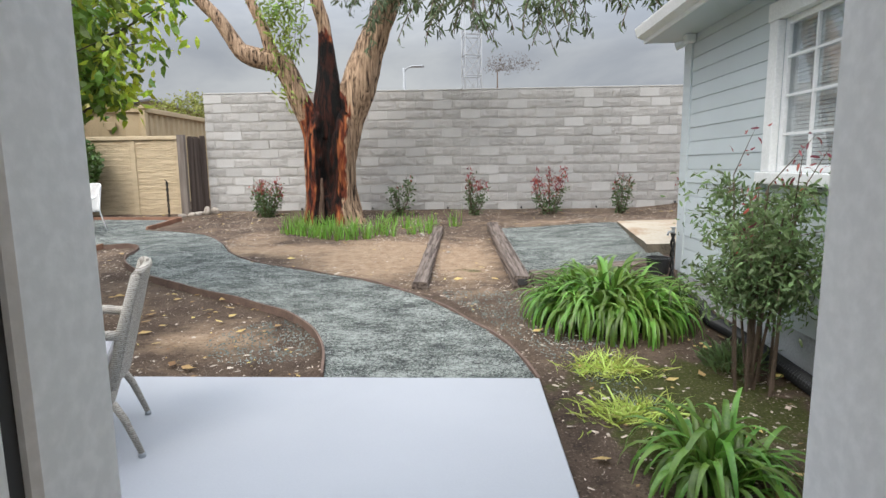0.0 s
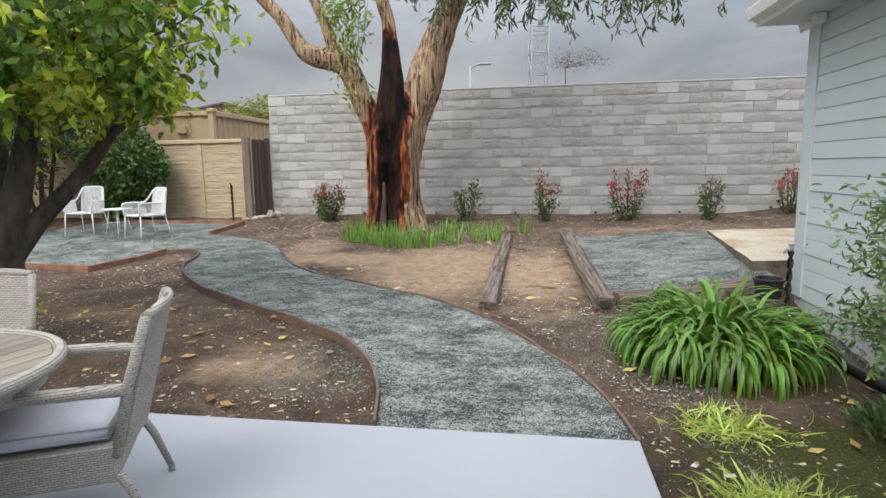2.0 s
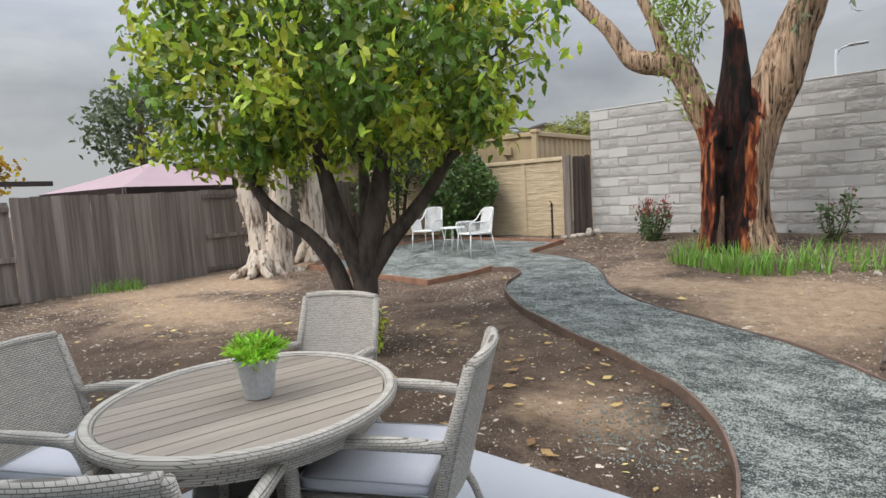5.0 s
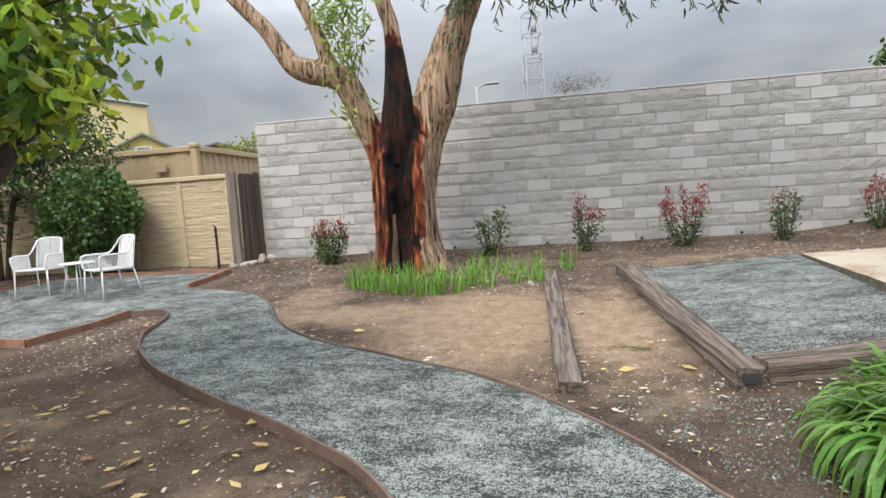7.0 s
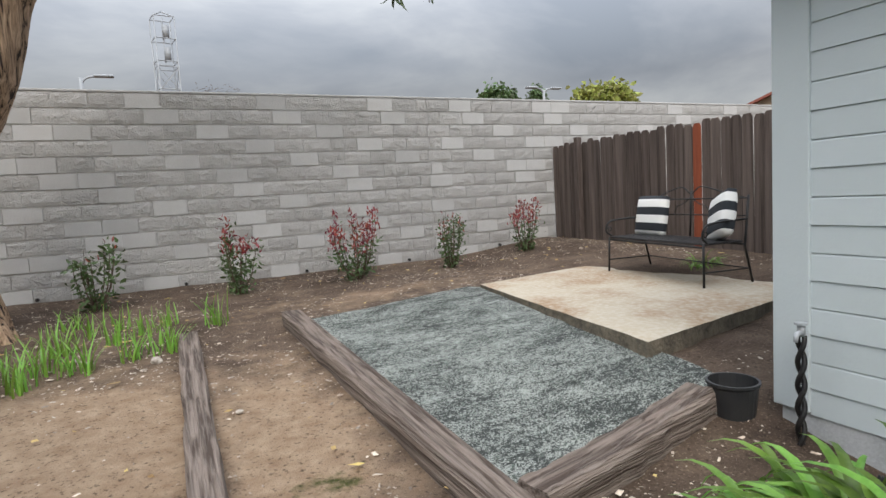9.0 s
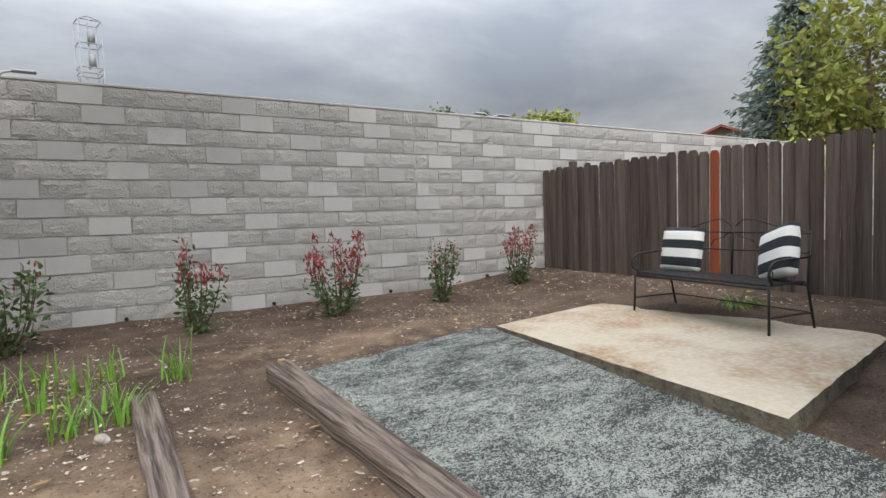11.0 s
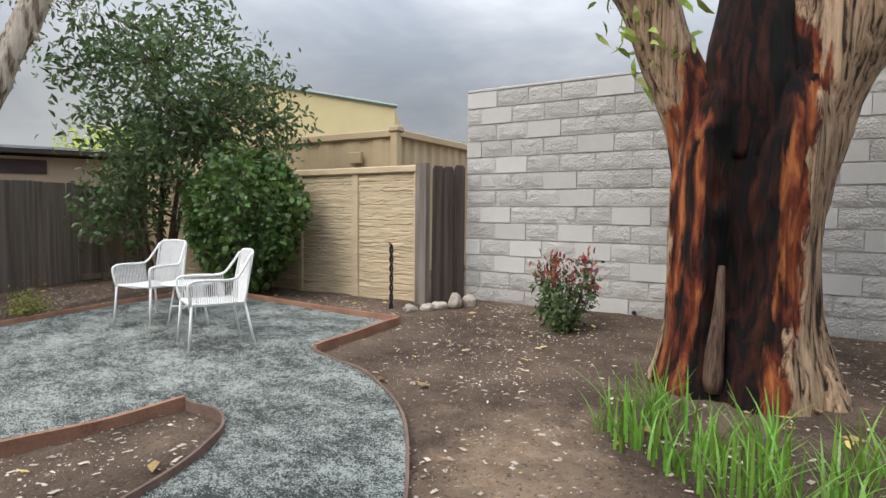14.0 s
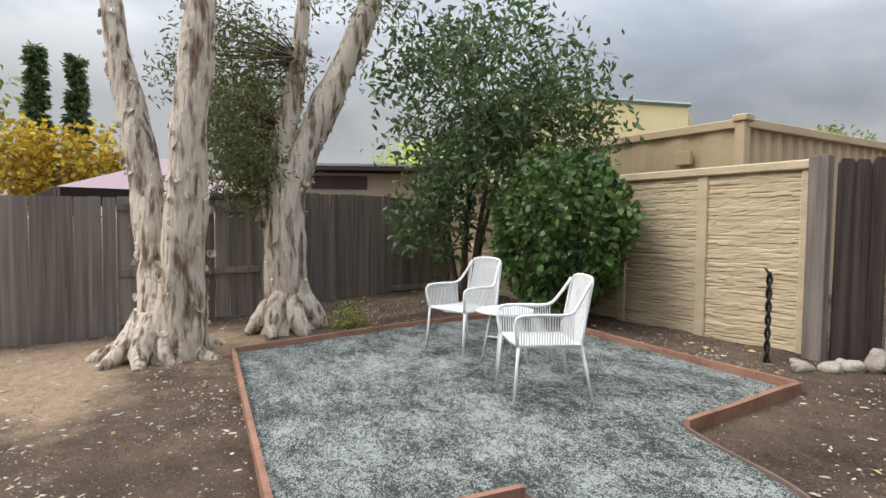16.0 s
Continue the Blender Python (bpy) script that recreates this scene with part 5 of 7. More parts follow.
        top = np.array([0.12 * math.cos(a), 0.12 * math.sin(a), rng.uniform(0.25, 0.42)])
        tube(bm, [(0, 0, -0.02), top * (0.5, 0.5, 0.5), top], [0.005, 0.004, 0.002], 4)
        c.append(np.linspace(0.2, 1, 16)[:, None] * top + rng.normal(size=(16, 3)) * 0.02)
    part("stemwork", bm, TWIG, s, kind="stuff")
    link_mesh("leaves", leaves_mesh("leaves", np.concatenate(c), 0.055, rng, aspect=0.45), LEAF_CITRUS2, s, kind="stuff")


citrus()


def paperbark(name, stems, roots, seed, label, canopy):
    rng = np.random.default_rng(seed)
    t = thing(name, label, "tree")
    for i, s in enumerate(stems):
        limb("trunk" if i == 0 else "stem", s, MELALEUCA, t, 26, 0.24, 7, seed + i, freq=4.5)
    bx, by, bz, br = stems[0][0]
    for k in range(roots):
        a = 2 * math.pi * k / roots + rng.uniform(-0.2, 0.2)
        r = rng.uniform(0.5, 0.8) * (1.0 if roots > 7 else 0.7)
        limb("root", [(bx + 0.15 * math.cos(a), by + 0.15 * math.sin(a), bz + 0.55, 0.13), (bx + 0.33 * math.cos(a), by + 0.33 * math.sin(a), bz + 0.25, 0.12),
                      (bx + r * math.cos(a + 0.2), by + r * math.sin(a + 0.2), bz + 0.06, 0.05)], MELALEUCA, t, 10, 0.3, 5, seed + 20 + k, freq=6)
    # peeling flakes of bark
    pts, nr = [], []
    for s in stems:
        P = spline([q for q in s], 10)
        for _ in range(110):
            q = P[rng.integers(3, len(P) - 8)]
            a = rng.uniform(0, 6.28)
            pts.append(np.array(q[:3]) + np.array([math.cos(a), math.sin(a), 0]) * q[3] * 0.98)
            nr.append(np.array([math.cos(a), math.sin(a), 0]) * 0.5)
    link_mesh("flaking_bark", leaves_mesh("flaking_bark", pts, 0.10, rng, aspect=0.8, droop=1.3, dirs=np.array(nr), spread=0.5), MELALEUCA, t, "peeling papery flakes", kind="stuff")
    cen, cc = [], []
    for c, r, n in canopy:
        a, b = clumps(rng, c, r, n, 30, 0.13, shell=0.2)
        cen.append(a)
        cc.append(b)
    link_mesh("leaves", leaves_mesh("leaves", np.concatenate(cen), 0.08, rng, aspect=0.28), LEAF_MELA, t, "fine grey-green foliage", kind="stuff")
    bm = bmesh.new()
    top = np.array(stems[0][-1][:3])
    for c in np.concatenate(cc)[::3]:
        near = min((np.array(q[:3]) for s in stems for q in s[2:]), key=lambda v: np.linalg.norm(v - c))
        tube(bm, [near, (near + c) / 2 + rng.normal(size=3) * 0.06, c], [0.02, 0.01, 0.004], 4)
    part("twigwork", bm, TWIG, t, kind="stuff")
    return t


gA = ground_z(-9.0, 7.05)
paperbark("paperbark_tree", [[(-9.08, 7.03, gA - 0.1, 0.36), (-9.12, 7.02, gA + 0.3, 0.25), (-9.26, 6.99, 0.85, 0.2), (-9.38, 6.97, 1.3, 0.18), (-9.50, 6.92, 1.9, 0.17), (-9.62, 6.83, 2.5, 0.16), (-9.82, 6.68, 3.4, 0.14), (-10.0, 6.55, 4.6, 0.1), (-10.1, 6.4, 5.6, 0.05)],
                          [(-8.94, 7.14, gA - 0.1, 0.34), (-8.88, 7.18, gA + 0.35, 0.27), (-8.82, 7.22, 0.9, 0.235), (-8.76, 7.24, 1.5, 0.215), (-8.72, 7.27, 2.3, 0.18), (-8.68, 7.36, 3.3, 0.16), (-8.66, 7.45, 4.6, 0.11), (-8.6, 7.55, 5.6, 0.05)]], 9, 60,
          "paperbark tree with pale peeling bark, two trunks and gnarled roots", [((-9.2, 6.9, 5.8), (1.6, 1.6, 0.9), 70)])
gB = ground_z(-9.35, 8.5)
paperbark("paperbark_tree", [[(-9.35, 8.5, gB - 0.1, 0.38), (-9.35, 8.5, gB + 0.3, 0.28), (-9.35, 8.42, 1.2, 0.25), (-9.33, 8.45, 1.85, 0.24), (-9.25, 8.75, 2.6, 0.19), (-9.15, 9.1, 3.4, 0.17), (-9.05, 9.5, 4.4, 0.13), (-8.9, 9.9, 5.6, 0.07)],
                          [(-9.37, 8.35, 1.3, 0.17), (-9.4, 8.3, 1.95, 0.15), (-9.35, 8.45, 2.6, 0.13), (-9.3, 8.6, 3.5, 0.1), (-9.35, 8.7, 4.6, 0.06)]], 7, 90,
          "leaning paperbark tree with shaggy bark and tufts of leaves", [((-9.5, 8.05, 2.2), (0.45, 0.6, 0.55), 110), ((-9.6, 7.95, 3.3), (0.8, 0.9, 0.9), 150), ((-9.2, 9.2, 4.4), (0.9, 0.9, 0.6), 30), ((-9.0, 9.4, 5.8), (1.5, 1.5, 0.8), 50)])


def leafy_tree(name, base, stems, crown, leaf, material, label, seed, bark=TWIG, category="tree", per=30, clump_r=0.14, aspect=0.4):
    """A small tree: stems from the ground, and clumps of leaves round them."""
    rng = np.random.default_rng(seed)
    t = thing(name, label, category)
    for i, s in enumerate(stems):
        limb("trunk" if i == 0 else "stem", [(x + base[0], y + base[1], z + base[2], r) for x, y, z, r in s], bark, t, 8, 0.12, 4, seed + i)
    cen, cc = [], []
    for c, r, n in crown:
        a, b = clumps(rng, np.array(c) + base, r, n, per, clump_r, shell=0.35)
        cen.append(a)
        cc.append(b)
    link_mesh("crown", leaves_mesh("crown", np.concatenate(cen), leaf, rng, aspect=aspect, droop=0.4), material, t, kind="stuff")
    bm = bmesh.new()
    nodes = [np.array(q[:3]) + base for s in stems for q in s[1:]]
    for c in np.concatenate(cc)[::2]:
        near = min(nodes, key=lambda v: np.linalg.norm(v - c))
        tube(bm, [near, (near + c) / 2 + rng.normal(size=3) * 0.05, c], [0.012, 0.008, 0.003], 4)
    part("twigwork", bm, bark, t, kind="stuff")
    return t


leafy_tree("small_tree", np.array((-9.3, 11.05, 0.38)), [[(0, 0, -0.1, 0.06), (0.05, 0, 0.8, 0.05), (0.0, 0.1, 1.8, 0.04), (-0.1, 0.1, 3.4, 0.02)], [(0.1, 0.05, -0.1, 0.045), (0.25, 0.1, 1.0, 0.04), (0.5, 0.2, 2.4, 0.02)],
                                                       [(-0.1, 0, -0.1, 0.045), (-0.3, -0.1, 1.0, 0.035), (-0.6, -0.2, 2.2, 0.02)], [(0.02, 0.1, -0.1, 0.04), (0.1, 0.4, 1.4, 0.03), (0.3, 0.8, 2.8, 0.015)]],
           [((0.15, 0.2, 3.0), (1.6, 1.6, 1.3), 165), ((0.2, 0.3, 1.95), (1.35, 1.45, 0.8), 72), ((-0.1, -0.5, 1.2), (0.6, 0.5, 0.65), 34), ((0.8, 1.0, 2.6), (0.9, 0.9, 0.8), 40)], 0.135, LEAF_DARK,
           "slender dark-leaved tree in the fence corner", 11, clump_r=0.17, aspect=0.34)


def hedge_bush():
    rng = np.random.default_rng(31)
    t = thing("round_bush", "dense rounded dark green bush clipped against the tan wall", "bush")
    c = np.array((-7.22, 11.0, 1.37))
    n = 8200
    d = rng.normal(size=(n, 3))
    d /= np.linalg.norm(d, axis=1)[:, None]
    r = np.array([0.88 + 0.16 * noise.noise(Vector(q * 2.3)) + 0.05 * noise.noise(Vector(q * 6)) for q in d])
    narrow = np.column_stack([1 - 0.22 * np.clip(-d[:, 2], 0, 1)] * 2 + [np.ones(n)])
    p = c + d * (r * rng.uniform(0.80, 1.03, n))[:, None] * (1.02, 0.70, 1.09) * narrow
    p = p[(p[:, 2] > 0.46)]
    link_mesh("leaves", leaves_mesh("leaves", p, 0.10, rng, aspect=0.62, droop=0.5, dirs=(p - c) * 0.9), LEAF_HEDGE, t, kind="stuff")
    bm = bmesh.new()
    bmesh.ops.create_icosphere(bm, subdivisions=4, radius=1.0)
    for v in bm.verts:
        k = 0.78 + 0.13 * noise.noise(v.co * 2.3) + 0.05 * noise.noise(v.co * 7)
        v.co = Vector(c) + Vector((v.co.x * 0.98 * k, v.co.y * 0.68 * k, max(v.co.z * 1.06 * k, -0.85)))
    part("inner_mass", bm, LEAF_DARK, t, "dark inner foliage", smooth=True)
    bm = bmesh.new()
    for k in range(8):
        a = k * 0.8
        tube(bm, [(c[0] + 0.1 * math.cos(a), c[1] + 0.1 * math.sin(a), 0.3), (c[0] + 0.3 * math.cos(a), c[1] + 0.25 * math.sin(a), 1.2)], [0.03, 0.02], 6)
    part("stemwork", bm, TWIG, t, kind="stuff")


hedge_bush()


# ---- shrubs along the wall ----
def photinia(at, h, w, seed, red, label, n_stems=9, leaf=0.07, dens=34):
    rng = np.random.default_rng(seed)
    t = thing("photinia_shrub", label, "shrub", at=(at[0], at[1], ground_z(*at)), group="young shrubs along the block wall")
    bm = bmesh.new()
    green, tips, gd, td = [], [], [], []
    for k in range(n_stems):
        a = 2 * math.pi * k / n_stems + rng.uniform(-0.4, 0.4)
        lean = w * 0.5 * rng.uniform(0.25, 1.0)
        top = np.array([lean * math.cos(a), lean * math.sin(a), h * rng.uniform(0.62, 1.0)])
        pts = [np.array([0.03 * math.cos(a), 0.03 * math.sin(a), -0.03]), top * (0.7, 0.7, 0.35), top * (0.95, 0.95, 0.72), top]
        tube(bm, pts, [0.009, 0.007, 0.005, 0.002], 5)
        P = spline(pts, 8)
        for s in rng.uniform(0.08, 1.0, int(dens * 1.7)):
            q = P[int(s * (len(P) - 1))] + rng.normal(size=3) * 0.045
            if s > 1 - 0.45 * red and rng.uniform() < red:
                tips.append(q)
                td.append(np.array([0, 0, 1.3]))
            else:
                green.append(q)
                gd.append(np.array([math.cos(a), math.sin(a), 0.3]) * 0.6)
        for _ in range(int(7 * red)):
            tips.append(P[-1] + rng.normal(size=3) * 0.02)
            td.append(np.array([0, 0, 1.6]))
    part("stemwork", bm, TWIG, t, kind="stuff")
    link_mesh("leaves", leaves_mesh("leaves", green, leaf, rng, aspect=0.4, droop=0.2, dirs=np.array(gd)), LEAF_DARK, t, "dark green leaves", kind="stuff")
    if tips:
        link_mesh("new_growth", leaves_mesh("new_growth", tips, leaf * 0.95, rng, aspect=0.32, droop=-0.2, dirs=np.array(td)), LEAF_RED, t, "red new leaves", kind="stuff")


photinia((-2.82, 11.18), 0.74, 0.70, 41, 0.62, "bushy shrub with green leaves and scattered red ones by the tree", 16, 0.07, 46)
photinia((-0.02, 11.2), 0.80, 0.62, 42, 0.12, "thin green shrub with few leaves beside the burnt tree", 9, 0.085, 22)
photinia((1.50, 11.18), 0.92, 0.55, 43, 0.6, "upright shrub with dark leaves and red tips beside the iris", 9, 0.07, 36)
photinia((3.05, 11.18), 0.92, 0.72, 44, 0.95, "wide shrub crowned with many bright red tips", 13, 0.07, 34)
photinia((4.48, 11.2), 0.80, 0.60, 45, 0.4, "dark shrub with purplish tips near the slab", 10, 0.06, 38)
photinia((5.90, 11.34), 0.88, 0.60, 46, 0.9, "red-tipped shrub by the brown fence corner", 11, 0.06, 34)


# ---- iris clumps ----
def blades_mesh(name, bases, rng, h, w, lean=0.35, segs=4):
    """Upright sword leaves from the bases, as loose strips."""
    verts, faces = [], []
    for b in bases:
        a, hh, tilt = rng.uniform(0, 6.28), h * rng.uniform(0.6, 1.15), rng.uniform(0.05, lean)
        out = np.array([math.cos(a), math.sin(a), 0])
        side = np.array([-out[1], out[0], 0]) * w / 2
        o = len(verts)
        for k in range(segs + 1):
            s = k / segs
            p = np.array(b) + out * (tilt * s * s * hh) + np.array([0, 0, hh * s * (1 - 0.25 * tilt * s)])
            wd = side * (1 - 0.9 * s**2)
            verts += [p - wd, p + wd]
        faces += [(o + 2 * k, o + 2 * k + 1, o + 2 * k + 3, o + 2 * k + 2) for k in range(segs)]
    me = bpy.data.meshes.new(name)
    me.from_pydata([tuple(v) for v in verts], [], faces)
    return me


def iris(at, n, spread, h, label, seed):
    rng = np.random.default_rng(seed)
    t = thing("iris_clump", label, "plant", at=(at[0], at[1], ground_z(*at)), group="iris clumps round the burnt tree")
    bases = [(rng.normal() * spread, rng.normal() * spread, -0.02) for _ in range(n)]
    link_mesh("foliage", blades_mesh("foliage", bases, rng, h, 0.017, lean=0.75), LEAF_IRIS, t, kind="stuff")


rr = np.random.default_rng(77)
ring = [(-1.72, 9.15), (-1.55, 8.95), (-1.32, 8.75), (-1.10, 8.6), (-0.9, 8.5), (-0.68, 8.42), (-0.48, 8.42), (-0.25, 8.55), (-1.5, 9.25), (-1.2, 9.0), (-0.95, 8.85), (-0.7, 8.75), (-0.42, 8.8), (-0.15, 8.9), (-1.62, 9.5), (-1.0, 9.2), (-0.6, 9.15), (-0.1, 9.35), (0.1, 8.75)]
for k, p in enumerate(ring):
    iris(p, 24, 0.062, 0.37, "bright green iris leaves growing from bare soil", 200 + k)
for k, p in enumerate([(0.25, 9.5), (0.5, 9.7), (0.62, 9.3), (0.45, 8.95), (0.72, 8.98), (0.05, 9.9), (0.7, 9.95), (0.3, 10.1), (-0.15, 10.3)]):
    iris(p, 15 if k not in (3, 4) else 24, 0.06, 0.27, "sparse green iris leaves among dry stalks", 240 + k)
iris((1.14, 9.72), 22, 0.05, 0.36, "single tuft of bright iris leaves near the lone timber", 260)
for k, p in enumerate([(-10.3, 4.9), (-10.4, 4.6)]):
    iris(p, 60, 0.14, 0.26, "low green grass tuft by the grey fence", 270 + k)


# ---- agapanthus, each leaf a part ----
def strap_leaf_mesh(length, width, droop, seed):
    rng = np.random.default_rng(seed)
    bm = bmesh.new()
    rows = []
    n = 9
    ang = 1.25
    p = np.array([0.0, 0.0])
    bend = rng.uniform(-0.15, 0.15)
    for k in range(n + 1):
        s = k / n
        w = width * (0.55 + 0.9 * s - 1.45 * s**2.6) * 0.9 + 0.002
        y = bend * s * s * length
        rows.append([bm.verts.new((p[0], y - w / 2, p[1] + w * 0.16)), bm.verts.new((p[0], y, p[1])), bm.verts.new((p[0], y + w / 2, p[1] + w * 0.16))])
        ang -= droop / n * (0.6 + s)
        p = p + np.array([math.cos(ang), math.sin(ang)]) * length / n
    for a, b in zip(rows, rows[1:]):
        bm.faces.new((a[0], a[1], b[1], b[0]))
        bm.faces.new((a[1], a[2], b[2], b[1]))
    me = bpy.data.meshes.new("leaf")
    bm.to_mesh(me)
    bm.free()
    me.shade_smooth()
    me.materials.append(LEAF_STRAP)
    return me


LEAFSHAPES = [strap_leaf_mesh(0.52, 0.049, d, i) for i, d in enumerate((2.0, 2.3, 2.7, 3.0, 1.6, 3.2, 2.5, 2.9))]


def strap_plant(name, at, n, spread, scale, label, seed, z=None, rest=0):
    rng = np.random.default_rng(seed)
    t = thing(name, label, "plant", at=(at[0], at[1], ground_z(*at) if z is None else z))
    def place():
        r = spread * math.sqrt(rng.uniform(0, 1))
        b = rng.uniform(0, 6.28)
        s = scale * rng.uniform(0.72, 1.1) * (1.12 - 0.26 * r / max(spread, 0.01))
        tip = rng.uniform(-14, 18) - 24 * (1 - r / spread)
        return pose(r * math.cos(b), r * math.sin(b), -0.02, 0, tip, math.degrees(b) + rng.normal() * 45) @ Matrix.Diagonal((s, s, s * 1.42, 1))

    for k in range(n):
        ob = link_mesh("leaf", LEAFSHAPES[rng.integers(8)], None, t)
        ob.matrix_basis = place()
    if rest:
        verts, faces = [], []
        for k in range(rest):
            src, m, o = LEAFSHAPES[rng.integers(8)], place(), len(verts)
            verts += [tuple(m @ v.co) for v in src.vertices]
            faces += [[o + i for i in p.vertices] for p in src.polygons]
        me = bpy.data.meshes.new("foliage")
        me.from_pydata(verts, [], faces)
        me.shade_smooth()
        link_mesh("foliage", me, LEAF_STRAPREST, t, kind="stuff")


strap_plant("agapanthus", (2.60, 4.46), 299, 0.47, 1.16, "large dense agapanthus clump with arching glossy strap leaves", 301, rest=640)
strap_plant("agapanthus", (2.47, 1.95), 130, 0.15, 0.86, "agapanthus with arching strap leaves beside the patio corner", 302)
strap_plant("agapanthus", (6.25, 8.3), 45, 0.14, 0.55, "small strap-leaved plant under the bench by the fence", 303, z=0.40)


def lime_tuft(at, r, n, seed, label):
    rng = np.random.default_rng(seed)
    t = thing("grass_tuft", label, "plant", at=(at[0], at[1], ground_z(*at)))
    bases = np.column_stack([rng.normal(size=n) * r, rng.normal(size=n) * r * 0.6, np.full(n, -0.01)])
    me = leaves_mesh("foliage", bases, 0.15, rng, aspect=0.07, droop=-0.15, dirs=np.column_stack([rng.normal(size=n), rng.normal(size=n), np.full(n, 0.25)]), spread=0.3)
    link_mesh("foliage", me, LEAF_LIME, t, kind="stuff")


lime_tuft((2.35, 3.33), 0.14, 420, 1, "flattened pale yellow-green leaf tuft below the agapanthus")
lime_tuft((2.3, 2.62), 0.12, 420, 2, "flattened pale yellow-green leaf tuft beside the patio")


def nandina():
    rng = np.random.default_rng(91)
    g = ground_z(3.22, 2.9)
    t = thing("nandina_shrub", "tall feathery nandina with red twigs against the house", "shrub", at=(3.15, 3.05, g))
    bm = bmesh.new()
    cen, red = [], []
    for k in range(16):
        a = rng.uniform(0, 6.28)
        r0 = rng.uniform(0, 0.16)
        top = np.array([0.33 * math.cos(a) * rng.uniform(0.3, 1), 0.50 * math.sin(a) * rng.uniform(0.3, 1), rng.uniform(0.9, 1.42)])
        base = np.array([r0 * math.cos(a), r0 * math.sin(a), -0.03])
        tube(bm, [base, base * 0.6 + top * (0.4, 0.4, 0.5), top], [0.011, 0.008, 0.004], 5)
        for _ in range(7):
            s = rng.uniform(0.5, 1.0)
            p = base * (1 - s) + top * s
            d = rng.normal(size=3) * (0.16, 0.2, 0.05)
            q = p + d
            tube(bm, [p, (p + q) / 2 + (0, 0, 0.03), q], [0.003, 0.002, 0.001], 4)
            cen.append(p + (q - p) * rng.uniform(0.2, 1.2, 54)[:, None] + rng.normal(size=(54, 3)) * 0.06)
        if k < 7:
            q = top + np.array([rng.normal() * 0.1, rng.normal() * 0.12, rng.uniform(0.12, 0.3)])
            tube(bm, [top, (top + q) / 2, q], [0.004, 0.003, 0.001], 4)
            red.append(top + (q - top) * rng.uniform(0.3, 1, 10)[:, None] + rng.normal(size=(10, 3)) * 0.03)
    part("stemwork", bm, TWIG, t, kind="stuff")
    link_mesh("leaves", leaves_mesh("leaves", np.concatenate(cen), 0.06, rng, aspect=0.27, droop=0.4), LEAF_NAND, t, "fine green leaflets", kind="stuff")
    link_mesh("red_leaves", leaves_mesh("red_leaves", np.concatenate(red), 0.05, rng, aspect=0.25), LEAF_RED, t, "reddish young leaflets", kind="stuff")
    p = thing("small_plant", "small grey-green spiky plant by the black drain pipe", "plant", at=(3.18, 3.32, ground_z(3.1, 3.3)))
    b = np.column_stack([rng.normal(size=260) * 0.07, rng.normal(size=260) * 0.07, np.abs(rng.normal(size=260)) * 0.05])
    link_mesh("leaves", leaves_mesh("leaves", b, 0.14, rng, aspect=0.13, droop=-0.2, dirs=np.column_stack([b[:, :2] * 8, np.full(260, 0.8)]), spread=0.5), LEAF_NAND, p, kind="stuff")


nandina()
for k, (x, y, r) in enumerate([(-8.75, 9.05, 0.16), (-10.0, 8.9, 0.1)]):
    rng = np.random.default_rng(500 + k)
    t = thing("low_shrub", "low olive-brown shrub at the foot of the paperbark", "shrub", at=(x, y, ground_z(x, y)))
    b = np.abs(rng.normal(size=(500, 3))) * (0, 0, r * 0.9) + rng.normal(size=(500, 3)) * (r * 0.7, r * 0.7, 0.01)
    link_mesh("leaves", leaves_mesh("leaves", b, 0.05, rng, aspect=0.4), LEAF_OLIVE, t, kind="stuff")


# ---- pipe, stake, bucket, stones ----
def drain_pipe():
    t = thing("drain_pipe", "black corrugated drain pipe lying along the house wall", "pipe")
    line = [(3.36, 5.02), (3.42, 4.82), (3.46, 4.55), (3.40, 4.25), (3.44, 3.9), (3.46, 3.5), (3.47, 3.0), (3.44, 2.4), (3.46, 1.6), (3.45, 0.6)]
    P = spline([(x, y, ground_z(x, y) + 0.055) for x, y in line], 36)
    r = np.where(np.arange(len(P)) % 2 == 0, 0.056, 0.047)
    bm = bmesh.new()
    tube(bm, P, r, 14)
    part("pipe", bm, BLACKPIPE, t)


drain_pipe()


def twisted_post(x, y, h, label, tap=False):
    g = ground_z(x, y)
    t = thing("twisted_stake", label, "stake", at=(x, y, g))
    bm = bmesh.new()
    for ph in (0, math.pi):
        P = [(0.014 * math.cos(ph + z * 28), 0.014 * math.sin(ph + z * 28), z) for z in np.linspace(-0.05, h, 60)]
        tube(bm, P, 0.013, 6)
    part("chain_twist", bm, IRON, t, smooth=True)
    if tap:
        tubepart("tap_body", [(0, 0, h), (0, 0, h + 0.05)], 0.018, GALV, t, 10)
        tubepart("tap_spout", [(0, 0, h + 0.02), (-0.05, -0.01, h + 0.015), (-0.06, -0.012, h - 0.02)], [0.012, 0.012, 0.01], GALV, t, 8)
        bm = bmesh.new()
        bmesh.ops.create_cone(bm, cap_ends=True, segments=8, radius1=0.03, radius2=0.03, depth=0.01, matrix=Matrix.Translation((0, 0, h + 0.06)))
        part("tap_handle", bm, GALV, t)
    else:
        tubepart("hook", [(0, 0, h - 0.02), (-0.03, 0, h + 0.02), (-0.05, 0, h + 0.03)], [0.012, 0.01, 0.006], IRON, t, 6)


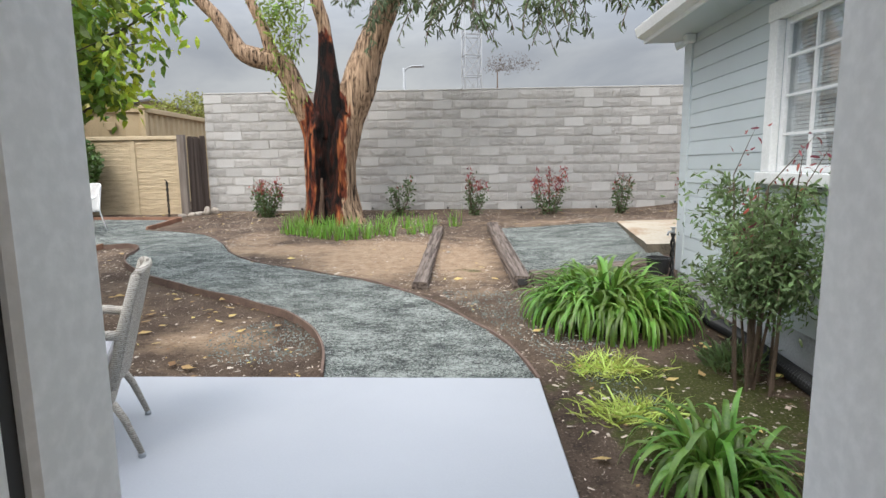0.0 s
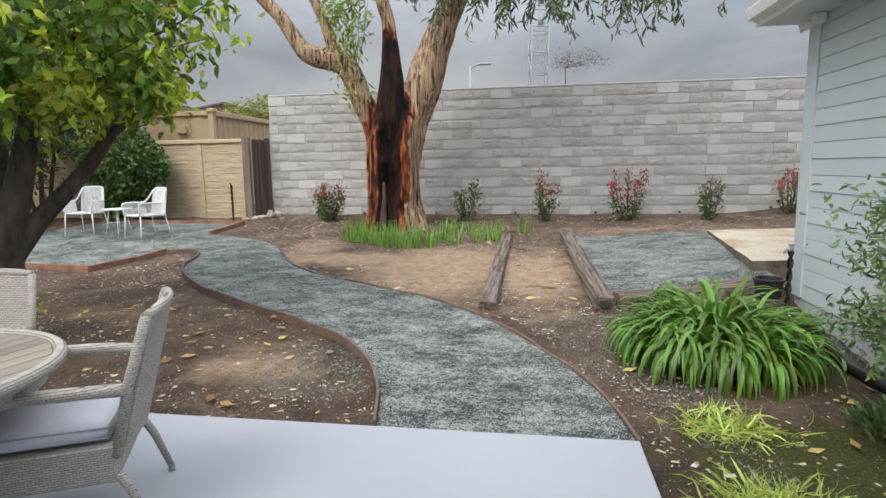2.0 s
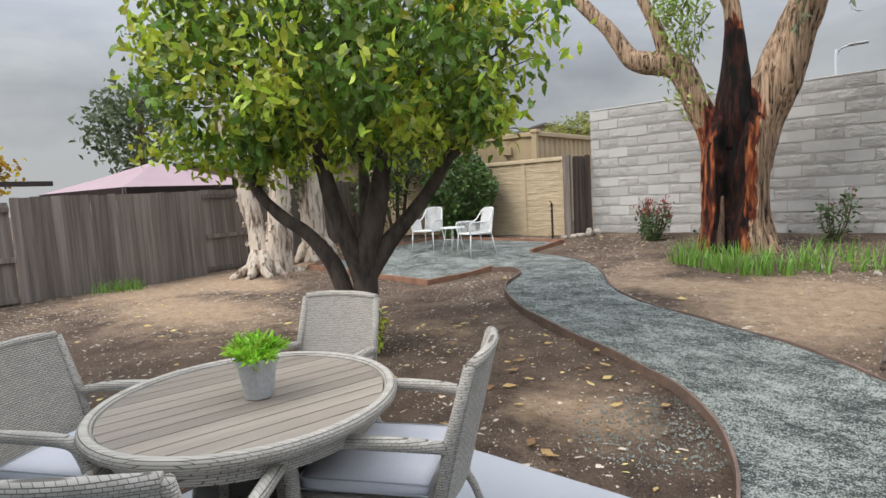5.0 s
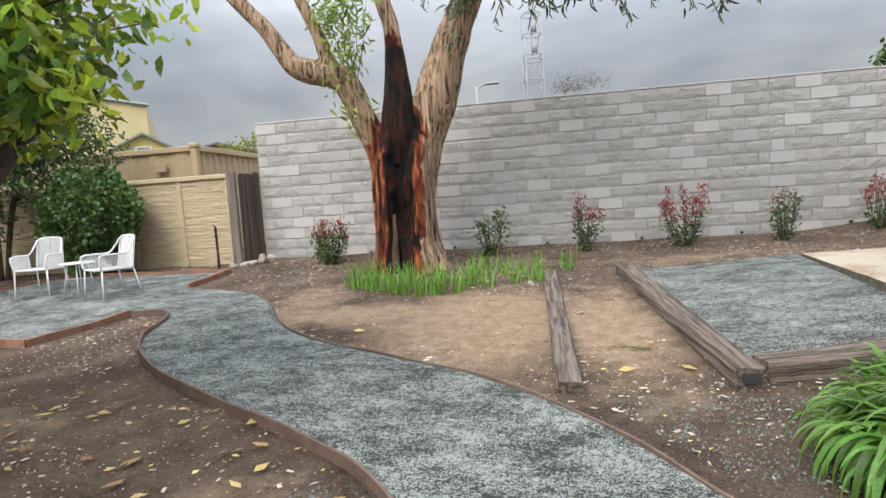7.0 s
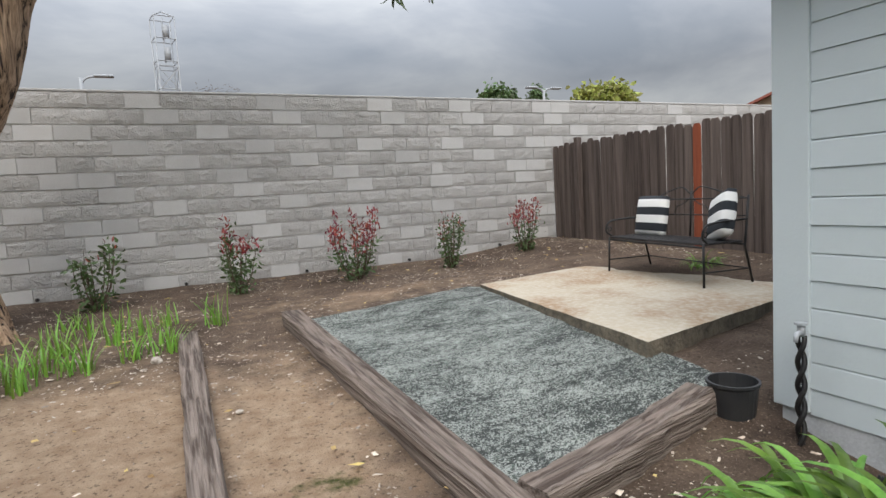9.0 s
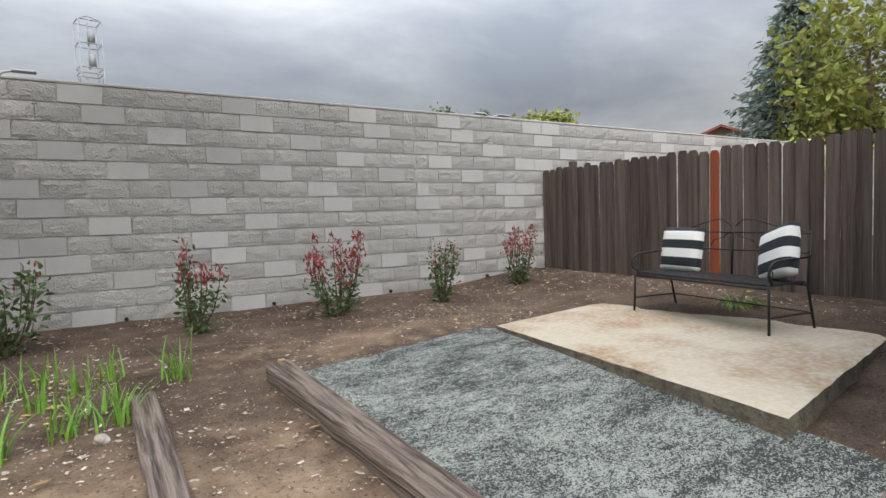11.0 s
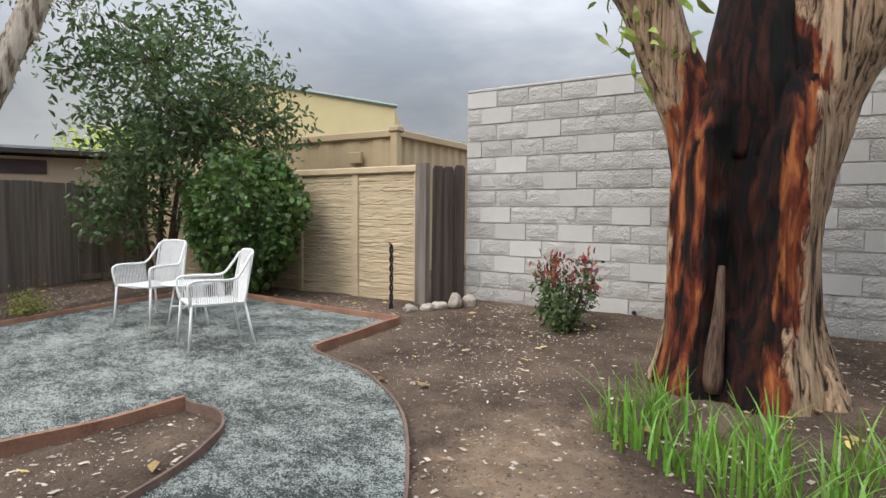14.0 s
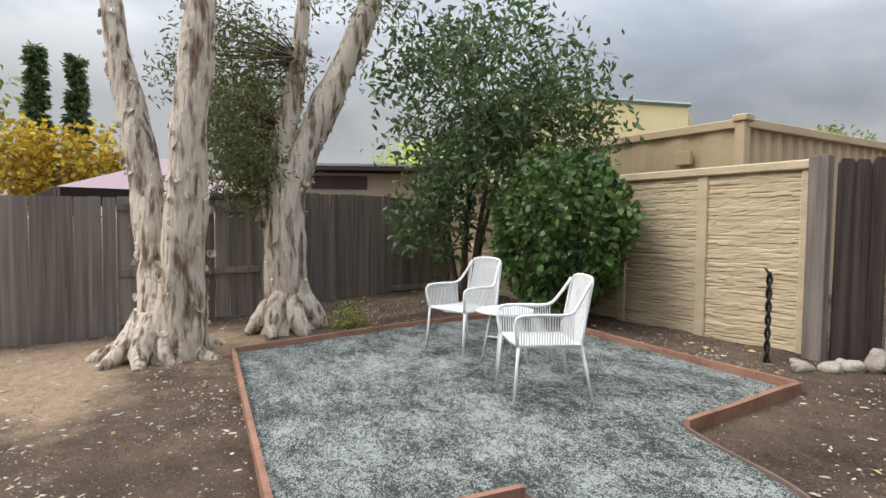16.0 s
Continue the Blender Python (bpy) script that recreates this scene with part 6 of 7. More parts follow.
twisted_post(-4.93, 11.24, 0.76, "thin black twisted stake in the soil before the tan wall")
twisted_post(3.48, 5.41, 0.54, "garden tap on a black twisted standpipe at the house corner", True)
bk = thing("bucket", "black plastic pot standing by the house corner", "pot", at=(3.455, 5.76, 0.07))
bm = bmesh.new()
rs, zs = [0.10, 0.125, 0.135, 0.135, 0.122, 0.095], [0.0, 0.25, 0.26, 0.275, 0.275, 0.02]
rings = []
for r_, z_ in zip(rs, zs):
    rings.append([bm.verts.new((r_ * math.cos(a * math.pi / 12), r_ * math.sin(a * math.pi / 12), z_)) for a in range(24)])
for a, b in zip(rings, rings[1:]):
    for k in range(24):
        bm.faces.new((a[k], a[(k + 1) % 24], b[(k + 1) % 24], b[k]))
bm.faces.new(rings[0][::-1])
bm.faces.new(rings[-1])
part("bucket_body", bm, BLACKPIPE, bk)


def stone(x, y, r, seed, label="rounded garden stone", lift=0.0, flat=0.7):
    bm = bmesh.new()
    bmesh.ops.create_icosphere(bm, subdivisions=3, radius=1.0)
    for v in bm.verts:
        k = 1 + 0.28 * noise.noise(v.co * 1.1 + Vector((seed * 3.1, 0, 0))) + 0.07 * noise.noise(v.co * 4 + Vector((seed, 0, 0)))
        v.co = Vector((v.co.x * r * k * 1.2, v.co.y * r * k * 0.85, v.co.z * r * k * flat))
    ob = part("stone", bm, ROCK)
    ob.location = (x, y, ground_z(x, y) + r * flat * 0.55 + lift)
    ob.rotation_euler = (0, 0, seed * 1.3)
    tagged(ob, label, "stone", "stones at the wall corner")


for k, (x, y, r) in enumerate([(-4.62, 11.2, 0.075), (-4.48, 11.33, 0.085), (-4.40, 11.5, 0.08), (-4.30, 11.66, 0.09), (-4.2, 11.8, 0.07), (-4.5, 11.55, 0.06), (-4.75, 11.35, 0.05)]):
    stone(x, y, r, k + 1, "pale rough stone at the end of the block wall", flat=1.25 if k in (3, 4) else 0.7)
stone(3.3, 4.55, 0.09, 20, "pale rounded stone beside the drain pipe")
stone(0.62, 8.72, 0.045, 21, "small pale stone by the iris")
stone(1.1, 7.35, 0.02, 22, "tiny pale stone by the lone timber")
for k, (x, y) in enumerate([(0.08, 9.0), (0.14, 8.96), (0.02, 9.08)]):
    stone(x, y, 0.03, 30 + k, "small cream stone among the iris")


# ---- round dining table ----
def dining_table():
    t = thing("dining_table", "round outdoor table with taupe slatted top and grey woven rim", "table", at=(-1.0, 1.74, 0), rz=77)
    R, H = 0.54, 0.72
    n = 12
    w = 2 * (R - 0.03) / n
    for k in range(n):
        v0, v1 = -R + 0.03 + k * w + 0.003, -R + 0.03 + (k + 1) * w - 0.003
        rr_ = R - 0.028
        bm = bmesh.new()
        top, low = [], []
        edge = []
        for v in np.linspace(v0, v1, 5):
            edge.append((math.sqrt(max(0.0, rr_**2 - v * v)), v))
        outline = [(x, y) for x, y in edge] + [(-x, y) for x, y in edge[::-1]]
        top = [bm.verts.new((x, y, H)) for x, y in outline]
        low = [bm.verts.new((x, y, H - 0.02)) for x, y in outline]
        bm.faces.new(top)
        bm.faces.new(low[::-1])
        m_ = len(outline)
        for i in range(m_):
            bm.faces.new((top[i], low[i], low[(i + 1) % m_], top[(i + 1) % m_]))
        bmesh.ops.recalc_face_normals(bm, faces=bm.faces)
        part("plank", bm, PLANK, t)
    circ = [(R * math.cos(a), R * math.sin(a), H - 0.008) for a in np.linspace(0, 2 * math.pi, 97)]
    bm = bmesh.new()
    tube(bm, circ, 0.026, 10)
    part("woven_rim", bm, WICKER, t, "grey woven rim", smooth=True)
    bm = bmesh.new()
    prev = None
    for a in np.linspace(0, 2 * math.pi, 65):
        c, s = math.cos(a), math.sin(a)
        row = [bm.verts.new((r * c, r * s, z)) for r, z in ((R - 0.04, H - 0.03), (R - 0.05, H - 0.10), (R - 0.07, H - 0.10), (R - 0.07, H - 0.03))]
        if prev:
            for k in range(3):
                bm.faces.new((prev[k], prev[k + 1], row[k + 1], row[k]))
        prev = row
    part("apron", bm, WICKER, t)
    bm = bmesh.new()
    bmesh.ops.create_circle(bm, cap_ends=True, radius=R - 0.06, segments=48, matrix=Matrix.Translation((0, 0, H - 0.024)))
    part("underside", bm, GASKET, t)
    # four woven panels flare down to the floor; the tabletop's shade is in their colour
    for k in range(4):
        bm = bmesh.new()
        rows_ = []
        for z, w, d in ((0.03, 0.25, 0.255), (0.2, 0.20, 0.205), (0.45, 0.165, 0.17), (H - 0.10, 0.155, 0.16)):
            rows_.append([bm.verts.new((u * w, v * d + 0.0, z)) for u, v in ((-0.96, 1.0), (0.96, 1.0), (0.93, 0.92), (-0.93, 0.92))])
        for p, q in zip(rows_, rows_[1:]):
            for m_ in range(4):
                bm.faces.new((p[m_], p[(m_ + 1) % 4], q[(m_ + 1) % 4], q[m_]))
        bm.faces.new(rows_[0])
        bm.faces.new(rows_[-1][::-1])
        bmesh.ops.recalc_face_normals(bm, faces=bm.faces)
        part("base_panel", bm, SHADEDWICKER, t, "woven base panel coloured dark for the shade under the table").matrix_basis = pose(0, 0, 0, 0, 0, 90 * k)
    for k in range(4):
        a = math.pi / 4 + k * math.pi / 2
        c, s_ = math.cos(a) * 1.41, math.sin(a) * 1.41
        tubepart("leg", [(0.155 * c, 0.155 * s_, H - 0.09), (0.17 * c, 0.17 * s_, 0.42), (0.21 * c, 0.21 * s_, 0.18), (0.26 * c, 0.26 * s_, 0.0)], 0.016, WICKER, t, 8, steps=3)
    pot = thing("plant_pot", "pale grey tapered pot on the middle of the table", "pot", at=(-0.96, 1.76, H))
    bm = bmesh.new()
    prof = [(0.0, 0.0), (0.048, 0.0), (0.052, 0.004), (0.074, 0.135), (0.079, 0.137), (0.080, 0.155), (0.070, 0.155), (0.064, 0.13), (0.0, 0.128)]
    prev = None
    for a in range(33):
        c, s = math.cos(a * math.pi / 16), math.sin(a * math.pi / 16)
        row = [bm.verts.new((r * c, r * s, z)) for r, z in prof]
        if prev:
            for k in range(len(prof) - 1):
                bm.faces.new((prev[k], row[k], row[k + 1], prev[k + 1]))
        prev = row
    bmesh.ops.remove_doubles(bm, verts=bm.verts, dist=1e-5)
    bmesh.ops.recalc_face_normals(bm, faces=bm.faces)
    part("pot", bm, POTM, pot, smooth=False)
    rng = np.random.default_rng(8)
    pl_ = thing("potted_plant", "bright green feathery artificial plant in the pot", "plant", at=(-0.96, 1.76, H + 0.13))
    cen, dirs = [], []
    for k in range(34):
        a, e = rng.uniform(0, 6.28), rng.uniform(0.35, 1.4)
        d = np.array([math.cos(a) * math.cos(e), math.sin(a) * math.cos(e), math.sin(e) * 0.8])
        for s in np.linspace(0.02, 0.115, 12):
            cen += [d * s] * 3
            dirs += [d * 1.4] * 3
    link_mesh("fronds", leaves_mesh("fronds", cen, 0.042, rng, aspect=0.2, droop=0.0, dirs=np.array(dirs), spread=0.6), LEAF_POT, pl_, kind="stuff")


dining_table()


def wicker_chair():
    """Faces +y; the back is at -y."""
    t = thing("wicker_armchair", "light grey-brown woven armchair at the round table", "chair", group="chairs round the dining table")
    W, D, S = 0.27, 0.26, 0.40
    # woven seat box with a slightly bowed skirt
    bm = bmesh.new()
    add_box(bm, (-W, -D, S - 0.15), (W, D, S), 0.012)
    part("seat_base", bm, WICKER, t)
    # curved back panel
    bm = bmesh.new()
    cols, rows_ = 12, 14
    F, B = [], []
    for j in range(rows_ + 1):
        s = j / rows_
        z = S - 0.02 + s * 0.50
        f, b = [], []
        for i in range(cols + 1):
            u = i / cols * 2 - 1
            half_ = 0.245 - 0.012 * s
            zc = z + (0.012 * (1 - u * u) if j == rows_ else 0)
            y = -D + 0.0 - 0.13 * s - 0.035 * (1 - u * u)
            f.append(bm.verts.new((u * half_, y, zc)))
            b.append(bm.verts.new((u * half_, y - 0.03, zc)))
        F.append(f)
        B.append(b)
    for j in range(rows_):
        for i in range(cols):
            bm.faces.new((F[j][i], F[j][i + 1], F[j + 1][i + 1], F[j + 1][i]))
            bm.faces.new((B[j][i + 1], B[j][i], B[j + 1][i], B[j + 1][i + 1]))
    for i in range(cols):
        bm.faces.new((F[rows_][i], F[rows_][i + 1], B[rows_][i + 1], B[rows_][i]))
        bm.faces.new((F[0][i + 1], F[0][i], B[0][i], B[0][i + 1]))
    for j in range(rows_):
        bm.faces.new((F[j][0], F[j + 1][0], B[j + 1][0], B[j][0]))
        bm.faces.new((F[j + 1][cols], F[j][cols], B[j][cols], B[j + 1][cols]))
    bmesh.ops.recalc_face_normals(bm, faces=bm.faces)
    part("backrest", bm, WICKER, t, smooth=False)
    top = [(u * 0.236, -D - 0.145 - 0.035 * (1 - u * u), S + 0.48 + 0.012 * (1 - u * u)) for u in np.linspace(-1, 1, 13)]
    tubepart("top_rail", top, 0.021, WICKER, t, 10)
    for s in (-1, 1):
        tubepart("back_post", [(s * 0.255, -D - 0.0, S - 0.05), (s * 0.252, -D - 0.06, S + 0.22), (s * 0.24, -D - 0.14, S + 0.48)], 0.02, WICKER, t, 8)
        tubepart("armrest", [(s * 0.255, -D - 0.05, S + 0.205), (s * 0.285, -D + 0.12, S + 0.225), (s * 0.29, D - 0.08, S + 0.225), (s * 0.288, D + 0.0, S + 0.17), (s * 0.283, D + 0.025, S + 0.04), (s * 0.278, D + 0.02, S - 0.1), (s * 0.275, D + 0.02, 0.02)],
                 [0.022, 0.025, 0.026, 0.026, 0.025, 0.022, 0.015], WICKER, t, 10, steps=5)
        tubepart("leg", [(s * 0.25, -D + 0.0, S - 0.12), (s * 0.255, -D - 0.04, 0.2), (s * 0.262, -D - 0.10, 0.02)], [0.02, 0.018, 0.014], WICKER, t, 8)
        tubepart("foot", [(s * 0.275, D + 0.02, 0.0), (s * 0.275, D + 0.02, 0.022)], 0.017, GALV, t, 8)
        tubepart("foot", [(s * 0.262, -D - 0.10, 0.0), (s * 0.262, -D - 0.10, 0.022)], 0.017, GALV, t, 8)
    return t


def cushion_of(w, d, h, bulge=0.35):
    bm = bmesh.new()
    n = 12
    top, low = {}, {}
    for i in range(n + 1):
        for j in range(n + 1):
            u, v = i / n * 2 - 1, j / n * 2 - 1
            e = (1 - abs(u) ** 4) * (1 - abs(v) ** 4)
            k = 0.5 * h * (0.45 + 0.55 * e**0.6)
            x = u * w / 2 * (1 - 0.03 * v * v)
            y = v * d / 2 * (1 - 0.03 * u * u)
            top[i, j] = bm.verts.new((x, y, h / 2 + k))
            low[i, j] = bm.verts.new((x, y, h / 2 - k))
    for i in range(n):
        for j in range(n):
            bm.faces.new((top[i, j], top[i + 1, j], top[i + 1, j + 1], top[i, j + 1]))
            bm.faces.new((low[i, j + 1], low[i + 1, j + 1], low[i + 1, j], low[i, j]))
    rim = [(i, 0) for i in range(n)] + [(n, j) for j in range(n)] + [(i, n) for i in range(n, 0, -1)] + [(0, j) for j in range(n, 0, -1)]
    for a, b in zip(rim, rim[1:] + rim[:1]):
        bm.faces.new((low[a], low[b], top[b], top[a]))
    bmesh.ops.recalc_face_normals(bm, faces=bm.faces)
    return bm


def seat_cushion():
    t = thing("seat_cushion", "pale lavender-grey seat cushion with piped edge", "cushion", group="cushions on the dining chairs")
    part("cushion", cushion_of(0.50, 0.49, 0.085), CUSHION, t, smooth=True)
    e = [(-0.25, -0.245), (0.25, -0.245), (0.25, 0.245), (-0.25, 0.245), (-0.25, -0.245)]
    for z in (0.022, 0.064):
        bm = bmesh.new()
        tube(bm, [(x * 0.985, y * 0.985, z) for x, y in e], 0.0035, 6)
        part("piping", bm, GALV, t)
    return t


ch0, cu0 = wicker_chair(), seat_cushion()
SEATS = [(-0.63, 2.08, 117.0), (-1.51, 2.35, 197.0), (-0.70, 1.27, 38.5), (-1.72, 1.42, -64.0)]
for k, (x, y, rz) in enumerate(SEATS):
    m = pose(x, y, 0, 0, 0, rz)
    a, b = (ch0, cu0) if k == 0 else (copy_thing(ch0, m), copy_thing(cu0, m))
    a.matrix_basis = m
    b.matrix_basis = m @ Matrix.Translation((0, 0.005, 0.402))


# ---- white corded chairs and side table ----
def cord_chair():
    """Faces +y."""
    t = thing("white_armchair", "white steel armchair strung with white cord on the gravel", "chair", group="white chairs on the gravel patio")
    S, W = 0.40, 0.235
    seat = [(-W, 0.24, S), (W, 0.24, S), (W - 0.03, -0.22, S - 0.02), (-W + 0.03, -0.22, S - 0.02), (-W, 0.24, S)]
    bm = bmesh.new()
    tube(bm, seat, 0.012, 8)
    part("seat_frame", bm, WHITEMETAL, t)
    for s in (-1, 1):
        tubepart("leg", [(s * W, 0.24, S), (s * (W + 0.015), 0.27, 0.0)], [0.012, 0.010], WHITEMETAL, t, 8)
        tubepart("leg", [(s * (W - 0.03), -0.22, S), (s * (W + 0.01), -0.30, 0.0)], [0.012, 0.010], WHITEMETAL, t, 8)
        tubepart("arm_frame", [(s * W, 0.25, S), (s * (W + 0.02), 0.27, S + 0.15), (s * (W + 0.02), 0.24, S + 0.205), (s * (W + 0.02), 0.10, S + 0.215), (s * (W + 0.01), -0.12, S + 0.215), (s * (W - 0.02), -0.20, S + 0.29), (s * (W - 0.05), -0.29, S + 0.43)],
                 0.012, WHITEMETAL, t, 8, steps=3)
    back = [(-W + 0.03, -0.22, S - 0.02), (-W + 0.04, -0.265, S + 0.24), (-W + 0.05, -0.30, S + 0.42), (-0.11, -0.32, S + 0.46), (0.11, -0.32, S + 0.46), (W - 0.05, -0.30, S + 0.42), (W - 0.04, -0.265, S + 0.24), (W - 0.03, -0.22, S - 0.02)]
    tubepart("back_frame", back, 0.012, WHITEMETAL, t, 8, steps=3)
    bm = bmesh.new()
    for i in range(27):
        u = (i / 26 * 2 - 1) * 0.168
        tube(bm, [(u, -0.315, S + 0.455), (u * 1.05, -0.26, S + 0.18), (u * 1.1, -0.225, S - 0.01)], 0.0048, 5)
    part("back_weave", bm, CORD, t, kind="stuff")
    bm = bmesh.new()
    for i in range(30):
        v = 0.235 - i * 0.0157
        tube(bm, [(-W, v, S), (0, v, S - 0.02), (W, v, S)], 0.0065, 5)
    part("seat_weave", bm, CORD, t, kind="stuff")
    bm = bmesh.new()
    for s in (-1, 1):
        for i in range(22):
            v = 0.245 - i * 0.0185
            tube(bm, [(s * (W + 0.02), v, S + 0.21), (s * (W + 0.008), v - 0.005, S)], 0.0048, 5)
    part("arm_weave", bm, CORD, t, kind="stuff")
    return t


wc = cord_chair()
WHITE_SEATS = [(-6.85, 9.47, 192.0), (-5.45, 9.22, 157.0)]
for k, (x, y, rz) in enumerate(WHITE_SEATS):
    m = pose(x, y, ground_z(x, y) + 0.03, 0, 0, rz)
    a = wc if k == 0 else copy_thing(wc, m)
    a.matrix_basis = m
wt_ = thing("side_table", "small round white side table between the white chairs", "table", at=(-6.20, 9.46, ground_z(-6.2, 9.46) + 0.03))
bm = bmesh.new()
bmesh.ops.create_cone(bm, cap_ends=True, segments=36, radius1=0.235, radius2=0.235, depth=0.012, matrix=Matrix.Translation((0, 0, 0.455)))
part("tabletop", bm, WHITEMETAL, wt_)
bm = bmesh.new()
tube(bm, [(0.24 * math.cos(a), 0.24 * math.sin(a), 0.458) for a in np.linspace(0, 2 * math.pi, 41)], 0.011, 8)
part("rim", bm, WHITEMETAL, wt_, smooth=True)
for k in range(4):
    a = 0.6 + k * math.pi / 2
    tubepart("leg", [(0.13 * math.cos(a), 0.13 * math.sin(a), 0.45), (0.21 * math.cos(a), 0.21 * math.sin(a), 0.0)], 0.009, WHITEMETAL, wt_, 8)
    b = a + math.pi
    if k < 2:
        tubepart("crossbar", [(0.17 * math.cos(a), 0.17 * math.sin(a), 0.22), (0.17 * math.cos(b), 0.17 * math.sin(b), 0.22)], 0.007, WHITEMETAL, wt_, 6)


# ---- bench and pillows ----
def bench():
    """Faces +y."""
    t = thing("garden_bench", "black wrought-iron garden bench on the concrete slab", "bench", at=(5.66, 8.20, 0.405), rz=82)
    W, S = 0.76, 0.41
    seat = boxpart("seat", (-W, -0.22, S - 0.012), (W, 0.24, S + 0.004), IRON, t, bevel=0.004)
    tubepart("seat_rail", [(-W, 0.245, S - 0.03), (W, 0.245, S - 0.03)], 0.011, IRON, t, 8)
    tubepart("seat_rail", [(-W, -0.225, S - 0.03), (W, -0.225, S - 0.03)], 0.011, IRON, t, 8)
    for s in (-1, 1):
        tubepart("leg", [(s * W, 0.25, S), (s * (W + 0.01), 0.26, 0.0)], 0.012, IRON, t, 8)
        tubepart("back_post", [(s * W, -0.33, 0.0), (s * W, -0.24, S - 0.05), (s * W, -0.29, S + 0.44)], 0.012, IRON, t, 8)
        tubepart("side_bar", [(s * W, 0.25, 0.14), (s * W, -0.29, 0.14)], 0.008, IRON, t, 6)
        tubepart("armrest", [(s * W, 0.2, S), (s * (W + 0.02), 0.28, S + 0.07), (s * (W + 0.02), 0.24, S + 0.17), (s * (W + 0.02), 0.1, S + 0.2), (s * W, -0.26, S + 0.21)], 0.011, IRON, t, 8, steps=4)
        sc = [(s * (W + 0.01), 0.24 + 0.035 * math.cos(a) * (1 - a / 12), S + 0.09 + 0.035 * math.sin(a) * (1 - a / 12)) for a in np.linspace(0, 8, 18)]
        tubepart("scroll", sc, 0.006, IRON, t, 6)
    for z in (0.24, 0.41):
        tubepart("back_rail", [(-W, -0.27 - 0.02 * z, S + z), (W, -0.27 - 0.02 * z, S + z)], 0.008, IRON, t, 6)
    tubepart("back_post", [(0, -0.26, S), (0, -0.285, S + 0.5)], 0.010, IRON, t, 8)
    tubepart("crossbar", [(-W, -0.29, 0.14), (W, -0.29, 0.14)], 0.007, IRON, t, 6)
    for s in (-1, 1):
        tubepart("back_scroll", [(s * 0.02, -0.285, S + 0.47), (s * 0.14, -0.285, S + 0.54), (s * 0.35, -0.285, S + 0.50), (s * 0.55, -0.285, S + 0.44), (s * (W - 0.05), -0.285, S + 0.42)], 0.007, IRON, t, 6, steps=4)
        tubepart("back_scroll", [(s * 0.02, -0.28, S + 0.42), (s * 0.12, -0.28, S + 0.36), (s * 0.22, -0.28, S + 0.33), (s * 0.26, -0.28, S + 0.26)], 0.006, IRON, t, 6, steps=4)
    bm = bmesh.new()
    for k in range(22):
        x = -W + 0.04 + k * (2 * W - 0.08) / 21
        add_box(bm, (x - 0.028, -0.215, S + 0.005), (x + 0.028, 0.235, S + 0.008))
    part("mesh_slats", bm, IRON, t, kind="stuff")
    return t


bench_ob = bench()


def pillow(m, label):
    t = new("throw_pillow")
    tagged(t, label, "pillow", "striped pillows on the bench")
    t.matrix_basis = m
    bm = cushion_of(0.48, 0.46, 0.17)
    bmesh.ops.transform(bm, matrix=pose(0, 0.08, 0.22, 90, 0, 0), verts=bm.verts)
    for v in bm.verts:
        v.co += Vector((0, 0, 0.006 * noise.noise(v.co * 9)))
    part("pillow", bm, STRIPES, t, smooth=True)


bm_ = bench_ob.matrix_basis
pillow(bm_ @ pose(0.56, -0.16, 0.42, 10, 0, 0), "black and white striped pillow standing upright on the bench")
pillow(bm_ @ pose(-0.58, -0.10, 0.44, 12, 16, -24), "black and white striped pillow leaning tilted in the bench corner")

# ---- beyond the yard ----


def wall_box(name, lo, hi, material, parent, bevel=0.0, label=""):
    return boxpart(name, lo, hi, material, parent, bevel, label)


def container():
    t = thing("shipping_container", "tan corrugated shipping container behind the tan wall", "container", at=(-6.7, 13.7, 0.30))
    L_, W_, H_ = 12.2, 5.6, 2.6

    def corrugated(length, seed):
        bm = bmesh.new()
        rows, x = [], 0.0
        prof = []
        while x < length - 0.3:
            prof += [(x, 0), (x + 0.09, 0), (x + 0.14, 0.05), (x + 0.23, 0.05)]
            x += 0.28
        prof.append((length, 0))
        a = [bm.verts.new((px, py, 0.1)) for px, py in prof]
        b = [bm.verts.new((px, py, H_ - 0.1)) for px, py in prof]
        for k in range(len(prof) - 1):
            bm.faces.new((a[k], a[k + 1], b[k + 1], b[k]))
        return bm

    part("side_panel", corrugated(W_, 1), CONTAINER, t).matrix_basis = pose(0, 0, 0, 0, 0, 90)
    bm = corrugated(L_, 2)
    bmesh.ops.transform(bm, matrix=Matrix.Diagonal((2.2, 0.5, 1, 1)), verts=bm.verts)
    for v in bm.verts:
        v.co.x = min(v.co.x, L_)
    ob = part("front_panel", bm, CONTAINER, t)
    ob.matrix_basis = pose(-L_, 0, 0, 0, 0, 0)
    for x, y in ((0, 0), (0, W_)):
        wall_box("corner_post", (x - 0.08, y - 0.06, 0), (x + 0.06, y + 0.08, H_), CONTAINER, t, 0.01)
    wall_box("top_rail", (-L_, -0.05, H_ - 0.12), (0.02, 0.05, H_), CONTAINER, t, 0.01)
    wall_box("top_rail", (-0.05, 0, H_ - 0.12), (0.07, W_, H_), CONTAINER, t, 0.01)
    wall_box("roof_panel", (-L_, 0.04, H_ - 0.06), (-0.04, W_, H_ - 0.02), CONTAINER, t)
    wall_box("corner_casting", (-0.1, -0.09, H_ - 0.04), (0.10, 0.1, H_ + 0.05), CONTAINER, t, 0.012)
    wall_box("vent_box", (-0.95, -0.09, H_ - 0.55), (-0.7, -0.02, H_ - 0.35), CONTAINER, t, 0.01)


container()

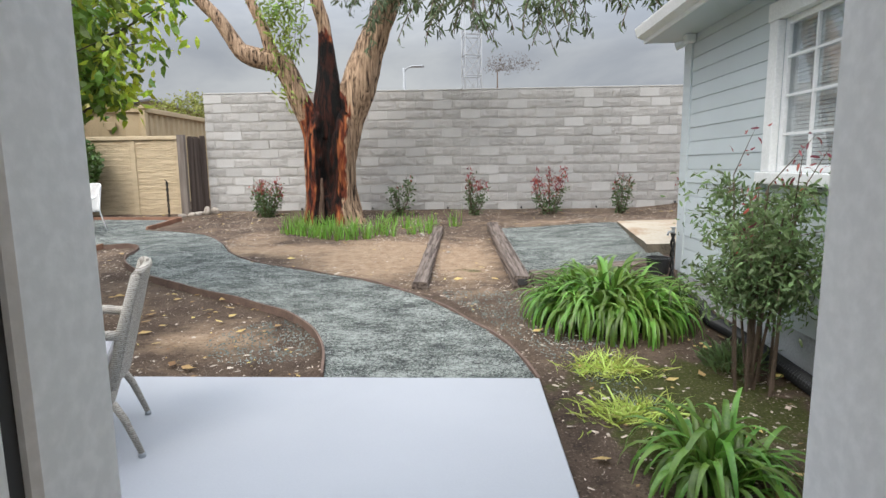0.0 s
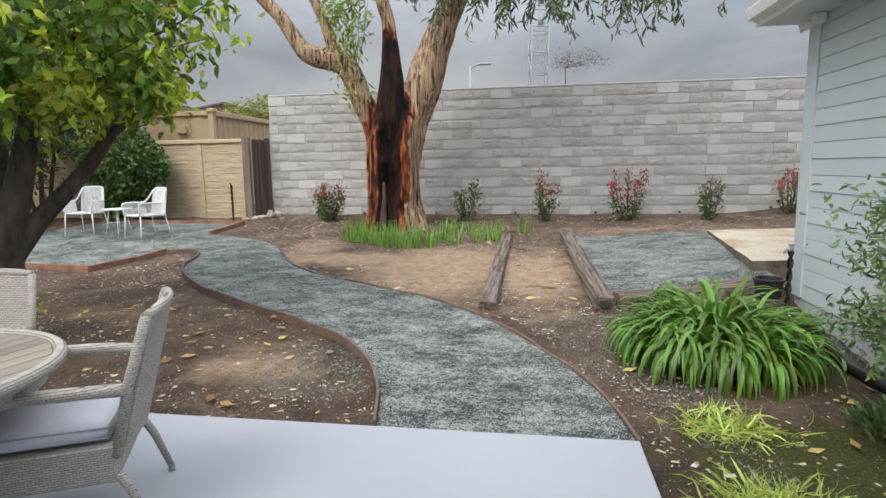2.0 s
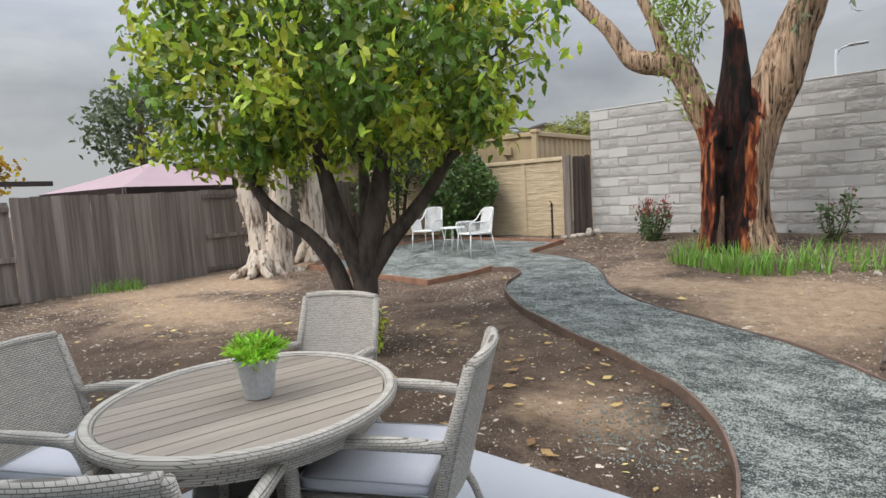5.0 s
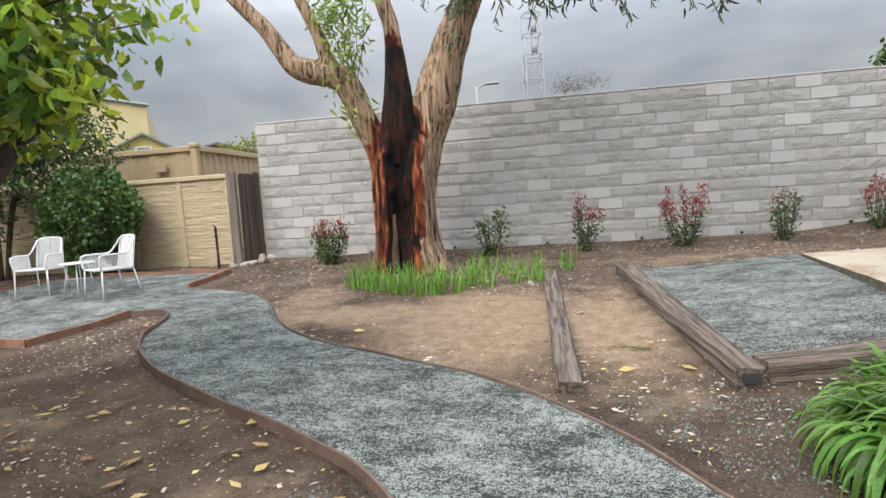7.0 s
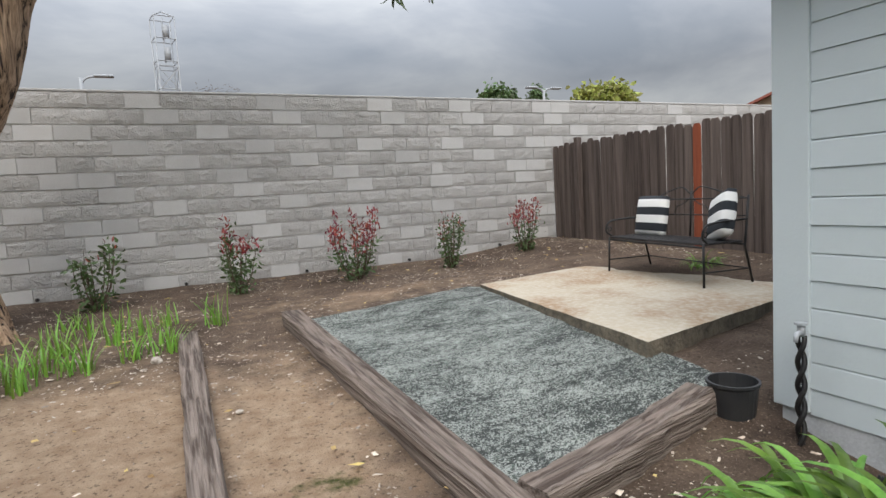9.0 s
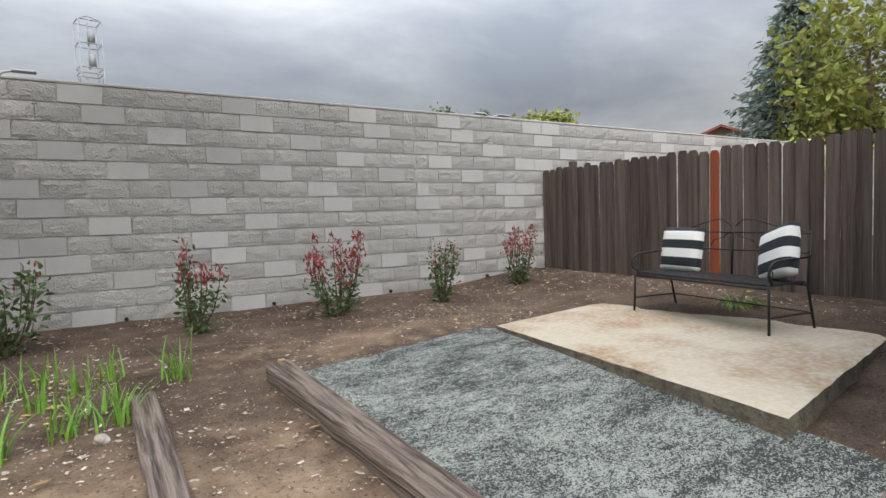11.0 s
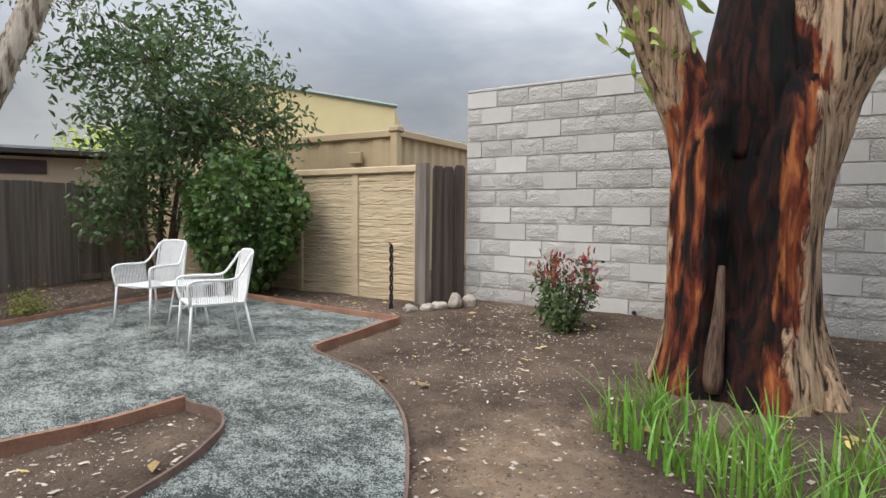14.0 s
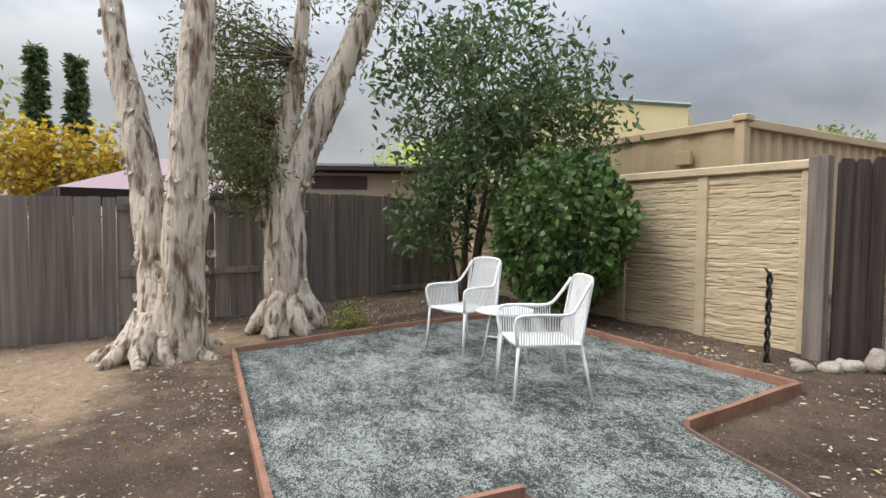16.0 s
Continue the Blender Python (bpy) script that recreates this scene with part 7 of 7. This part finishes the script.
b = thing("warehouse", "large pale yellow warehouse with a thin green roof edge", "building", at=(-29.0, 43.5, 0), rz=33)
bm = bmesh.new()
v = [bm.verts.new(p) for p in ((0, 0, 0), (-15, 0, 0), (-15, 22, 0), (0, 22, 0), (0, 0, 10.1), (-15, 0, 12.35), (-15, 22, 12.35), (0, 22, 10.1))]
for f in ((0, 1, 5, 4), (1, 2, 6, 5), (2, 3, 7, 6), (3, 0, 4, 7), (4, 5, 6, 7)):
    bm.faces.new([v[i] for i in f])
bmesh.ops.recalc_face_normals(bm, faces=bm.faces)
part("wall", bm, STUCCO, b)
bm = bmesh.new()
tube(bm, [(0.2, -0.1, 10.2), (-15, -0.1, 12.45)], 0.16, 4)
part("roof_edge", bm, GREENTRIM, b)


def small_house(at, rz, w, d, h, ridge, wall_m, roof_m, label, windows=0, over=0.3, name="far_house"):
    t = thing(name, label, "house", at=at, rz=rz)
    bm = bmesh.new()
    for x0_, x1_ in ((-w / 2, w / 2),):
        vs = [bm.verts.new(p) for p in ((x0_, 0, 0), (x1_, 0, 0), (x1_, 0, h), (0, 0, ridge), (x0_, 0, h), (x0_, d, 0), (x1_, d, 0), (x1_, d, h), (0, d, ridge), (x0_, d, h))]
        bm.faces.new([vs[i] for i in (0, 1, 2, 3, 4)])
        bm.faces.new([vs[i] for i in (9, 8, 7, 6, 5)])
        bm.faces.new([vs[i] for i in (1, 6, 7, 2)])
        bm.faces.new([vs[i] for i in (0, 4, 9, 5)])
    part("wall", bm, wall_m, t)
    bm = bmesh.new()
    k = (ridge - h) / (w / 2)
    for s in (-1, 1):
        a_ = [bm.verts.new(p) for p in ((0, -over, ridge + 0.08), (s * (w / 2 + over), -over, h + 0.08 - k * over), (s * (w / 2 + over), d + over, h + 0.08 - k * over), (0, d + over, ridge + 0.08))]
        bm.faces.new(a_)
    bmesh.ops.recalc_face_normals(bm, faces=bm.faces)
    bmesh.ops.solidify(bm, geom=bm.faces[:], thickness=0.12)
    part("roof", bm, roof_m, t)
    for i in range(windows):
        x = (i - (windows - 1) / 2) * 1.8
        wn = tagged(new("window"), "")
        wn.parent = t
        wn.location = (x, -0.03, h - 0.5)
        boxpart("frame", (-0.45, 0, 0), (0.45, 0.025, 1.1), WHITE, wn)
        boxpart("pane", (-0.37, -0.01, 0.08), (0.37, 0.02, 1.02), GREENTRIM, wn)
    return t


small_house((-22.7, 34.0, 0), 33, 5.0, 9, 5.15, 6.5, YELLOWHOUSE, GREENTRIM, "yellow gabled house with one small window", 1)
small_house((-19.5, 37.0, 0), 33, 7.5, 9, 5.0, 5.9, SHED, ROOFGREY, "tan house with a low grey roof", 0)
small_house((30.0, 23.2, 0), -60, 4.4, 9, 5.0, 5.9, SHED, REDROOF, "house beyond the wall with a dark red roof", 0, over=0.5)
# neighbour's shed west of the fence
sh = thing("neighbour_shed", "low tan shed with a flat dark roof behind the grey fence", "shed", at=(-15.2, 11.0, 0), rz=60)
wall_box("wall", (-2.2, 0, 0), (3.4, 4, 2.62), SHED, sh)
wall_box("roof", (-2.5, -0.35, 2.66), (3.8, 4.2, 2.76), DARKTRIM, sh, 0.01)
wall_box("roof_edge", (-2.5, -0.38, 2.77), (3.8, -0.30, 2.81), GALV, sh)
wall_box("vent", (-0.3, -0.03, 2.25), (1.0, 0.0, 2.55), DARKTRIM, sh)
wall_box("window_opening", (-0.4, -0.03, 1.35), (0.9, 0.0, 1.85), DARKTRIM, sh)


def canopy(at, rz, w, z0, z1, label):
    t = thing("canopy", label, "canopy", at=at, rz=rz)
    bm = bmesh.new()
    c = [(-w, -w), (w, -w), (w, w), (-w, w)]
    base = [bm.verts.new((x, y, z0)) for x, y in c]
    apex = bm.verts.new((0, 0, z1))
    mids = [bm.verts.new((x * 0.5, y * 0.5, z0 + (z1 - z0) * 0.46)) for x, y in c]
    for k in range(4):
        bm.faces.new((base[k], base[(k + 1) % 4], mids[(k + 1) % 4], mids[k]))
        bm.faces.new((mids[k], mids[(k + 1) % 4], apex))
    part("cover", bm, MAUVE, t)
    bm = bmesh.new()
    for k in range(4):
        x0_, y0_ = c[k]
        x1_, y1_ = c[(k + 1) % 4]
        vs = [bm.verts.new(p) for p in ((x0_, y0_, z0), (x1_, y1_, z0), (x1_, y1_, z0 - 0.22), (x0_, y0_, z0 - 0.22))]
        bm.faces.new(vs)
    bmesh.ops.solidify(bm, geom=bm.faces[:], thickness=0.02)
    part("valance", bm, DARKTRIM, t)
    for x, y in c:
        tubepart("post", [(x * 0.98, y * 0.98, 0), (x * 0.98, y * 0.98, z0)], 0.05, DARKTRIM, t, 8)


canopy((-15.0, 7.6, 0), 8, 2.0, 1.98, 2.72, "mauve fabric canopy behind the grey fence")
pg = thing("pergola", "dark brown wooden pergola corner behind the fence", "pergola", at=(-13.2, 3.6, 0), rz=8)
for dy in (0.0, 0.5, 1.0):
    wall_box("beam", (-2.5, -1.8 + dy, 1.92), (0.6, -1.7 + dy, 2.04), DARKTRIM, pg)
wall_box("beam", (0.2, -2.2, 2.05), (0.32, 1.0, 2.15), DARKTRIM, pg)
wall_box("post", (0.2, -1.9, 0), (0.32, -1.78, 2.05), DARKTRIM, pg)


def street_lamp(at, h, arms, label, k=1.0):
    t = thing("street_lamp", label, "street lamp", at=at)
    tubepart("pole", [(0, 0, 0), (0, 0, h)], [0.07 * k, 0.05 * k], GALV, t, 10)
    for s in arms:
        tubepart("arm", [(0, 0, h - 0.15 * k), (s * 0.12 * k, 0, h), (s * 0.35 * k, 0, h + 0.06 * k)], 0.03 * k, GALV, t, 8, steps=3)
        boxpart("lamp_head", (min(s * 0.3, s * 0.78) * k, -0.11 * k, h + 0.03 * k), (max(s * 0.3, s * 0.78) * k, 0.11 * k, h + 0.09 * k), GALV, t, bevel=0.02 * k)


street_lamp((-0.82, 19.9, 0), 4.75, (1,), "grey street lamp with one arm beyond the block wall", 0.9)
street_lamp((26.8, 39.45, 0), 8.95, (-1, 1), "grey street lamp with two arms beyond the block wall", 2.0)


def tower():
    t = thing("lattice_tower", "pale steel lattice mast with an open cage top", "tower", at=(2.2, 103.0, 0), rz=12)
    w = 1.45

    def braces(z0, z1, n, name, r=0.06):
        bm = bmesh.new()
        c = [(-w, -w), (w, -w), (w, w), (-w, w)]
        dz = (z1 - z0) / n
        for i in range(n):
            for k in range(4):
                a, b_ = c[k], c[(k + 1) % 4]
                za, zb = z0 + i * dz, z0 + (i + 1) * dz
                tube(bm, [(*a, za), (*b_, zb)], r, 4)
                tube(bm, [(*b_, za), (*a, zb)], r, 4)
        part(name, bm, GALV, t, kind="stuff")

    for x, y in ((-w, -w), (w, -w), (w, w), (-w, w)):
        tubepart("leg", [(x, y, 0), (x, y, 31.3)], 0.11, GALV, t, 6)
    braces(10, 23.6, 4, "lattice")
    for z in (17, 20.4, 23.8, 24.6, 28.0, 31.3):
        bm = bmesh.new()
        tube(bm, [(-w, -w, z), (w, -w, z), (w, w, z), (-w, w, z), (-w, -w, z)], 0.09, 4)
        part("ring", bm, GALV, t)
    for z0_, z1_ in ((24.6, 28.0), (28.0, 31.3)):
        tubepart("antenna", [(0.3, -0.6, z0_ + 0.3), (0.3, -0.6, z1_ - 1.2)], 0.45, GALV, t, 8)
        tubepart("mast", [(0, 0, z0_), (0, 0, z1_)], 0.12, GALV, t, 6)
    tubepart("tip", [(-w, -w, 31.3), (0, 0, 32.3)], 0.1, GALV, t, 4)
    tubepart("tip", [(w, -w, 31.3), (0, 0, 32.3)], 0.1, GALV, t, 4)


tower()

Z = np.array
leafy_tree("far_tree", Z((31.7, 54.2, 0)), [[(0, 0, 0, 0.35), (0, 0, 5, 0.25), (0.3, 0, 9.5, 0.1)]], [((0, 0, 10.6), (2.0, 1.9, 1.5), 110), ((0.3, 0, 9.5), (2.2, 2.0, 1.2), 70)], 0.5, LEAF_DARK, "distant dark green tree", 600, per=20, clump_r=0.4, aspect=0.6)
leafy_tree("far_tree", Z((27.4, 41.2, 0)), [[(0, 0, 0, 0.25), (0, 0, 7.6, 0.05)]], [((0, 0, 8.0), (0.6, 0.6, 1.7), 50)], 0.35, LEAF_DARK, "distant narrow dark conifer", 601, per=18, clump_r=0.25, aspect=0.4)
leafy_tree("far_tree", Z((33.6, 40.5, 0)), [[(0, 0, 0, 0.35), (0, 0, 4, 0.25), (0.2, 0, 7, 0.1)]], [((0, 0, 8.0), (2.7, 2.4, 1.5), 220), ((0, 0, 6.9), (2.6, 2.3, 1.1), 120)], 0.5, LEAF_OLIVE, "distant rounded olive-brown tree", 602, per=20, clump_r=0.35, aspect=0.6)


def conifer(at, h, r, n, seed, label, material=LEAF_CONIFER, name="conifer", leaf=0.3):
    rng = np.random.default_rng(seed)
    t = thing(name, label, "tree", at=at)
    tubepart("trunk", [(0, 0, 0), (0, 0, h * 0.5), (0, 0, h)], [0.2, 0.13, 0.03], TWIG, t, 8)
    cen, dirs = [], []
    bm = bmesh.new()
    for k in range(n):
        s = rng.uniform(0.08, 1.0) ** 0.8
        z = h * s
        a = rng.uniform(0, 6.28)
        L_ = r * (1.04 - s) * rng.uniform(0.65, 1.15) + 0.1
        d = np.array([math.cos(a), math.sin(a), -0.1])
        tip = np.array([0, 0, z]) + d * L_
        tube(bm, [(0, 0, z), tip], [0.03, 0.008], 4)
        m_ = 26
        cen.append(np.array([0, 0, z]) + d * L_ * rng.uniform(0.25, 1.05, m_)[:, None] + rng.normal(size=(m_, 3)) * (0.12, 0.12, 0.07))
        dirs.append(np.repeat([d * 1.2], m_, axis=0))
    part("boughs", bm, TWIG, t, kind="stuff")
    link_mesh("needles", leaves_mesh("needles", np.concatenate(cen), leaf, rng, aspect=0.3, droop=0.3, dirs=np.concatenate(dirs), spread=0.5), material, t, kind="stuff")


conifer((22.9, 15.9, 0), 9.0, 4.0, 420, 700, "tall grey-green conifer beyond the brown fence")
leafy_tree("far_tree", Z((21.5, 13.0, 0)), [[(0, 0, 0, 0.2), (0, 0, 3, 0.15), (0.3, 0.2, 6.5, 0.05)]], [((0, 0, 5.9), (2.6, 2.6, 2.6), 150), ((0, 0.5, 3.6), (2.4, 2.4, 1.2), 60)], 0.3, LEAF_OLIVE, "yellow-green leafy tree beyond the brown fence", 603, per=22, clump_r=0.3, aspect=0.45)
leafy_tree("far_tree", Z((16.6, 12.6, 0)), [[(0, 0, 0, 0.08), (0, 0, 2.4, 0.04)]], [((0, 0, 2.6), (0.9, 1.4, 0.55), 50)], 0.13, LEAF_LIME, "pale blossoming bush over the brown fence", 604, per=24, clump_r=0.13, aspect=0.6)
conifer((-62.1, 2.0, 0), 16.2, 1.25, 190, 701, "tall narrow dark cypress far off", LEAF_DARK, "cypress", 0.7)
conifer((-62.3, 4.9, 0), 15.6, 1.25, 190, 702, "tall narrow dark cypress far off", LEAF_DARK, "cypress", 0.7)
leafy_tree("far_tree", Z((-32.0, 4.2, 0)), [[(0, 0, 0, 0.3), (0, 0, 3.0, 0.2)]], [((0, 0.6, 3.7), (2.0, 3.6, 1.7), 130)], 0.3, LEAF_GOLD, "golden-yellow flowering tree beyond the fence", 605, per=22, clump_r=0.3, aspect=0.6)
leafy_tree("far_tree", Z((-24.0, 11.0, 0)), [[(0, 0, 0, 0.3), (0, 0, 3.0, 0.2), (0, 0.3, 6, 0.1)]], [((0, 0, 5.0), (1.9, 1.9, 1.9), 90)], 0.3, LEAF_EUC, "grey-green tree beyond the fence", 606, per=22, clump_r=0.3, aspect=0.4)
leafy_tree("far_tree", Z((-22.5, 1.0, 0)), [[(0, 0, 0, 0.35), (0, 0, 3.0, 0.22), (0.3, 0.5, 6, 0.1)]], [((0, 0.4, 4.8), (2.6, 2.9, 2.3), 110)], 0.26, LEAF_OLIVE, "wide olive-green tree with brownish top beyond the fence", 607, per=24, clump_r=0.3, aspect=0.4)
leafy_tree("far_tree", Z((-17.0, 36.0, 0)), [[(0, 0, 0, 0.2), (0, 0, 4.8, 0.08)]], [((0.6, 0, 5.2), (2.4, 1.2, 0.8), 60)], 0.25, LEAF_OLIVE, "distant scrubby bush above the container", 608, per=20, clump_r=0.2, aspect=0.4)
leafy_tree("far_tree", Z((-19.0, 15.6, 0)), [[(0, 0, 0, 0.1), (0, 0, 2.6, 0.05)]], [((0, 0, 3.4), (1.8, 1.6, 0.6), 40)], 0.2, LEAF_LIME, "pale yellow-green tree behind the shed", 609, per=20, clump_r=0.22, aspect=0.5)
leafy_tree("far_tree", Z((4.5, 60.0, 0)), [[(0, 0, 0, 0.2), (0, 0, 11.0, 0.05)]], [((1.2, 0, 11.6), (3.2, 1.2, 0.8), 40)], 0.3, TWIG, "distant bare twiggy treetops above the block wall", 610, per=12, clump_r=0.3, aspect=0.15)

# ---- litter, chips and loose stones ----


def scatter(n, seed, inside, size, flat, material, name, label, lift=0.004, kind="chip"):
    """Small loose pieces lying on the ground, one mesh."""
    rng = np.random.default_rng(seed)
    verts, faces = [], []
    made = 0
    while made < n:
        x, y = rng.uniform(-10.6, 7.0), rng.uniform(0.2, 12.1)
        pr = inside(x, y)
        if pr <= 0 or rng.uniform() > pr:
            continue
        made += 1
        s = size * (0.4 + 1.5 * rng.uniform() ** 2.2)
        a = rng.uniform(0, 6.28)
        z = ground_z(x, y) + lift
        c, d = math.cos(a), math.sin(a)
        o = len(verts)
        if kind == "leaf":
            t1, t2 = rng.uniform(0, 0.5, 2)
            for u, v_, w_ in ((-0.5, 0, 0.1), (-0.1, 0.24, 0.1 + t1 * 0.3), (0.5, 0.02, t2 * 0.4), (-0.1, -0.24, 0.08)):
                verts.append((x + s * (u * c - v_ * d), y + s * (u * d + v_ * c), z + 0.012 + s * w_))
            faces += [(o, o + 1, o + 3), (o + 1, o + 2, o + 3)]
        else:
            f = flat
            thin = rng.uniform(0.25, 1.0)
            for u, v_, w_ in ((-0.5, -0.3 * thin, 0), (0.5, -0.25 * thin, 0), (0.4, 0.35 * thin, 0), (-0.4, 0.3 * thin, 0), (-0.1, 0, 1)):
                verts.append((x + s * (u * c - v_ * d), y + s * (u * d + v_ * c), z - 0.003 + w_ * s * f))
            faces += [(o, o + 1, o + 4), (o + 1, o + 2, o + 4), (o + 2, o + 3, o + 4), (o + 3, o, o + 4)]
    me = bpy.data.meshes.new(name)
    me.from_pydata(verts, [], faces)
    return tagged(link_mesh(name, me, material), label, "litter", kind="stuff")


poly = np.vstack([pl, pr[::-1]])


def in_poly(x, y, P):
    q = np.roll(P, -1, axis=0)
    cond = (P[:, 1] > y) != (q[:, 1] > y)
    with np.errstate(divide="ignore", invalid="ignore"):
        xi = (q[:, 0] - P[:, 0]) * (y - P[:, 1]) / (q[:, 1] - P[:, 1]) + P[:, 0]
    return bool(np.sum(cond & (x < xi)) % 2)


PATIO = np.array([QC, QL, QB, QR1, QR2, (-4.45, 8.25)])


def on_gravel(x, y):
    if in_poly(x, y, poly) or in_poly(x, y, PATIO):
        return True
    return 2.02 < x < 3.6 and 5.75 < y < 9.35


def on_soil(x, y):
    if on_gravel(x, y) or (y < 3.1 and -1.95 < x < 1.88) or x > 3.5 and y < 5.7:
        return 0.0
    if x > 3.3 and 6.2 < y < 9.6 and x < 6.3:
        return 0.0
    return 1.0


def leafy(x, y):
    if not on_soil(x, y):
        return 0.0
    bed = 1.0 if (-3.5 < x < 0.6 and 3.0 < y < 5.2) else 0.25
    bed = max(bed, 0.8 if 9.2 < y < 10.4 and -0.3 < x < 1.1 else 0, 0.9 if x > 2.0 and y < 5 else 0)
    return bed


def chips(x, y):
    if not on_soil(x, y):
        return 0.0
    k = 0.35 + 0.65 * (noise.noise(Vector((x * 0.8, y * 0.8, 3))) > 0.05)
    return k * (0.25 if patch(DRY, x, y) > 0.5 else 1.0)


scatter(950, 1, leafy, 0.07, 0.2, DRYLEAF, "fallen_leaves", "fallen yellow and tan leaves on the soil", kind="leaf")
scatter(26000, 2, chips, 0.013, 0.35, CHIP, "wood_chips", "small pale wood chips and bits scattered on the soil", lift=0.008)
scatter(8500, 3, chips, 0.032, 0.12, CHIP, "bark_bits", "long bits of bark and twig on the soil", lift=0.01)
scatter(26000, 4, lambda x, y: 1.0 if on_gravel(x, y) and (x > -4.6 or y < 8.4) else 0.25 * on_gravel(x, y), 0.011, 0.6, STONECHIP, "gravel_chips", "loose crushed gravel chips", lift=0.036)
scatter(3500, 5, lambda x, y: 1.0 if (x - 1.5) > (4.4 - y) * 0.5 and x < 2.5 and y < 5.3 and x > 0.9 and on_soil(x, y) else 0.0, 0.012, 0.6, STONECHIP, "spilled_gravel", "grey gravel spilled beside the path", lift=0.012)
scatter(1200, 6, lambda x, y: 1.0 if on_soil(x, y) and (x + 0.2) ** 2 * 4 + (y - 3.85) ** 2 * 4 < 1 else 0.0, 0.013, 0.6, STONECHIP, "spilled_gravel", "patch of spilled gravel in the soil bed", lift=0.01)

# ---- wall blocks ----


def block_mesh(w, h, rough, seed):
    """A block face 12 mm proud of the joints; split faces are broken in relief."""
    rng = random.Random(seed)
    bm = bmesh.new()
    nx, nz = (6, 4) if rough else (1, 1)
    F = []
    for j in range(nz + 1):
        row = []
        for i in range(nx + 1):
            edge = i in (0, nx) or j in (0, nz)
            d = (0.004 if edge else rng.uniform(0.006, 0.018)) if rough else 0.012
            row.append(bm.verts.new((w * i / nx, -d, h * j / nz)))
        F.append(row)
    for j in range(nz):
        for i in range(nx):
            bm.faces.new((F[j][i], F[j][i + 1], F[j + 1][i + 1], F[j + 1][i]))
    if rough:
        bmesh.ops.triangulate(bm, faces=bm.faces[:])
    rim = [F[0][i] for i in range(nx)] + [F[j][nx] for j in range(nz)] + [F[nz][i] for i in range(nx, 0, -1)] + [F[j][0] for j in range(nz, 0, -1)]
    back = [bm.verts.new((v_.co.x, 0.014, v_.co.z)) for v_ in rim]
    for k in range(len(rim)):
        a, b_ = k, (k + 1) % len(rim)
        bm.faces.new((rim[b_], rim[a], back[a], back[b_]))
    me = bpy.data.meshes.new("block")
    bm.to_mesh(me)
    bm.free()
    me.materials.append(ROUGHBLOCK if rough else SMOOTHBLOCK)
    return me


def build_blocks():
    rng = random.Random(4)
    CH, BW, J, JV = 0.2003, 0.4064, 0.006, 0.015
    full = [block_mesh(BW - J, CH - JV, True, k) for k in range(9)] + [block_mesh(BW - J, CH - JV, False, 50)]
    half_ = [block_mesh(BW / 2 - J, CH - JV, True, 70 + k) for k in range(3)] + [block_mesh(BW / 2 - J, CH - JV, False, 80)]
    top = WZ - 0.004
    later = []
    count = 0
    for r in range(14):
        z = top - (r + 1) * CH + JV / 2
        x = WX0
        k = 0
        shift = (r * 2 + (r // 2) % 3 + rng.randrange(2)) % 4
        while x < WX1 - 0.3:
            short = (k == 0 and r % 2 == 1) or abs(x - 4.66) < 0.1 and r % 2 == 1
            w = BW / 2 if short else BW
            if x < 4.66 - 0.05 < 4.66 < x + w - 0.05:
                w = 4.66 - x
                if w < 0.08:
                    w = BW
            smooth_ = (k + shift) % 4 == 0 and rng.random() < 0.93 or (k + shift) % 9 == 2 and rng.random() < 0.25
            near = -4.5 < x < 5.2 and r < 13
            kind = (half_ if w < BW * 0.8 else full)
            me = kind[-1] if smooth_ else kind[rng.randrange(len(kind) - 1)]
            if near and count < 300:
                ob = link_mesh("block", me, None, wall_thing)
                ob.matrix_basis = Matrix.Translation((x + J / 2, WY, z)) @ Matrix.Diagonal((w / (BW / 2 if kind is half_ else BW), 1, 1, 1))
                count += 1
            else:
                later.append((x + J / 2, z, w - J, smooth_))
            x += w
            k += 1
    for flag, mt in ((False, ROUGHBLOCK), (True, SMOOTHBLOCK)):
        verts, faces = [], []
        for x, z, w, sm in later:
            if sm is not flag:
                continue
            o = len(verts)
            nx, nz = (1, 1) if sm else (5, 3)
            for j in range(nz + 1):
                for i in range(nx + 1):
                    edge = i in (0, nx) or j in (0, nz)
                    d = 0.012 if sm else (0.004 if edge else rng.uniform(0.006, 0.018))
                    verts.append((x + w * i / nx, WY - d, z + (CH - JV) * j / nz))
            for j in range(nz):
                for i in range(nx):
                    a = o + j * (nx + 1) + i
                    faces.append((a, a + 1, a + nx + 2, a + nx + 1))
            o2 = len(verts)
            for (dx, dz) in ((0, 0), (w, 0), (w, CH - JV), (0, CH - JV)):
                verts.append((x + dx, WY + 0.014, z + dz))
            c4 = [o, o + nx, o + (nz + 1) * (nx + 1) - 1, o + nz * (nx + 1)]
            for q in range(4):
                faces.append((c4[q], c4[(q + 1) % 4], o2 + (q + 1) % 4, o2 + q))
        me = bpy.data.meshes.new("block_field")
        me.from_pydata(verts, [], faces)
        link_mesh("block_field", me, mt, wall_thing, "smooth blocks" if flag else "split-face blocks", kind="stuff")


build_blocks()
